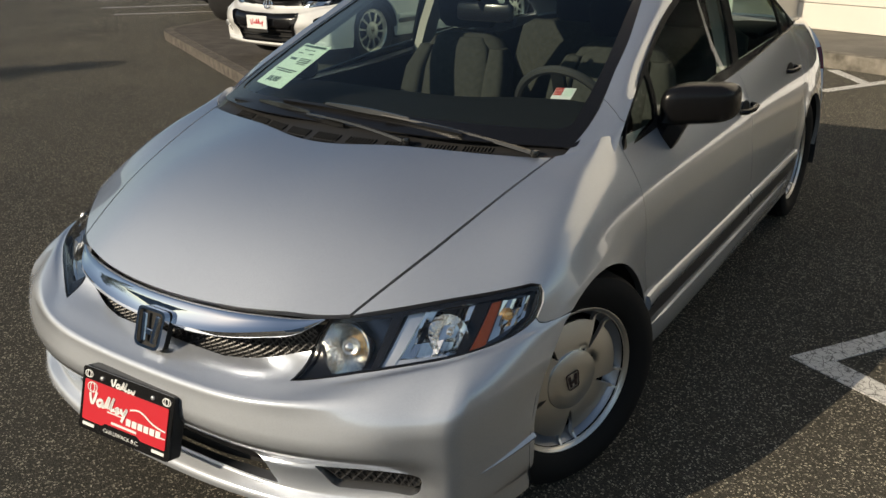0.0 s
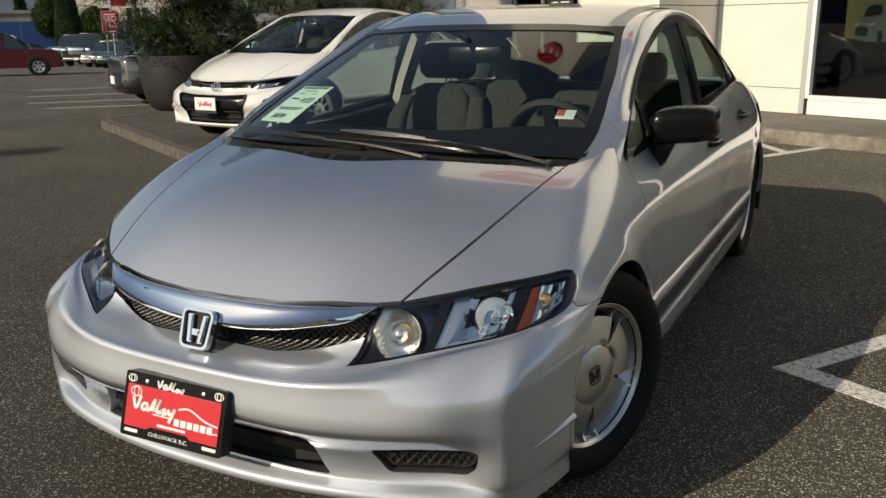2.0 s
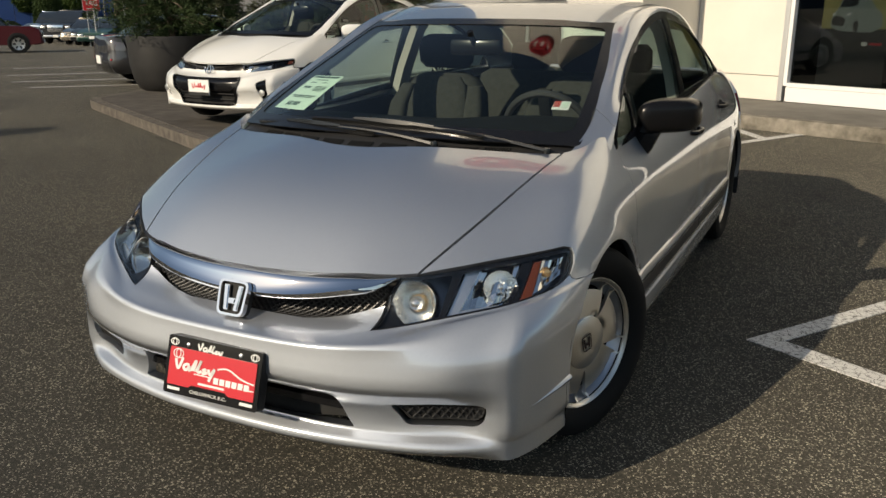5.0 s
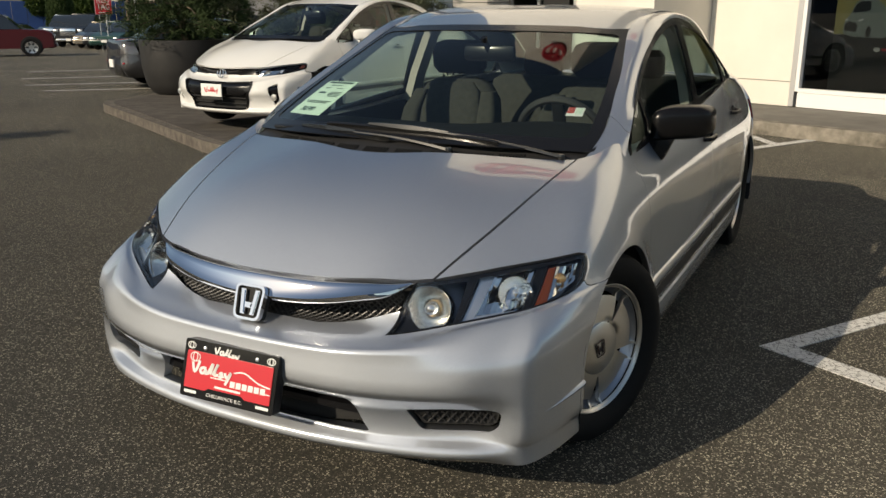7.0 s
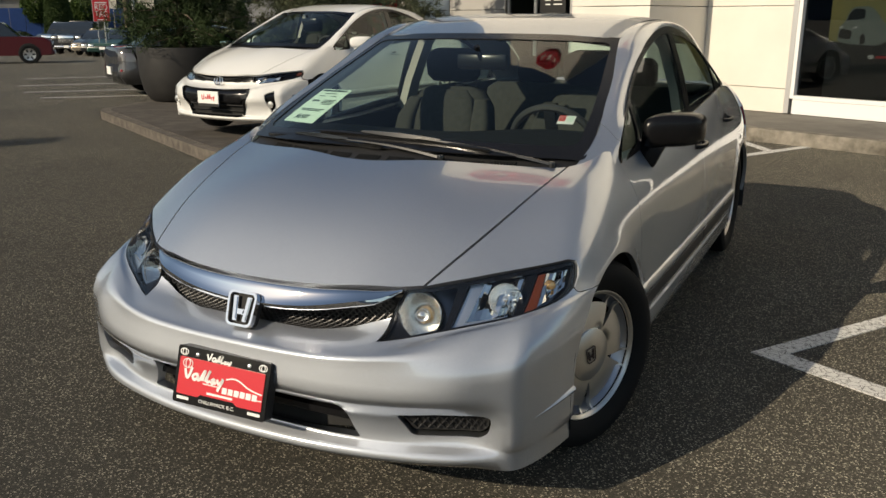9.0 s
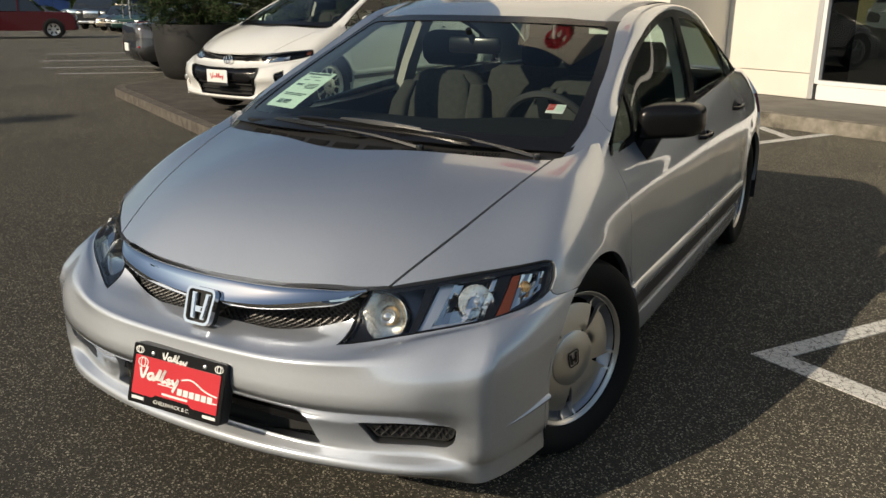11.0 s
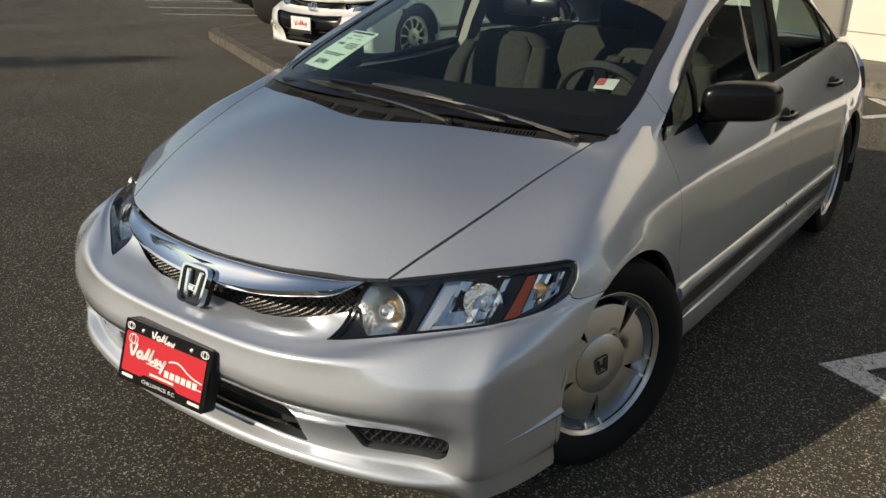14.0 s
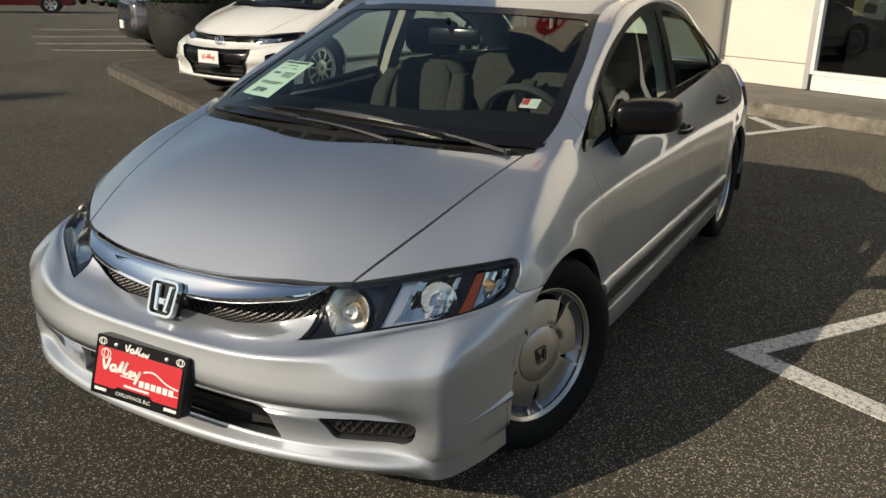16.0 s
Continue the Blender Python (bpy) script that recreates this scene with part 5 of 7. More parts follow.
def bar_row(vs, offs):
    uv = [(u, v) for u, v in zip(_u, vs)]
    p = NOSE.at(uv) + NOSE.normals(uv) * np.array(offs)[:, None]
    half = [tuple(q) for q in p]
    return [(-x, y, z) for x, y, z in half[:0:-1]] + half


BAR = Loft(mirror_u(_u), [0, 0.02, 0.04, 0.06], [
    bar_row([0.574] * 5 + [0.575, 0.578], [-0.008] * 7),
    bar_row([0.571, 0.571, 0.571, 0.571, 0.571, 0.573, 0.5775], [0.005, 0.005, 0.005, 0.004, 0.003, 0.001, 0.0]),
    bar_row([0.546, 0.547, 0.550, 0.553, 0.558, 0.565, 0.577], [0.018, 0.018, 0.018, 0.016, 0.012, 0.005, 0.0005]),
    bar_row([0.525, 0.527, 0.532, 0.539, 0.547, 0.559, 0.5765], [0.030, 0.031, 0.033, 0.029, 0.021, 0.009, 0.001])], -1)
BAR_LIP = Loft(mirror_u(_u), [0, 0.02, 0.035, 0.05], [
    bar_row([0.525, 0.527, 0.532, 0.539, 0.547, 0.559, 0.5765], [0.030, 0.031, 0.033, 0.029, 0.021, 0.009, 0.001]),
    bar_row([0.511, 0.513, 0.519, 0.526, 0.537, 0.552, 0.576], [0.027, 0.028, 0.030, 0.026, 0.018, 0.007, 0.0]),
    bar_row([0.506, 0.508, 0.514, 0.522, 0.534, 0.550, 0.5755], [0.017, 0.018, 0.020, 0.017, 0.010, 0.002, -0.002]),
    bar_row([0.508, 0.510, 0.516, 0.523, 0.535, 0.551, 0.5755], [-0.02] * 7)], -1)
chrome_bar = skinned("chrome_bar", BAR, [(-0.463, 0.0), (0.463, 0.0), (0.463, 0.06), (-0.463, 0.06)], CHROME, car, step=0.012, lip=0.0, edge=0.012, label="polished chrome grille bar")
skinned("bar_lip", BAR_LIP, [(-0.463, 0.0), (0.463, 0.0), (0.463, 0.05), (-0.463, 0.05)], CHROME, chrome_bar, step=0.012, lip=0.0, edge=0.012)
badge_m = Matrix.Translation((0.004, 0.208, 0.575)) @ Matrix.Rotation(radians(-22), 4, "X")
outer = rounded([(-0.052, 0.050), (0.052, 0.050), (0.045, -0.050), (-0.045, -0.050)], 0.020)
inner = rounded([(-0.0445, 0.043), (0.0445, 0.043), (0.0375, -0.043), (-0.0375, -0.043)], 0.015)


class Flat(Loft):
    """A flat sheet in a pose: u to the side, v up."""

    def __init__(self, m):
        self.m = m

    def at(self, uv):
        return np.array([tuple(self.m @ Vector((u, 0, v))) for u, v in np.asarray(uv, float).reshape(-1, 2)])

    def normals(self, uv, e=0):
        n = np.array(tuple(self.m.to_3x3() @ Vector((0, -1, 0))))
        return np.repeat(n[None], len(np.asarray(uv).reshape(-1, 2)), 0)


badge = skinned("badge", Flat(badge_m @ Matrix.Translation((0, -0.014, 0))), outer, CHROME, car, holes=[inner], step=0.05, lip=0.016, edge=0.006, label="chrome badge in a rounded frame")
skinned("badge_back", Flat(badge_m), inset(outer, 0.002), DARK, badge, step=0.05, lip=0.02, edge=0.01)
b = bmesh.new()
for poly in badge_shapes(0.039, 0.035):
    plate_of(poly, 0.012, bm=b, bevel=0.003)
bmesh.ops.transform(b, matrix=badge_m @ Matrix.Translation((0, -0.014, 0)), verts=b.verts)
part("badge_shape", b, CHROME, badge)

# headlamps
REFLECT = material("reflector", (0.95, 0.95, 0.93), 0.33, 1.0)
LENS_BALL = material("bulb_glass", (0.85, 0.86, 0.85), 0.03, 0.85, Coat_Weight=1.0)
AMBER = material("amber_lens", (0.24, 0.055, 0.016), 0.16, 0.5, Coat_Weight=1.0)
BULB_AMBER = material("amber_bulb", (0.80, 0.52, 0.24), 0.25, 0.8, Coat_Weight=1.0)
SMOKE = material("smoked_chrome", (0.16, 0.16, 0.17), 0.28, 0.9)


LAMP_CHROME = material("lamp_chrome", (0.96, 0.96, 0.92), 0.17, 1.0)
MIRROR = material("bright_reflector", (0.95, 0.95, 0.93), 0.08, 1.0)


def facet_bowl(r, depth, n, rows, m):
    """A reflector bowl pressed out of flat facets."""
    b = bmesh.new()
    rings = []
    for j in range(rows + 1):
        q = 0.30 + 0.70 * j / rows
        rings.append([b.verts.new(m @ Vector((depth * (q * q - 1.0), r * q * math.cos(2 * math.pi * (i + 0.5 * (j % 2)) / n), r * q * math.sin(2 * math.pi * (i + 0.5 * (j % 2)) / n)))) for i in range(n)])
    for lo, hi, j in zip(rings, rings[1:], range(rows)):
        for i in range(n):
            a, c = (i + 1) % n, (i - 1) % n
            if j % 2 == 0:
                b.faces.new((lo[i], lo[a], hi[i]))
                b.faces.new((hi[i], lo[a], hi[a]))
            else:
                b.faces.new((lo[i], hi[a], hi[i]))
                b.faces.new((lo[i], lo[a], hi[a]))
    b.faces.new(rings[0][::-1])
    return b


def facet_panel(name, surf, corners, nu, nv, off, rise, mat, parent, flip, seed):
    """A pressed reflector: a grid of flat facets, each tilted its own way."""
    rng = np.random.default_rng(seed)
    a, b, c, d = (np.array(q) for q in corners)
    verts, faces = [], []
    for i in range(nu):
        for j in range(nv):
            quad = [(i, j), (i + 1, j), (i + 1, j + 1), (i, j + 1)]
            tilt = rng.uniform(-rise, rise, 2)
            for x, y in quad:
                u, v = x / nu, y / nv
                uv = [(1 - v) * ((1 - u) * a + u * b) + v * ((1 - u) * d + u * c)]
                dep = off + tilt[0] * (x - i - 0.5) + tilt[1] * (y - j - 0.5) + rise * 1.2 * math.cos(math.pi * u) ** 2
                q = surf.at(uv)[0] + surf.normals(uv)[0] * dep
                verts.append(q * ((-1, 1, 1) if flip else (1, 1, 1)))
            k = len(verts)
            faces.append((k - 4, k - 3, k - 2, k - 1))
    return mesh_object(name, verts, faces, mat, parent, smooth=False)


for flip in (False, True):
    lamp = arc_lamp(FRONT, LAMP, "headlamp", SMOKE, car, flip, 0.075)
    s = -1 if flip else 1

    def spot(u, v, depth):
        q = FRONT.at([(u, v)])[0] - FRONT.normals([(u, v)])[0] * depth
        return Vector((q[0] * s, q[1], q[2]))

    ring_hole = inset(LAMP, 0.011)
    skinned("lamp_bezel", FRONT, inset(LAMP, 0.0025), GLOSS_BLACK, lamp, holes=[ring_hole], step=0.04, lip=0.012, off=-0.004, edge=0.012, flip=flip)
    # low beam: a deep chrome bowl inside a clear ring, with a capped bulb
    m = Matrix.Translation(spot(0.500, 0.520, 0.030)) @ Vector((s * 0.20, -1, 0.30)).normalized().to_track_quat("X", "Z").to_matrix().to_4x4()
    r = 0.066
    part("low_beam_reflector", facet_bowl(0.060, 0.055, 22, 5, m @ Matrix.Translation((0.010, 0, 0))), LAMP_CHROME, lamp).data.shade_flat()
    part("low_beam_rim", lathe([(0.060, 0.010), (0.0615, 0.016), (0.064, 0.019), (r, 0.016), (r + 0.001, 0.0), (r + 0.002, -0.02)], 64, "x", m=m), MIRROR, lamp)
    part("bulb_shield", lathe([(0.0, 0.000), (0.010, -0.002), (0.017, -0.009), (0.0195, -0.020), (0.0195, -0.030), (0.017, -0.030)], 32, "x", m=m), LENS_BALL, lamp)
    # amber ring behind the shield, coloured to stand for the bowl's amber reflection
    part("bulb", lathe([(0.020, -0.034), (0.022, -0.037), (0.021, -0.047), (0.012, -0.050)], 32, "x", m=m), BULB_AMBER, lamp)
    # high beam: faceted bowl at the outer end of a broad chrome trough with a stepped floor
    m = Matrix.Translation(spot(0.700, 0.522, 0.014)) @ Vector((s * 0.42, -1, 0.28)).normalized().to_track_quat("X", "Z").to_matrix().to_4x4()
    part("high_beam_reflector", facet_bowl(0.047, 0.040, 18, 5, m), MIRROR, lamp).data.shade_flat()
    part("bulb", lathe([(0.0, -0.008), (0.006, -0.010), (0.009, -0.018), (0.010, -0.045)], 20, "x", m=m), LENS_BALL, lamp)
    facet_panel("reflector_panel", FRONT, [(0.586, 0.464), (0.740, 0.468), (0.742, 0.568), (0.602, 0.570)], 9, 4, -0.044, 0.011, MIRROR, lamp, flip, 3)
    skinned("reflector_wall", FRONT, [(0.582, 0.464), (0.606, 0.466), (0.626, 0.566), (0.598, 0.569)], REFLECT, lamp, step=0.02, lip=0.035, off=-0.020, edge=0.012, flip=flip)
    skinned("reflector_floor", FRONT, [(0.588, 0.465), (0.735, 0.469), (0.715, 0.480), (0.600, 0.486)], REFLECT, lamp, step=0.02, lip=0.02, off=-0.024, edge=0.012, flip=flip)
    # turn lamp: amber inner part, clear fluted outer part round a bulb
    side = [(0.826, 0.474), (0.87, 0.476), (0.915, 0.484), (0.96, 0.505), (0.98, 0.53), (0.975, 0.556), (0.90, 0.566), (0.815, 0.566)]
    skinned("turn_reflector", FRONT, side, SMOKE, lamp, step=0.02, lip=0.01, off=-0.034, edge=0.012, flip=flip)
    facet_panel("turn_facets", FRONT, [(0.828, 0.480), (0.955, 0.508), (0.965, 0.556), (0.818, 0.564)], 7, 3, -0.027, 0.006, MIRROR, lamp, flip, 5)
    m = Matrix.Translation(spot(0.868, 0.528, 0.016)) @ Vector((s * 0.8, -1, 0.2)).normalized().to_track_quat("X", "Z").to_matrix().to_4x4()
    part("turn_bulb", lathe([(0.0, 0.006), (0.010, 0.003), (0.015, -0.006), (0.016, -0.02)], 24, "x", m=m), BULB_AMBER, lamp)
    skinned("amber_marker", FRONT, [(0.776, 0.468), (0.822, 0.470), (0.812, 0.563), (0.786, 0.563)], AMBER, lamp, step=0.02, lip=0.012, off=-0.014, edge=0.012, flip=flip)
    skinned("lamp_divider", FRONT, [(0.566, 0.452), (0.580, 0.452), (0.592, 0.574), (0.572, 0.574)], GLOSS_BLACK, lamp, step=0.03, lip=0.03, off=-0.010, edge=0.02, flip=flip)
    skinned("lamp_divider", FRONT, [(0.742, 0.456), (0.772, 0.458), (0.782, 0.573), (0.746, 0.573)], GLOSS_BLACK, lamp, step=0.03, lip=0.03, off=-0.012, edge=0.02, flip=flip)
    skinned("lamp_apron", FRONT, [(0.414, 0.444), (0.48, 0.449), (0.57, 0.4555), (0.75, 0.459), (0.75, 0.466), (0.57, 0.464), (0.50, 0.459), (0.452, 0.500), (0.436, 0.528)], GLOSS_BLACK, lamp, step=0.02, lip=0.02, off=-0.012, edge=0.01, flip=flip)

# wipers
WIPER = material("wiper_black", (0.010, 0.010, 0.010), 0.22, Specular_IOR_Level=0.6, Coat_Weight=0.25, Coat_Roughness=0.1)


def on_screen(x, t, lift):
    """A place over the windscreen or cowl, by side and height."""
    uv = [(x / 0.68 * 0.6, t)]
    q = SCREEN.at(uv) + SCREEN.normals(uv) * lift
    return tuple(q[0])


def wiper(pivot, joint, tip0, tip1):
    w = empty("wiper")
    w.parent = car
    p, j, a, c = (on_screen(*q) for q in (pivot, joint, tip0, tip1))
    part("arm", sweep([tuple(q) for q in curve([p, tuple((np.array(p) + j) / 2 + (0, 0, 0.008)), j], 10)], [(-0.008, -0.003), (0.008, -0.003), (0.006, 0.004), (-0.006, 0.004)], scale=[1.2 - 0.07 * i for i in range(10)]), WIPER, w)
    part("pivot_cap", lathe([(0.0, 0.010), (0.011, 0.008), (0.013, 0.0), (0.013, -0.02)], 20, "z", m=Matrix.Translation(p)), WIPER, w)
    mid = tuple((np.array(a) + c) / 2 + (0, -0.004, 0.006))
    pts = [tuple(q) for q in curve([a, mid, c], 16)]
    part("blade", sweep(pts, [(-0.004, -0.012), (0.004, -0.012), (0.008, 0.002), (0.0, 0.008), (-0.008, 0.002)], scale=[0.6] + [1] * 14 + [0.6]), WIPER, w)
    part("blade_bridge", sweep([(x, y, z + 0.012) for x, y, z in pts[4:12]], [(-0.008, -0.006), (0.008, -0.006), (0.005, 0.006), (-0.005, 0.006)], scale=[0.5, 0.8, 1, 1.2, 1.2, 1, 0.8, 0.5]), WIPER, w)


wiper((0.590, -0.06, 0.006), (0.12, 0.030, 0.022), (0.38, -0.005, 0.012), (-0.27, 0.045, 0.012))
wiper((0.235, -0.055, 0.004), (-0.12, -0.015, 0.022), (0.02, -0.030, 0.012), (-0.55, -0.005, 0.010))

# slotted air vents along the front of the cowl
for u0 in (-0.47, -0.37, -0.27, -0.16, -0.05, 0.06, 0.17, 0.28, 0.38):
    b = bmesh.new()
    for q in range(9):
        u = u0 + 0.0095 * q
        for v0, v1 in ((0.20, 0.36), (0.42, 0.58)):
            p = COWL.at([(u, v0), (u, v1)]) + (0, 0, 0.002)
            sweep([tuple(w) for w in p], [(-0.0026, -0.004), (0.0026, -0.004), (0.002, 0.003), (-0.002, 0.003)], b)
    part("cowl_vent", b, DARK, car, smooth=False)

# plate holder, dealer plate and its print
_x = (Vector((0.153, 0.128, 0.468)) - Vector((-0.139, 0.101, 0.480))).normalized()
_z = (Vector((0.153, 0.152, 0.468)) - Vector((0.154, 0.109, 0.316)))
_z = (_z - _x * _z.dot(_x)).normalized()
_y = _z.cross(_x)
PLATE_M = Matrix.Translation((0.008, 0.091, 0.397)) @ Matrix((_x, _y, _z)).transposed().to_4x4()
plate = empty("dealer_plate")
tagged(plate, "red dealer plate in a black holder on the front bumper", "plate")


def on_plate(name, bm, mat, label=""):
    bmesh.ops.transform(bm, matrix=PLATE_M, verts=bm.verts)
    return part(name, bm, mat, plate, label, smooth=False)


on_plate("holder", box((0.304, 0.042, 0.162), (0, 0.023, 0), 0.007), BLACK_PLASTIC, "black plastic plate holder")
b = plate_of(rounded([(-0.152, 0.081), (0.152, 0.081), (0.152, -0.081), (-0.152, -0.081)], 0.008), 0.004, Matrix.Translation((0, -0.001, 0)))
on_plate("frame", b, GLOSS_BLACK)
face = rounded([(-0.140, 0.050), (0.140, 0.050), (0.140, -0.055), (0.06, -0.055), (0.05, -0.047), (-0.06, -0.047), (-0.07, -0.055), (-0.140, -0.055)], 0.004)
on_plate("red_face", plate_of(face, 0.003, Matrix.Translation((0, -0.0035, 0))), RED)


def ribbon(points, w, y):
    """A flat painted stroke on the plate."""
    pts = [tuple(q) for q in curve([(a, y, c) for a, c in points], 4 * len(points))]
    return sweep(pts, [(-w / 2, -0.0005), (w / 2, -0.0005), (w / 2, 0.0005), (-w / 2, 0.0005)], up=(0, 1, 0))


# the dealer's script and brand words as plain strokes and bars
for x0, z0, k, y in ((-0.052, 0.062, 0.62, -0.0022), (-0.118, 0.006, 1.0, -0.0048)):
    strokes = [[(0, 0.020), (0.008, 0.0), (0.020, 0.026)], [(0.040, 0.012), (0.029, 0.012), (0.024, 0.004), (0.031, 0.0), (0.040, 0.010), (0.040, 0.001), (0.046, 0.004)], [(0.046, 0.002), (0.058, 0.026), (0.052, 0.002)], [(0.060, 0.002), (0.072, 0.028), (0.066, 0.002), (0.076, 0.006)], [(0.078, 0.008), (0.086, 0.012), (0.080, 0.002), (0.092, 0.006)], [(0.094, 0.014), (0.100, 0.004), (0.110, 0.016), (0.098, -0.012)]]
    for st in strokes:
        on_plate("script_stroke", ribbon([(x0 + a * k * 1.15, z0 - 0.012 * k + c * k * 1.25 - a * 0.05) for a, c in st], 0.0080 * k, y), WHITE_INK)
on_plate("swoosh", ribbon([(0.02, 0.012), (0.05, 0.018), (0.09, 0.002), (0.138, -0.008)], 0.004, -0.0048), WHITE_INK)
on_plate("underline", box((0.05, 0.001, 0.003), (-0.03, -0.0045, -0.014)), WHITE_INK)
for i in range(6):
    on_plate("brand_bar", box((0.0155, 0.001, 0.017), (0.018 + i * 0.0195, -0.0045, -0.0205)), WHITE_INK)
on_plate("line_end", box((0.022, 0.001, 0.003), (0.128, -0.0045, -0.026)), WHITE_INK)
on_plate("address_bar", box((0.085, 0.001, 0.006), (0.004, -0.0045, -0.038)), WHITE_INK)
for x in (-0.118, 0.118):
    on_plate("brand_bar", box((0.040, 0.001, 0.008), (x, -0.0018, -0.066)), WHITE_INK)
for x, z, y, rx, rz in ((-0.130, 0.064, -0.002, 0.0125, 0.009), (0.130, 0.064, -0.002, 0.0125, 0.009), (-0.112, 0.034, -0.0045, 0.016, 0.0125)):
    for a, c in ((1.0, 1.0), (0.45, 0.95)):
        path = [(x + rx * a * math.cos(2 * math.pi * i / 24), y, z + rz * c * math.sin(2 * math.pi * i / 24)) for i in range(25)]
        on_plate("oval_mark", sweep(path, [(-0.0012, -0.0004), (0.0012, -0.0004), (0.0012, 0.0004), (-0.0012, 0.0004)], up=(0, 1, 0)), WHITE_INK)
for x in (-0.085, 0.085):
    b = lathe([(0.0, 0.004), (0.005, 0.003), (0.006, 0.0)], 14, "y", m=Matrix.Translation((x, -0.001, 0.062)) @ Matrix.Rotation(math.pi, 4, "Z"))
    on_plate("screw", b, ALLOY_SKY_TINT)
text_mesh("CHILLIWACK B.C.", 0.0135, PLATE_M @ pose(-0.005, -0.0022, -0.0655, 90, 0, 0), WHITE_INK, plate, "town_lettering", 0.118)

# price sheet and door sticker behind the windscreen
PALE_GREEN = material("pale_green_paper", (0.62, 0.80, 0.68), 0.8)


class Sheet(Loft):
    """A sheet of paper lying just under the windscreen, between four corners of it."""

    def __init__(self, corners):
        self.c = np.array(corners, float)

    def at(self, uv):
        u, v = np.asarray(uv, float).reshape(-1, 2).T
        a, b, c, d = self.c
        g = (1 - v)[:, None] * ((1 - u)[:, None] * a + u[:, None] * b) + v[:, None] * ((1 - u)[:, None] * d + u[:, None] * c)
        return SCREEN.at(g) - SCREEN.normals(g) * 0.006


def paper(name, corners, mat, prints, label, category):
    sh = Sheet(corners)
    ob = skinned(name, sh, [(0, 0), (1, 0), (1, 1), (0, 1)], mat, None, step=0.2, lip=0.001, edge=0.1)
    tagged(ob, label, category)
    for nm, (u0, v0, u1, v1), ink in prints:
        skinned(nm, sh, [(u0, v0), (u1, v0), (u1, v1), (u0, v1)], ink, ob, step=0.2, lip=0.0, edge=0.1, off=0.0015)
    return ob, sh


INK = material("print_ink", (0.05, 0.09, 0.07), 0.7)
RED_INK = material("red_ink", (0.55, 0.05, 0.04), 0.6)
tag_ob, tag = paper("price_sheet", [(-0.532, 0.125), (-0.335, 0.120), (-0.322, 0.405), (-0.512, 0.405)], PALE_GREEN, [
    ("header_band", (0.08, 0.92, 0.92, 0.97), INK), ("text_bar", (0.30, 0.845, 0.70, 0.865), INK), ("text_bar", (0.20, 0.76, 0.42, 0.78), INK), ("text_bar", (0.62, 0.76, 0.80, 0.78), INK),
    ("logo_bar", (0.16, 0.60, 0.42, 0.65), INK), ("text_bar", (0.55, 0.64, 0.92, 0.66), INK), ("text_bar", (0.55, 0.60, 0.92, 0.62), INK), ("text_bar", (0.55, 0.56, 0.92, 0.58), INK), ("text_bar", (0.60, 0.52, 0.90, 0.54), INK),
    ("text_bar", (0.12, 0.36, 0.90, 0.385), INK), ("text_bar", (0.18, 0.32, 0.82, 0.342), INK)], "pale green price sheet with printed lines behind the windscreen", "price sheet")
c0, cx, cy = tag.at([(0.5, 0.14), (0.9, 0.14), (0.5, 0.3)])
_tx = Vector(cx - c0).normalized()
_ty = Vector(cy - c0)
_ty = (_ty - _tx * _ty.dot(_tx)).normalized()
_m = Matrix((_tx, _ty, _tx.cross(_ty))).transposed().to_4x4()
_m.translation = Vector(c0) + _tx.cross(_ty) * 0.003
text_mesh("$8,980", 0.04, _m, INK, tag_ob, "price_lettering", 0.085)
paper("windscreen_sticker", [(0.475, 0.225), (0.525, 0.225), (0.525, 0.285), (0.475, 0.285)], WHITE_INK, [
    ("red_bar", (0.02, 0.30 + 0.14 * i, 0.42, 0.40 + 0.14 * i), RED_INK) for i in range(5)] + [("text_bar", (0.5, 0.25 + 0.14 * i, 0.92, 0.32 + 0.14 * i), PALE_GREEN) for i in range(5)], "small red and white sticker behind the windscreen", "sticker")


# ---- the white sedan on the island ----
WHITE = material("white_paint", (0.80, 0.80, 0.78), 0.35, 0.0, Coat_Weight=1.0, Coat_Roughness=0.04)
varied(WHITE, 2.0, (0.78, 0.78, 0.76), (0.82, 0.82, 0.80))
GREY_PAINT = flake_paint("grey_paint", (0.055, 0.055, 0.06), (0.085, 0.085, 0.09), 0.65)

white_car = empty("sedan")
tagged(white_car, "white compact sedan with a black lower grille on the island", "car")
shell(white_car, WHITE, WHITE)
cabin(white_car)
for y, s in ((0.94, 1), (0.94, -1), (3.64, 1), (3.64, -1)):
    wheel_thing(white_car, (0.742 * s, y, 0.317), s, "spokes", spin=10)
MOUTH = rounded([(-0.47, 0.385), (0.47, 0.385), (0.50, 0.33), (0.37, 0.06), (-0.37, 0.06), (-0.50, 0.33)], 0.04)
FOG2 = rounded([(0.64, 0.30), (0.745, 0.33), (0.76, 0.20), (0.68, 0.15)], 0.02)
BUMPER2 = both([(0.0, 0.004), (0.3, 0.004), (0.6, 0.004), (0.9, 0.004), (1.1, 0.004), (1.1, 0.2), (1.1, 0.345), (1.05, 0.405), (1.0, 0.447), (0.968, 0.508), (0.85, 0.492), (0.70, 0.480), (0.52, 0.492), (0.405, 0.532), (0.2, 0.540), (0.0, 0.535)])
LAMP2 = [(0.41, 0.536), (0.52, 0.497), (0.70, 0.485), (0.85, 0.497), (0.975, 0.512), (0.99, 0.55), (0.97, 0.572), (0.80, 0.573), (0.60, 0.573), (0.42, 0.57)]
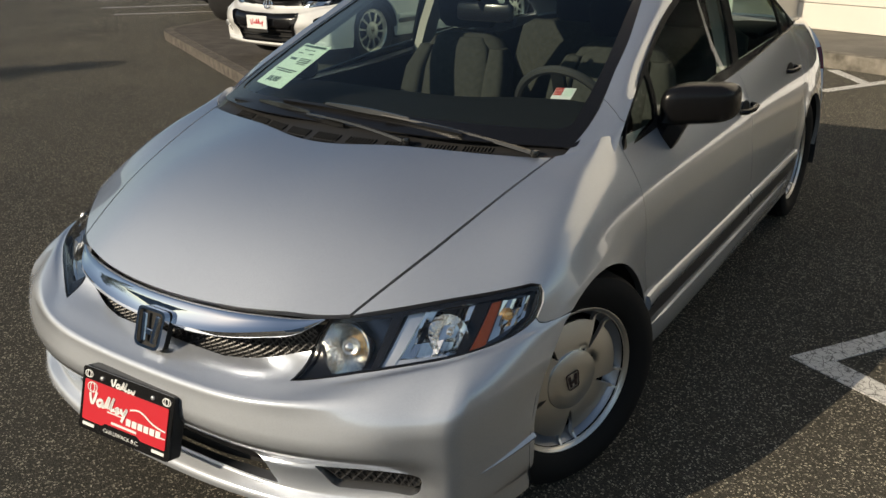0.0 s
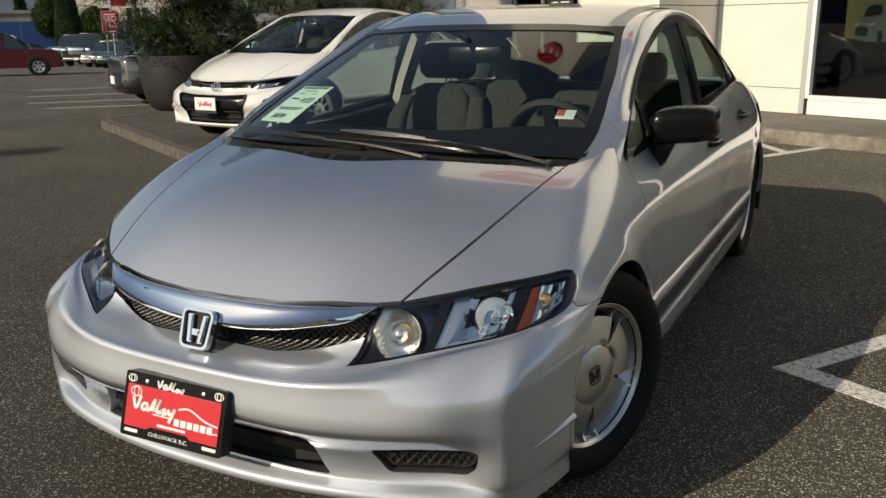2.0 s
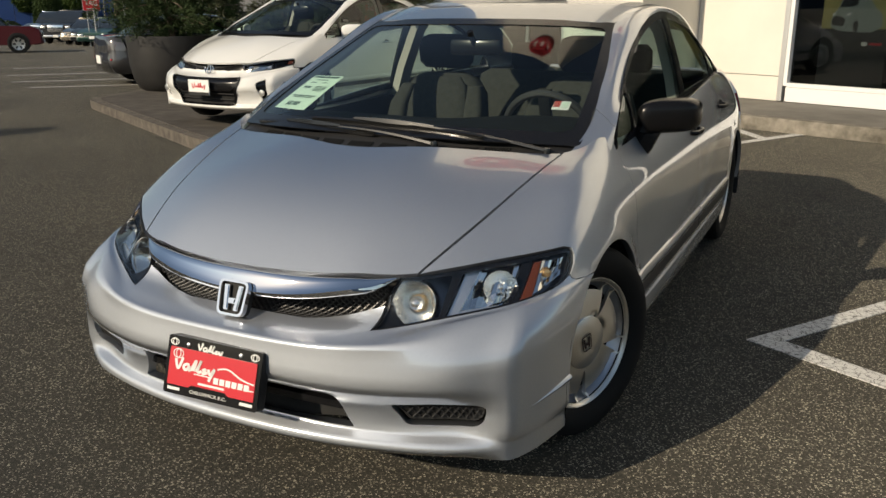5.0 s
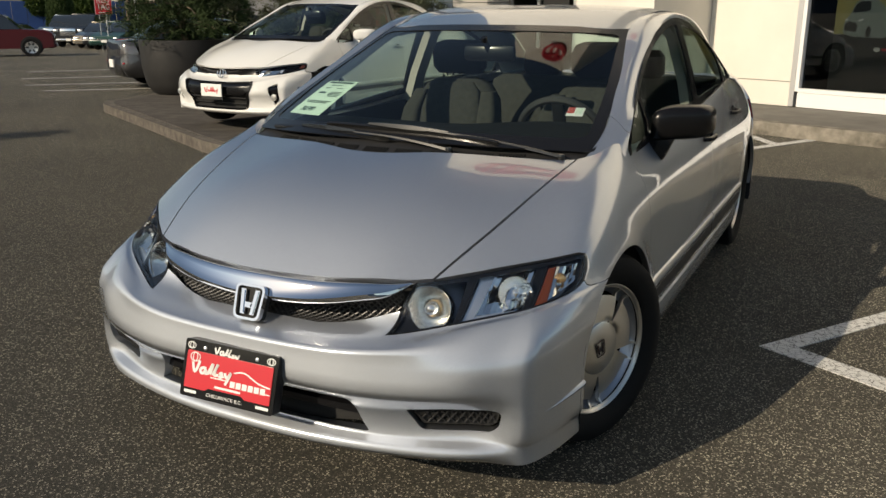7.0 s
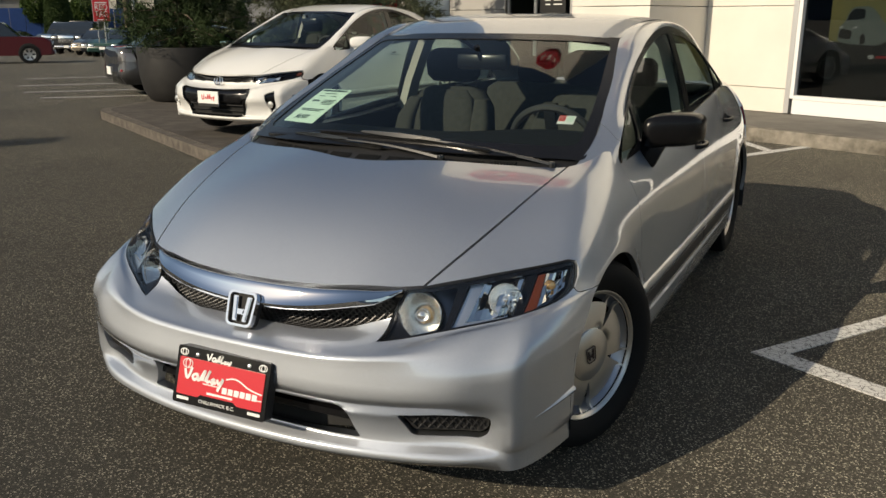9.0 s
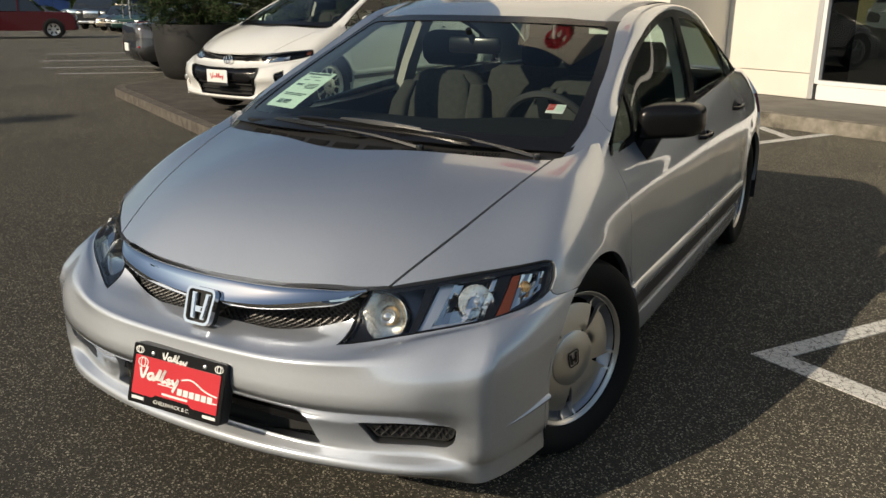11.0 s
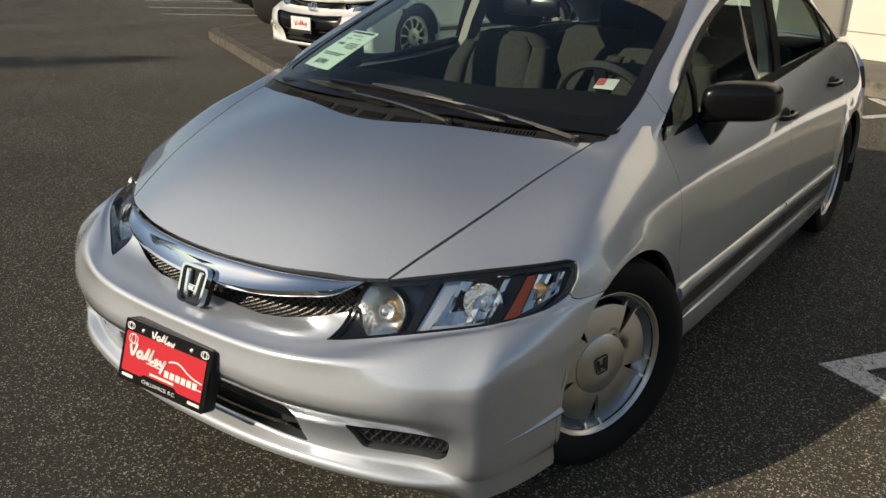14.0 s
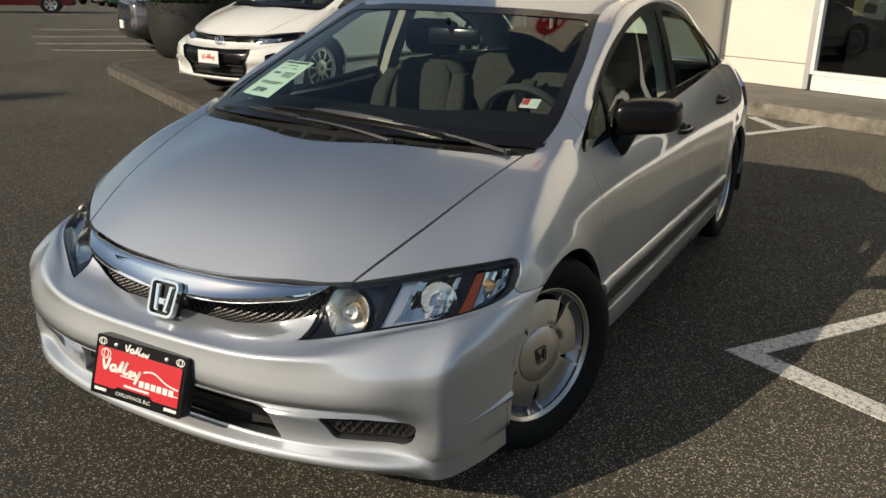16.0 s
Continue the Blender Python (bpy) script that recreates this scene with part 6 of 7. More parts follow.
bumper = skinned("front_bumper", FRONT, BUMPER2, WHITE, white_car, holes=[MOUTH, FOG2, flipped(FOG2)], step=0.05, lip=0.03, edge=0.025, label="white front bumper round a black mouth")
skinned("grille_back", FRONT, inset(MOUTH, -0.004), DARK, bumper, step=0.05, lip=0.0, off=-0.03, edge=0.03)
for v in (0.09, 0.125, 0.16, 0.195):
    w = 0.375 + (v - 0.06) * 0.45
    pts = [(u, v) for u in np.linspace(-w, w, 20)]
    p = FRONT.at(pts) - FRONT.normals(pts) * 0.015
    part("grille_slat", sweep([tuple(q) for q in p], [(-0.010, -0.006), (0.012, -0.004), (0.012, 0.004), (-0.010, 0.006)]), BLACK_PLASTIC, bumper)
skinned("mouth_panel", FRONT, [(u, max(v, 0.225)) for u, v in inset(MOUTH, 0.004)], GLOSS_BLACK, bumper, step=0.05, lip=0.01, off=-0.006, edge=0.03)
skinned("mouth_rim", FRONT, MOUTH, GLOSS_BLACK, bumper, holes=[inset(MOUTH, 0.022)], step=0.05, lip=0.02, off=0.006, edge=0.03)
for q, flip in ((FOG2, False), (FOG2, True)):
    f = skinned("fog_recess", FRONT, inset(q, -0.004), GLOSS_BLACK, bumper, step=0.05, lip=0.0, off=-0.02, edge=0.03, flip=flip)
    c = FRONT.at([(0.705, 0.22)])[0] * (-1 if flip else 1, 1, 1)
    part("fog_lamp", lathe([(0.0, 0.02), (0.03, 0.014), (0.034, 0.0)], 20, "y", m=Matrix.Translation(c) @ Matrix.Rotation(math.pi, 4, "Z")), REFLECT, f)
top_grille = both([(0.0, 0.490), (0.2, 0.500), (0.43, 0.520), (0.44, 0.566), (0.2, 0.560), (0.0, 0.556)])
skinned("upper_grille", FRONT, top_grille, GLOSS_BLACK, white_car, step=0.05, lip=0.01, off=0.006, edge=0.03)
c = FRONT.at([(0, 0.535)])[0]
for rx, rz in ((0.062, 0.045), (0.024, 0.042)):
    path = [(rx * math.cos(2 * math.pi * i / 24), c[1] - 0.02 + 0.3 * rz * math.sin(2 * math.pi * i / 24), c[2] + rz * math.sin(2 * math.pi * i / 24)) for i in range(25)]
    part("emblem_ring", sweep(path, circle(0.007, 6), up=(0, 1, 0)), CHROME, white_car)
for flip in (False, True):
    lamp = arc_lamp(FRONT, LAMP2, "headlamp", GLOSS_BLACK, white_car, flip)
    facet_panel("reflector_panel", FRONT, [(0.45, 0.512), (0.70, 0.494), (0.72, 0.530), (0.50, 0.556)], 6, 2, -0.02, 0.012, LAMP_CHROME, lamp, flip, 7)
    skinned("amber_marker", FRONT, [(0.86, 0.535), (0.965, 0.530), (0.975, 0.560), (0.88, 0.568)], AMBER, lamp, step=0.03, lip=0.01, off=-0.012, edge=0.02, flip=flip)
white_plate = part("dealer_plate", box((0.30, 0.012, 0.155), (0, 0.098, 0.42), 0.003), WHITE_INK, white_car, smooth=False)
for st in ([(-0.09, 0.03), (-0.075, -0.02), (-0.05, 0.035)], [(-0.045, -0.01), (-0.03, 0.008), (-0.022, -0.012)], [(-0.012, -0.012), (0.008, 0.034), (0.004, -0.012)], [(0.018, -0.012), (0.036, 0.036), (0.032, -0.010)], [(0.046, 0.0), (0.056, 0.01), (0.05, -0.012), (0.066, -0.006)], [(0.074, 0.012), (0.082, -0.006), (0.096, 0.016), (0.082, -0.032)]):
    pts = [tuple(q) for q in curve([(a, 0.0905, 0.43 + c) for a, c in st], 10)]
    part("script_stroke", sweep(pts, [(-0.005, -0.0006), (0.005, -0.0006), (0.005, 0.0006), (-0.005, 0.0006)], up=(0, 1, 0)), RED, white_plate)
part("frame_bar", box((0.30, 0.003, 0.03), (0, 0.0905, 0.357)), BLACK_INK, white_plate, smooth=False)
white_car.matrix_world = pose(-4.90, 5.32, 0.10, 0, 0, -4) @ Matrix.Diagonal((1.02, 1.03, 1.04, 1))

# ---- the dark grey car beyond the planter ----
grey_car = empty("sedan")
tagged(grey_car, "dark grey sedan parked tail out beyond the planter", "car")
shell(grey_car, GREY_PAINT, GREY_PAINT)
skinned("front_bumper", FRONT, BUMPER, GREY_PAINT, grey_car, step=0.06, lip=0.03, edge=0.04)
for y, s in ((0.94, 1), (0.94, -1), (3.64, 1), (3.64, -1)):
    wheel_thing(grey_car, (0.742 * s, y, 0.317), s, "spokes")
part("number_plate", box((0.31, 0.02, 0.16), (0, 4.50, 0.50), 0.003), WHITE_INK, grey_car, smooth=False)
for x in (-0.60, 0.60):
    part("reflector", box((0.16, 0.03, 0.03), (x, 4.42, 0.52), 0.005), RED, grey_car, smooth=False)
TAIL_CLEAR = material("clear_tail_lens", (0.16, 0.15, 0.15), 0.14, 0.5, Coat_Weight=1.0)
for ob in grey_car.children:
    if ob.name.startswith("tail_lamp"):
        ob.data.materials[0] = TAIL_CLEAR
        tagged(ob, "clear smoked tail lamp")
        q = sum((Vector(c) for c in ob.bound_box), Vector()) / 8
        part("tail_bulb", lathe([(0.0, 0.05), (0.03, 0.045), (0.045, 0.0)], 20, "y", m=Matrix.Translation(q)), TAIL_RED, ob)
bench(grey_car)
grey_car.matrix_world = pose(-10.45, 14.85, lot_z(-11, 12), 0, 0, 152)

# ---- vehicles across the car park ----
FAR_GLASS = material("dark_window", (0.02, 0.025, 0.03), 0.06, 0.0, Coat_Weight=1.0)


def far_vehicle(name, label, paint, at, rz, length, width, body, cab, wheel_r, wheel_y, grille=None):
    """A parked vehicle from its side outlines: body and cab (along, up), nose at 0."""
    v = empty(name)
    tagged(v, label, "car", "parked cars across the lot")

    def hull(poly, half, mat, nm, bevel, taper=0.0, parent=v):
        b = bmesh.new()
        zs = [z for _, z in poly]
        lo, hi = min(zs), max(zs)
        sides = []
        for s in (1, -1):
            sides.append([b.verts.new((s * (half - taper * (z - lo) / (hi - lo)), y, z)) for y, z in poly])
        b.faces.new(sides[0])
        b.faces.new(sides[1][::-1])
        for i in range(len(poly)):
            j = (i + 1) % len(poly)
            b.faces.new((sides[0][j], sides[0][i], sides[1][i], sides[1][j]))
        bmesh.ops.bevel(b, geom=list(b.edges), offset=bevel, segments=3, affect="EDGES", clamp_overlap=True)
        return part(nm, b, mat, parent, sharp=50)

    hull(body, width / 2, paint, "body", 0.06, 0.05)
    hull(cab, width / 2 - 0.07, FAR_GLASS, "window_band", 0.04, 0.16)
    ys, zs = [q[0] for q in cab], [q[1] for q in cab]
    top = max(zs)
    t0, t1 = min(y for y, z in cab if z > top - 0.05), max(y for y, z in cab if z > top - 0.05)
    part("roof", box((width - 0.42, t1 - t0 + 0.08, 0.06), (0, (t0 + t1) / 2, top + 0.005), 0.025), paint, v)
    for s in (1, -1):
        for a in np.linspace(t0 + 0.05, t1 - 0.05, 3):
            part("pillar", sweep([(s * (width / 2 - 0.06), a, min(zs)), (s * (width / 2 - 0.215), a, top)], [(-0.03, -0.012), (0.03, -0.012), (0.03, 0.012), (-0.03, 0.012)], up=(1, 0, 0)), paint, v)
        for y in wheel_y:
            w = part("tyre", lathe([(wheel_r * 0.62, s * 0.10), (wheel_r * 0.95, s * 0.11), (wheel_r, s * 0.08), (wheel_r, -s * 0.07), (wheel_r * 0.62, -s * 0.1)], 28), RUBBER, v)
            w.matrix_local = pose(s * (width / 2 - 0.09), y, wheel_r)
            part("wheel_arch", lathe([(0.0, s * 0.093), (wheel_r * 1.10, s * 0.093), (wheel_r * 1.12, s * 0.06)], 28, m=Matrix.Translation((0, 0, 0.03))), DARK, w)
            part("rim", lathe([(0.0, s * 0.10), (wheel_r * 0.2, s * 0.105), (wheel_r * 0.62, s * 0.098), (wheel_r * 0.66, s * 0.105)], 28), ALLOY, w)
            for i in range(6):
                a = i * math.pi / 3
                part("rim_slot", box((0.012, wheel_r * 0.30, wheel_r * 0.18), (s * 0.098, wheel_r * 0.42 * math.cos(a), wheel_r * 0.42 * math.sin(a)), 0.0, Matrix.Rotation(a, 4, "X")), BLACK_INK, w)
        part("headlamp", box((0.30, 0.10, 0.14), (s * (width / 2 - 0.26), 0.05, body[1][1] - 0.12), 0.03), REFLECT, v)
    part("grille", box((width * 0.48, 0.08, grille or 0.16), (0, 0.02, body[1][1] - 0.20), 0.02), CHROME if grille else GLOSS_BLACK, v)
    part("bumper_bar", box((width * 0.9, 0.12, 0.16), (0, 0.02, 0.45), 0.04), CHROME if grille else paint, v)
    part("number_plate", box((0.3, 0.03, 0.14), (0, -0.05, 0.47)), WHITE_INK, v)
    v.matrix_world = pose(at[0], at[1], lot_z(*at), 0, 0, rz)
    return v


MAROON = material("maroon_paint", (0.075, 0.002, 0.005), 0.4, 0.0, Coat_Weight=0.25, Specular_IOR_Level=0.3)
BLACK_PAINT = material("black_paint", (0.008, 0.008, 0.010), 0.3, 0.0, Coat_Weight=0.3)
BLUE_GREY = flake_paint("blue_grey_paint", (0.045, 0.058, 0.08), (0.075, 0.095, 0.125), 0.66)
TAN = flake_paint("tan_paint", (0.24, 0.20, 0.16), (0.32, 0.28, 0.22), 0.66)
TEAL = material("green_paint", (0.008, 0.05, 0.04), 0.3, 0.0, Coat_Weight=0.3)
SUV_BODY = [(0.0, 0.35), (0.03, 0.95), (0.35, 1.08), (1.25, 1.14), (4.7, 1.14), (4.8, 0.9), (4.78, 0.38), (4.3, 0.34), (0.5, 0.34)]
SUV_CAB = [(1.25, 1.10), (1.85, 1.70), (2.2, 1.78), (4.3, 1.76), (4.7, 1.12)]
CAR_BODY = [(0.0, 0.28), (0.04, 0.70), (0.5, 0.82), (1.2, 0.92), (3.9, 0.96), (4.45, 0.90), (4.5, 0.32), (4.0, 0.26), (0.5, 0.26)]
CAR_CAB = [(1.15, 0.90), (1.95, 1.38), (2.3, 1.43), (3.1, 1.41), (3.95, 0.95)]
UTE_BODY = [(0.0, 0.45), (0.03, 1.10), (0.5, 1.20), (1.5, 1.24), (5.6, 1.22), (5.65, 0.6), (5.2, 0.5), (0.5, 0.45)]
UTE_CAB = [(1.5, 1.20), (2.1, 1.86), (2.4, 1.92), (3.9, 1.90), (4.15, 1.22)]
far_vehicle("suv", "dark red sport utility vehicle across the lot", MAROON, (-31.2, 24.35), 140, 4.8, 1.92, SUV_BODY, SUV_CAB, 0.39, (0.95, 3.75))
far_vehicle("pickup", "blue-grey pickup truck with a chrome grille", BLUE_GREY, (-47.2, 36.7), 25, 5.7, 2.0, UTE_BODY, UTE_CAB, 0.40, (1.0, 4.6), 0.42)
far_vehicle("pickup", "black pickup truck with a chrome grille", BLACK_PAINT, (-42.0, 33.8), 25, 5.7, 2.0, UTE_BODY, UTE_CAB, 0.40, (1.0, 4.6), 0.42)
far_vehicle("sedan", "tan sedan in a far parked row", TAN, (-38.75, 32.4), 25, 4.5, 1.78, CAR_BODY, CAR_CAB, 0.32, (0.95, 3.6))
far_vehicle("sedan", "dark sedan in a far parked row", BLACK_PAINT, (-36.9, 31.5), 25, 4.5, 1.78, CAR_BODY, CAR_CAB, 0.32, (0.95, 3.6))
far_vehicle("sedan", "green sedan in a far parked row", TEAL, (-35.2, 30.5), 25, 4.5, 1.78, CAR_BODY, CAR_CAB, 0.32, (0.95, 3.6))
far_vehicle("sedan", "silver-blue sedan before the blue fence", BLUE_GREY, (-55.3, 42.9), 115, 4.5, 1.78, CAR_BODY, CAR_CAB, 0.32, (0.95, 3.6))
far_vehicle("sedan", "maroon sedan before the blue fence", MAROON, (-58.5, 43.6), 115, 4.5, 1.78, CAR_BODY, CAR_CAB, 0.32, (0.95, 3.6))


# ---- planting, fence and distance ----
BARK = material("bark", (0.10, 0.075, 0.055), 0.95)
varied(BARK, 14.0, (0.05, 0.038, 0.028), (0.16, 0.12, 0.09), 6.0)
PINE = material("pine_needles", (0.035, 0.06, 0.025), 0.7)
SPRUCE = material("spruce_needles", (0.075, 0.095, 0.06), 0.75)
LEAF = material("broad_leaves", (0.06, 0.11, 0.03), 0.65)
CYPRESS = material("cypress_leaves", (0.05, 0.085, 0.03), 0.75)
for _m, _a, _b in ((PINE, (0.018, 0.034, 0.014), (0.055, 0.085, 0.03)), (SPRUCE, (0.05, 0.065, 0.04), (0.12, 0.13, 0.075)), (LEAF, (0.03, 0.06, 0.015), (0.10, 0.15, 0.04)), (CYPRESS, (0.03, 0.055, 0.02), (0.08, 0.12, 0.04))):
    varied(_m, 1.8, _a, _b, 6.0)
    _m.node_tree.nodes["Principled BSDF"].inputs["Specular IOR Level"].default_value = 0.2


def needles(name, centers, ways, count, size, width, mat, parent, seed, spread=0.9):
    """Many thin blades set round twig ends."""
    rng = np.random.default_rng(seed)
    c = np.repeat(np.asarray(centers, float), count, 0)
    d = np.repeat(np.asarray(ways, float), count, 0) + rng.normal(0, spread, (len(c), 3))
    d /= np.linalg.norm(d, axis=1)[:, None]
    side = np.cross(d, rng.normal(0, 1, d.shape))
    side /= np.maximum(np.linalg.norm(side, axis=1), 1e-6)[:, None]
    k = size * rng.uniform(0.6, 1.25, len(c))[:, None]
    c = c + rng.normal(0, size * 0.35, c.shape)
    a, b, t = c - side * width, c + side * width, c + d * k
    v = np.stack([a, b, t], 1).reshape(-1, 3)
    me = bpy.data.meshes.new(name)
    n = len(c)
    me.vertices.add(3 * n)
    me.vertices.foreach_set("co", v.ravel())
    me.loops.add(3 * n)
    me.loops.foreach_set("vertex_index", np.arange(3 * n, dtype=np.int32))
    me.polygons.add(n)
    me.polygons.foreach_set("loop_start", np.arange(0, 3 * n, 3, dtype=np.int32))
    me.update(calc_edges=True)
    me.materials.append(mat)
    ob = new(name, me)
    ob.parent = parent
    return ob


def limbs(parent, rng, height, reach, n, z0, r0, rise, mat=BARK):
    """A tapered trunk with limbs; returns the ends and ways of its twigs."""
    lean = Vector((rng.normal(0, 0.05), rng.normal(0, 0.05), 1))
    trunk = [tuple(lean * (height * t) + Vector((0.04 * math.sin(5 * t), 0.04 * math.cos(4 * t) - 0.04, 0))) for t in np.linspace(0, 1, 9)]
    b = sweep(trunk, circle(r0, 9), up=(0, 1, 0.1), scale=[1 - 0.85 * i / 8 for i in range(9)])
    ends, ways = [], []
    for i in range(n):
        t = z0 + (1 - z0) * (i + rng.uniform(0, 1)) / n
        a = rng.uniform(0, 2 * math.pi)
        base = lean * (height * t)
        r = reach(t) * rng.uniform(0.65, 1.12)
        d = Vector((math.cos(a), math.sin(a), rise * rng.uniform(0.3, 1.3)))
        pts = [base + d * r * q + Vector((0, 0, -0.25 * r * q * q)) for q in (0, 0.35, 0.7, 1.0)]
        sweep([tuple(q) for q in pts], circle(r0 * 0.32, 5), b, up=(0.1, 0.2, 1), scale=[1, 0.7, 0.45, 0.2])
        m = max(4, int(r / 0.10))
        for q in np.linspace(0.25, 1.0, m):
            p = base + d * r * q + Vector((0, 0, -0.25 * r * q * q))
            for _ in range(3):
                o = Vector(rng.normal(0, 0.10 + 0.12 * r * 0.5, 3))
                o.z *= 0.5
                ends.append(tuple(p + o))
                ways.append(tuple(d * 0.7 + o.normalized() * 0.5 + Vector((0, 0, 0.25))))
    part("trunk", b, mat, parent)
    return ends, ways


def conifer(label, at, z, height, reach, n, mat, seed, size=0.13, count=16, z0=0.12, rise=0.25, r0=0.06, width=0.006):
    tree = empty("pine_tree")
    tagged(tree, label, "tree")
    rng = np.random.default_rng(seed)
    ends, ways = limbs(tree, rng, height, reach, n, z0, r0, rise)
    needles("crown", ends, ways, count, size, width, mat, tree, seed)
    tree.matrix_world = pose(at[0], at[1], z)
    return tree


# the tall round planter on the island, with a pine in it
POT = material("planter_shell", (0.026, 0.025, 0.024), 0.6)
varied(POT, 4.0, (0.012, 0.0115, 0.0115), (0.021, 0.020, 0.0195), 6.0)
SOIL = material("soil", (0.05, 0.035, 0.025), 1.0)
px, py = -9.05, 9.38
pz = lot_z(px, py) + 0.12
planter = empty("planter")
tagged(planter, "tall round dark grey planter on the island", "planter")
part("shell", lathe([(0.0, 0.0), (0.52, 0.0), (0.60, 0.05), (0.68, 0.20), (0.73, 0.45), (0.75, 0.86), (0.745, 0.90), (0.69, 0.90), (0.68, 0.80), (0.0, 0.80)], 56, "z"), POT, planter)
part("soil", lathe([(0.0, 0.84), (0.4, 0.83), (0.682, 0.81)], 32, "z"), SOIL, planter)
planter.matrix_world = pose(px, py, pz)
conifer("dark green pine growing out of a round planter", (px, py), pz + 0.82, 3.0, lambda t: 0.72 + 0.5 * math.sin(3.1 * t), 74, PINE, 5, 0.13, 22, 0.04, 0.16, width=0.007)
conifer("grey-green spruce shrub behind the white car", (-7.1, 10.1), lot_z(-7.1, 10) + 0.12, 3.2, lambda t: 1.2 - 0.55 * t, 84, SPRUCE, 8, 0.09, 24, 0.02, 0.3, 0.05)
conifer("grey-green spruce shrub beside the shop wall", (-5.9, 11.2), lot_z(-6, 11) + 0.12, 3.2, lambda t: 1.15 - 0.5 * t, 76, SPRUCE, 11, 0.09, 22, 0.02, 0.3, 0.05)
conifer("dark green pine at the back of the island", (-8.3, 12.4), lot_z(-8, 12) + 0.12, 4.2, lambda t: 1.5 - 0.8 * t, 80, PINE, 21, 0.13, 24, 0.03, 0.15, width=0.007)
conifer("tall slim fir beside the lot, shading the asphalt", (-12.1, -5.0), 0.0, 6.0, lambda t: min(1.9, 0.08 + 3.8 * (1 - t)), 60, PINE, 41, 0.14, 16, 0.15, 0.1, 0.09, 0.008)


def leafy(name, label, at, z, shape, n, size, mat, seed, trunk=1.2, category="tree", rough=(0.75, 1.12)):
    """A crown of many leaves held in an uneven outline; shape gives the half width at a height from 0 to 1."""
    t = empty(name)
    tagged(t, label, category)
    rng = np.random.default_rng(seed)
    half, tall = shape[1], shape[2]
    pts, ways = [], []
    lumps = [(rng.uniform(0, 2 * math.pi), rng.uniform(0.1, 0.95), rng.uniform(*rough)) for _ in range(30)]
    while len(pts) < n:
        h, a = rng.uniform(0, 1), rng.uniform(0, 2 * math.pi)
        near = max(lumps, key=lambda q: -abs((a - q[0] + math.pi) % (2 * math.pi) - math.pi) - 3 * abs(h - q[1]))
        r = shape[0](h) * half * near[2] * rng.uniform(0.45, 1.0) ** 0.4
        pts.append((r * math.cos(a), r * math.sin(a), trunk + h * tall))
        ways.append((math.cos(a), math.sin(a), 0.4))
    b = sweep([(0, 0, 0), (0.03, 0, trunk), (0, 0.02, trunk + tall * 0.6)], circle(half * 0.09, 8), up=(0, 1, 0.1), scale=[1.2, 0.9, 0.3])
    for i in range(9):
        a = i * 2.4
        sweep([(0, 0, trunk * 0.9 + tall * 0.05 * i), (0.5 * half * math.cos(a), 0.5 * half * math.sin(a), trunk + tall * (0.15 + 0.06 * i))], circle(half * 0.03, 5), b, up=(0.1, 0.3, 1), scale=[1, 0.4])
    part("trunk", b, BARK, t)
    needles("crown", pts, ways, 8, size, size * 0.28, mat, t, seed)
    t.matrix_world = pose(at[0], at[1], z)
    return t


def bulb(h):
    return math.sqrt(max(0.02, 1 - (2 * h - 0.9) ** 2))


def flame(h):
    return min(1.0, 0.75 + h * 1.2) * (1 - max(0.0, h - 0.25) / 0.75) ** 0.6 + 0.03


leafy("cypress_tree", "dense columnar dark green cypress before the blue fence", (-56.6, 45.2), -1.1, (flame, 1.12, 6.4), 9000, 0.11, CYPRESS, 3, 0.1, rough=(0.95, 1.04))
leafy("tree", "round leafy green tree behind the blue fence", (-61.8, 47.5), -1.1, (bulb, 1.3, 3.2), 2600, 0.17, LEAF, 4, 2.2, rough=(0.85, 1.1))
leafy("tree", "leafy green tree behind the blue fence", (-58.0, 49.0), -1.1, (bulb, 1.2, 2.6), 1800, 0.17, LEAF, 6, 1.8, rough=(0.85, 1.1))
leafy("tree", "dark leafy tree beside the power poles", (-41.6, 39.4), -0.9, (bulb, 1.0, 2.6), 1800, 0.15, CYPRESS, 7, 0.5, rough=(0.8, 1.1))
leafy("tree", "dark leafy tree beyond the parked cars", (-35.0, 38.0), -0.8, (bulb, 2.6, 4.2), 2600, 0.18, CYPRESS, 9, 0.4)
for x, y, h, s in ((-118, 86, 7.5, 31), (-112, 90, 5.5, 32), (-124, 82, 6.0, 33)):
    leafy("fir_tree", "distant dark fir against the sky", (x, y), -1.5, (lambda q: 1 - q * 0.95, 1.9, h), 420, 0.5, PINE, s, 0.8)

BLUE = material("blue_fence", (0.015, 0.06, 0.22), 0.6)
varied(BLUE, 0.6, (0.012, 0.05, 0.19), (0.02, 0.07, 0.25))
fence = empty("fence_blue")
tagged(fence, "long blue boarded fence at the far edge", "fence", kind="structure")
a, b2 = Vector((-69.5, 37.5)), Vector((-49.0, 62.5))
n = 28
for i in range(n):
    p = a + (b2 - a) * ((i + 0.5) / n)
    w = (b2 - a).length / n
    o = part("panel", box((w - 0.03, 0.06, 3.5), (0, 0, 0), 0.01), BLUE, fence, smooth=False)
    o.matrix_local = pose(p.x, p.y, 0.5, 0, 0, math.degrees(math.atan2(b2.y - a.y, b2.x - a.x)))

PALE_WALL = material("pale_wall", (0.62, 0.58, 0.50), 0.8)
varied(PALE_WALL, 0.5, (0.55, 0.51, 0.44), (0.66, 0.62, 0.54), 6.0)
SLATE = material("grey_roof", (0.16, 0.165, 0.17), 0.8)
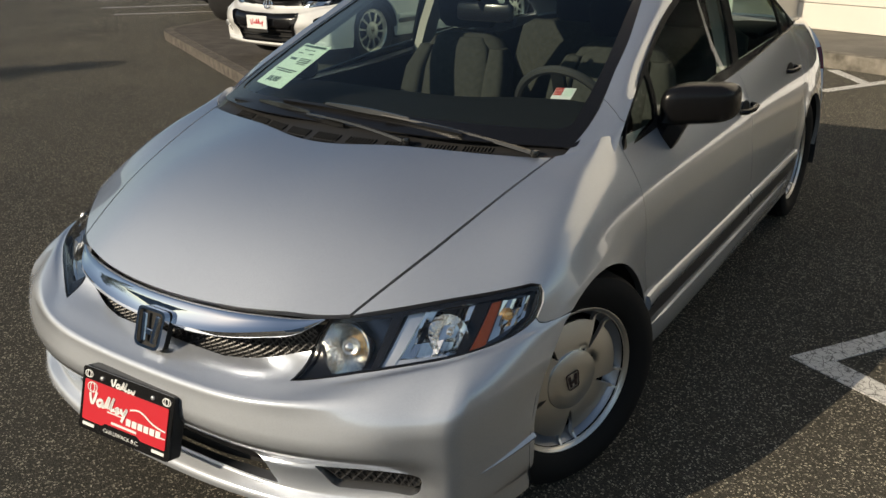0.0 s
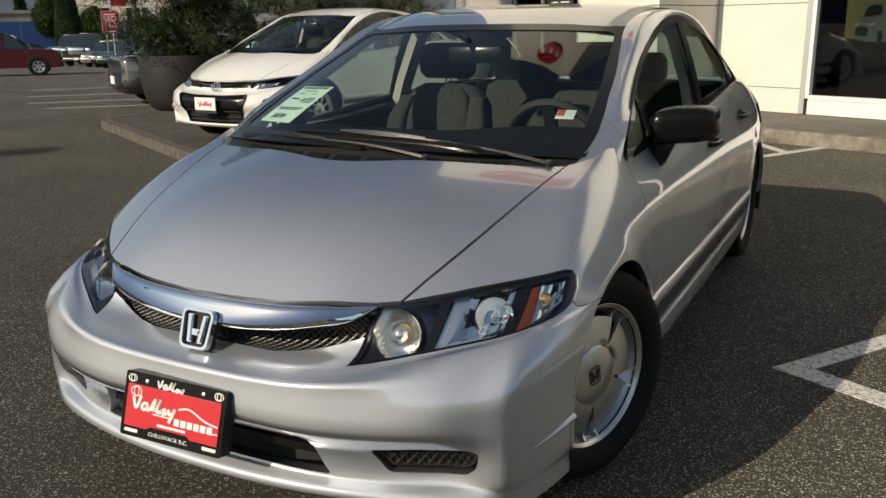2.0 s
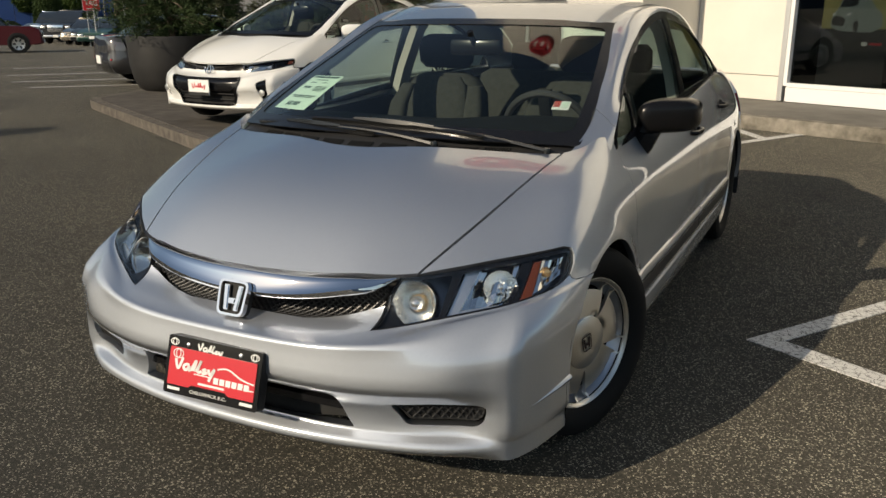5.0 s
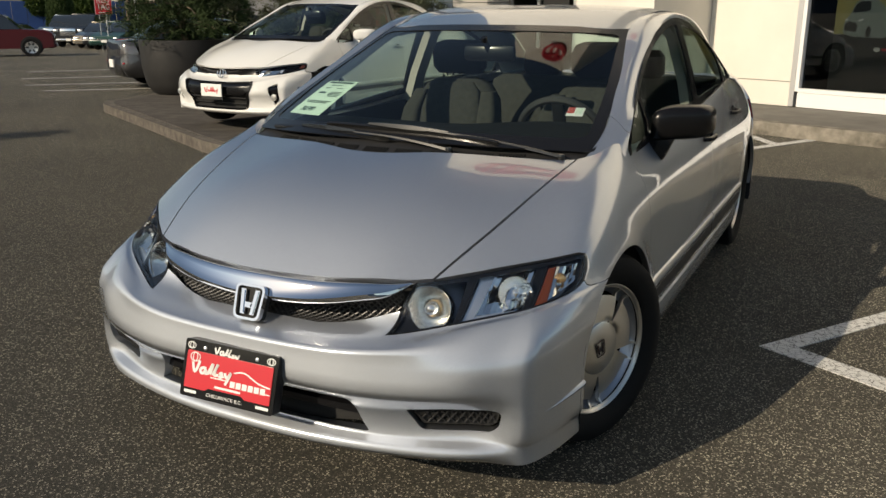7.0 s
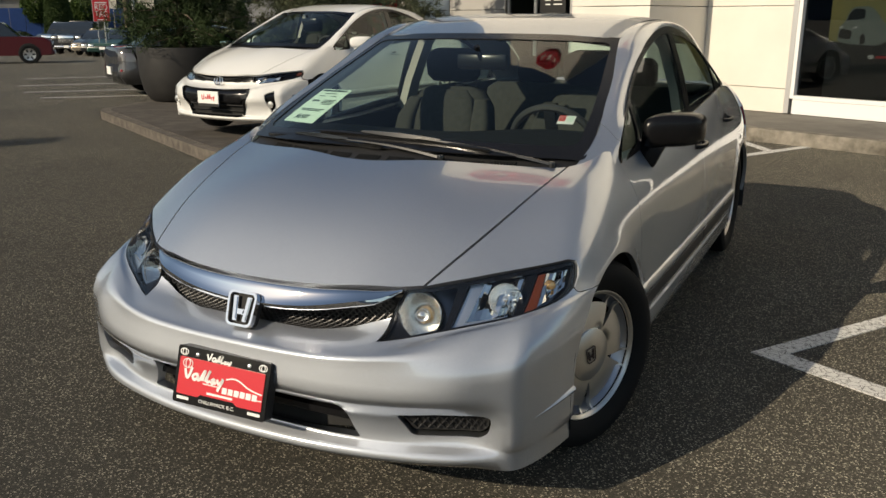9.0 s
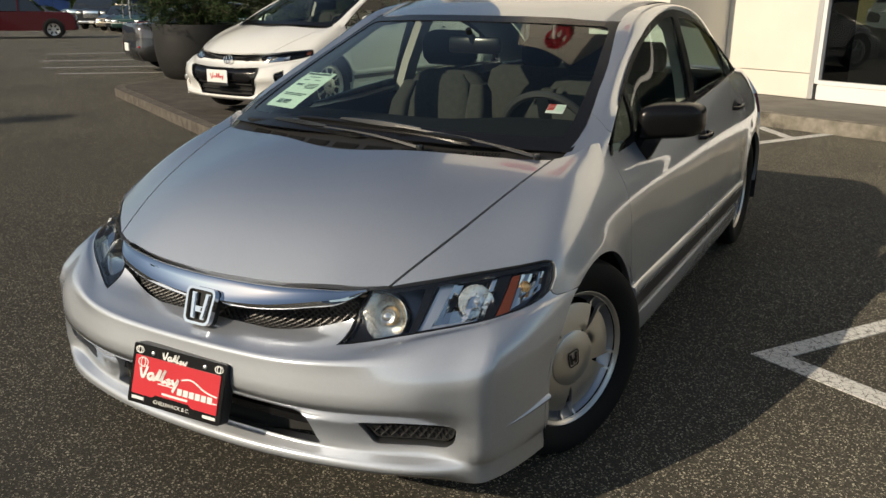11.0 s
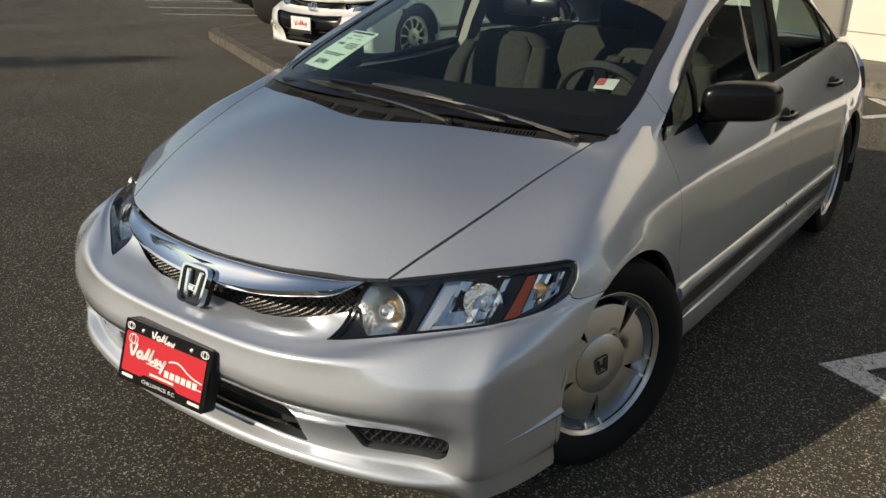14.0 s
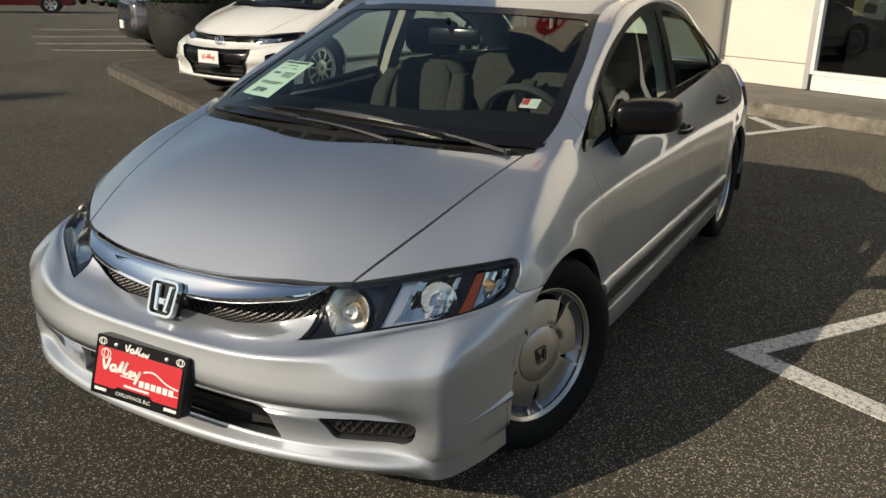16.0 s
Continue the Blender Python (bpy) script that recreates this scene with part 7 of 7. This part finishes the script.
varied(SLATE, 0.4, (0.13, 0.135, 0.14), (0.20, 0.205, 0.21), 6.0)


def block(label, at, rz, size, wall, rows, cols):
    """A plain building with a parapet and rows of windows."""
    h = empty("building")
    tagged(h, label, "building")
    part("wall", box(size, (0, 0, size[2] / 2), 0.05), wall, h, smooth=False)
    part("roof", box((size[0] + 0.4, size[1] + 0.4, 0.4), (0, 0, size[2] + 0.1), 0.05), SLATE, h, smooth=False)
    for r in range(rows):
        for c in range(cols):
            x = -size[0] / 2 + size[0] * (c + 0.5) / cols
            z = size[2] * (r + 0.55) / rows
            part("window", box((size[0] / cols * 0.55, 0.12, size[2] / rows * 0.5), (x, -size[1] / 2, z), 0.02), FAR_GLASS, h, smooth=False)
    h.matrix_world = pose(at[0], at[1], -1.5, 0, 0, rz)
    return h


block("pale rendered two-storey building beyond the fence", (-78, 70), 40, (16, 8, 9.0), PALE_WALL, 3, 4)
block("low grey building with a flat roof beyond the fence", (-92, 62), 50, (34, 10, 5.0), SLATE, 1, 8)
block("long grey warehouse behind the trees", (-42, 66), 20, (34, 10, 6.5), SLATE, 2, 10)

# power poles, cables, signs
WOOD = material("pole_wood", (0.16, 0.12, 0.09), 0.9)
varied(WOOD, 6.0, (0.10, 0.075, 0.055), (0.20, 0.155, 0.12), 6.0)
GALV = material("galvanised", (0.45, 0.46, 0.47), 0.45, 0.7)


def post(name, label, at, height, r, mat, category="pole"):
    o = part(name, lathe([(0.0, 0.0), (r * 1.1, 0.0), (r, height * 0.5), (r * 0.75, height), (0.0, height)], 14, "z"), mat)
    o.matrix_world = pose(at[0], at[1], lot_z(*at) - 0.05)
    return tagged(o, label, category)


post("power_pole", "brown wooden power pole beyond the parked cars", (-40.45, 37.2), 11.0, 0.16, WOOD)
post("lamp_pole", "slim grey metal pole beside the power pole", (-40.15, 37.5), 10.0, 0.09, GALV)
for k, (z0, z1) in enumerate(((4.9, 4.6), (4.3, 4.0), (8.6, 8.2))):
    pts = [(-40.45 + (-88 + 40.45) * t, 37.2 + (40.0 - 37.2) * t, z0 + (z1 - z0) * t - 1.2 * 4 * t * (1 - t) * 0.3) for t in np.linspace(0, 1, 14)]
    tagged(part("power_cable", sweep(pts, circle(0.028, 6)), BLACK_INK), "thin black power cable running from the pole", "cable", "power cables")


def sign_board(label, at, rz, w, h, z, lines, mat, poles=True):
    s = empty("sign")
    tagged(s, label, "sign")
    part("board", box((w, 0.05, h), (0, 0, z), 0.01), mat, s, smooth=False)
    part("border", box((w + 0.06, 0.03, h + 0.06), (0, 0.02, z), 0.01), GALV, s, smooth=False)
    for x in (-w * 0.3, w * 0.3):
        part("leg", lathe([(0.0, 0.0), (0.03, 0.0), (0.03, z), (0.0, z)], 10, "z", m=Matrix.Translation((x, 0.05, 0))), GALV, s)
    for text, dz, size, wide in lines:
        text_mesh(text, size, pose(0, -0.03, z + dz, 90, 0, 0), WHITE_INK, s, "lettering", wide)
    s.matrix_world = pose(at[0], at[1], lot_z(*at), 0, 0, rz)
    return s


sg = sign_board("red sign board with white words beside the lot", (-35.4, 30.85), 50, 0.80, 1.10, 2.40, [("RED", 0.16, 0.42, 0.62), ("TAG", -0.18, 0.42, 0.62)], RED)
part("text_bar", box((0.6, 0.02, 0.06), (0, -0.03, 2.80)), WHITE_INK, sg)
part("text_bar", box((0.5, 0.02, 0.05), (0, -0.03, 1.93)), WHITE_INK, sg)
flag = empty("banner")
tagged(flag, "white and red dealer banner on a tall pole", "banner")
part("pole", lathe([(0.0, 0.0), (0.05, 0.0), (0.045, 6.0), (0.0, 6.0)], 12, "z"), GALV, flag)
part("white_cloth", box((0.75, 0.02, 1.6), (0.42, 0, 4.55)), WHITE_INK, flag, smooth=False)
part("red_cloth", box((0.75, 0.022, 0.55), (0.42, 0, 3.48)), RED, flag, smooth=False)
part("oval_mark", lathe([(0.0, 0.012), (0.2, 0.012), (0.2, 0.0)], 24, "y", m=Matrix.Translation((0.42, -0.01, 4.5)) @ Matrix.Rotation(math.pi, 4, "Z") @ Matrix.Diagonal((1.2, 1, 0.8, 1))), RED, flag)
flag.matrix_world = pose(-35.35, 30.95, lot_z(-35, 31), 0, 0, 50)
sign_board("red upright sign board behind the white car", (-6.35, 11.6), 28, 0.45, 1.5, 1.75, [("RED", -0.30, 0.20, 0.34)], RED)

# ridges far off all round the valley
# distance haze is put into the blue-grey colour of the woods
RIDGE = material("far_ridge", (0.14, 0.18, 0.24), 0.95)
varied(RIDGE, 0.02, (0.115, 0.15, 0.20), (0.16, 0.20, 0.26), 8.0)
v, f = [], []
n = 240
for i in range(n):
    a = 2 * math.pi * i / n
    h = 150 * (0.75 + 0.5 * noise.noise((3 * math.cos(a), 3 * math.sin(a), 0.3)) + 0.25 * noise.noise((14 * math.cos(a), 14 * math.sin(a), 2.0)))
    v += [(1200 * math.cos(a), 1200 * math.sin(a), -20), (1250 * math.cos(a), 1250 * math.sin(a), max(12, h))]
    j = (i + 1) % n
    f.append((2 * i, 2 * j, 2 * j + 1, 2 * i + 1))
tagged(mesh_object("backdrop", v, f, RIDGE), "hazy dark wooded ridges round the valley", "hills", kind="structure")
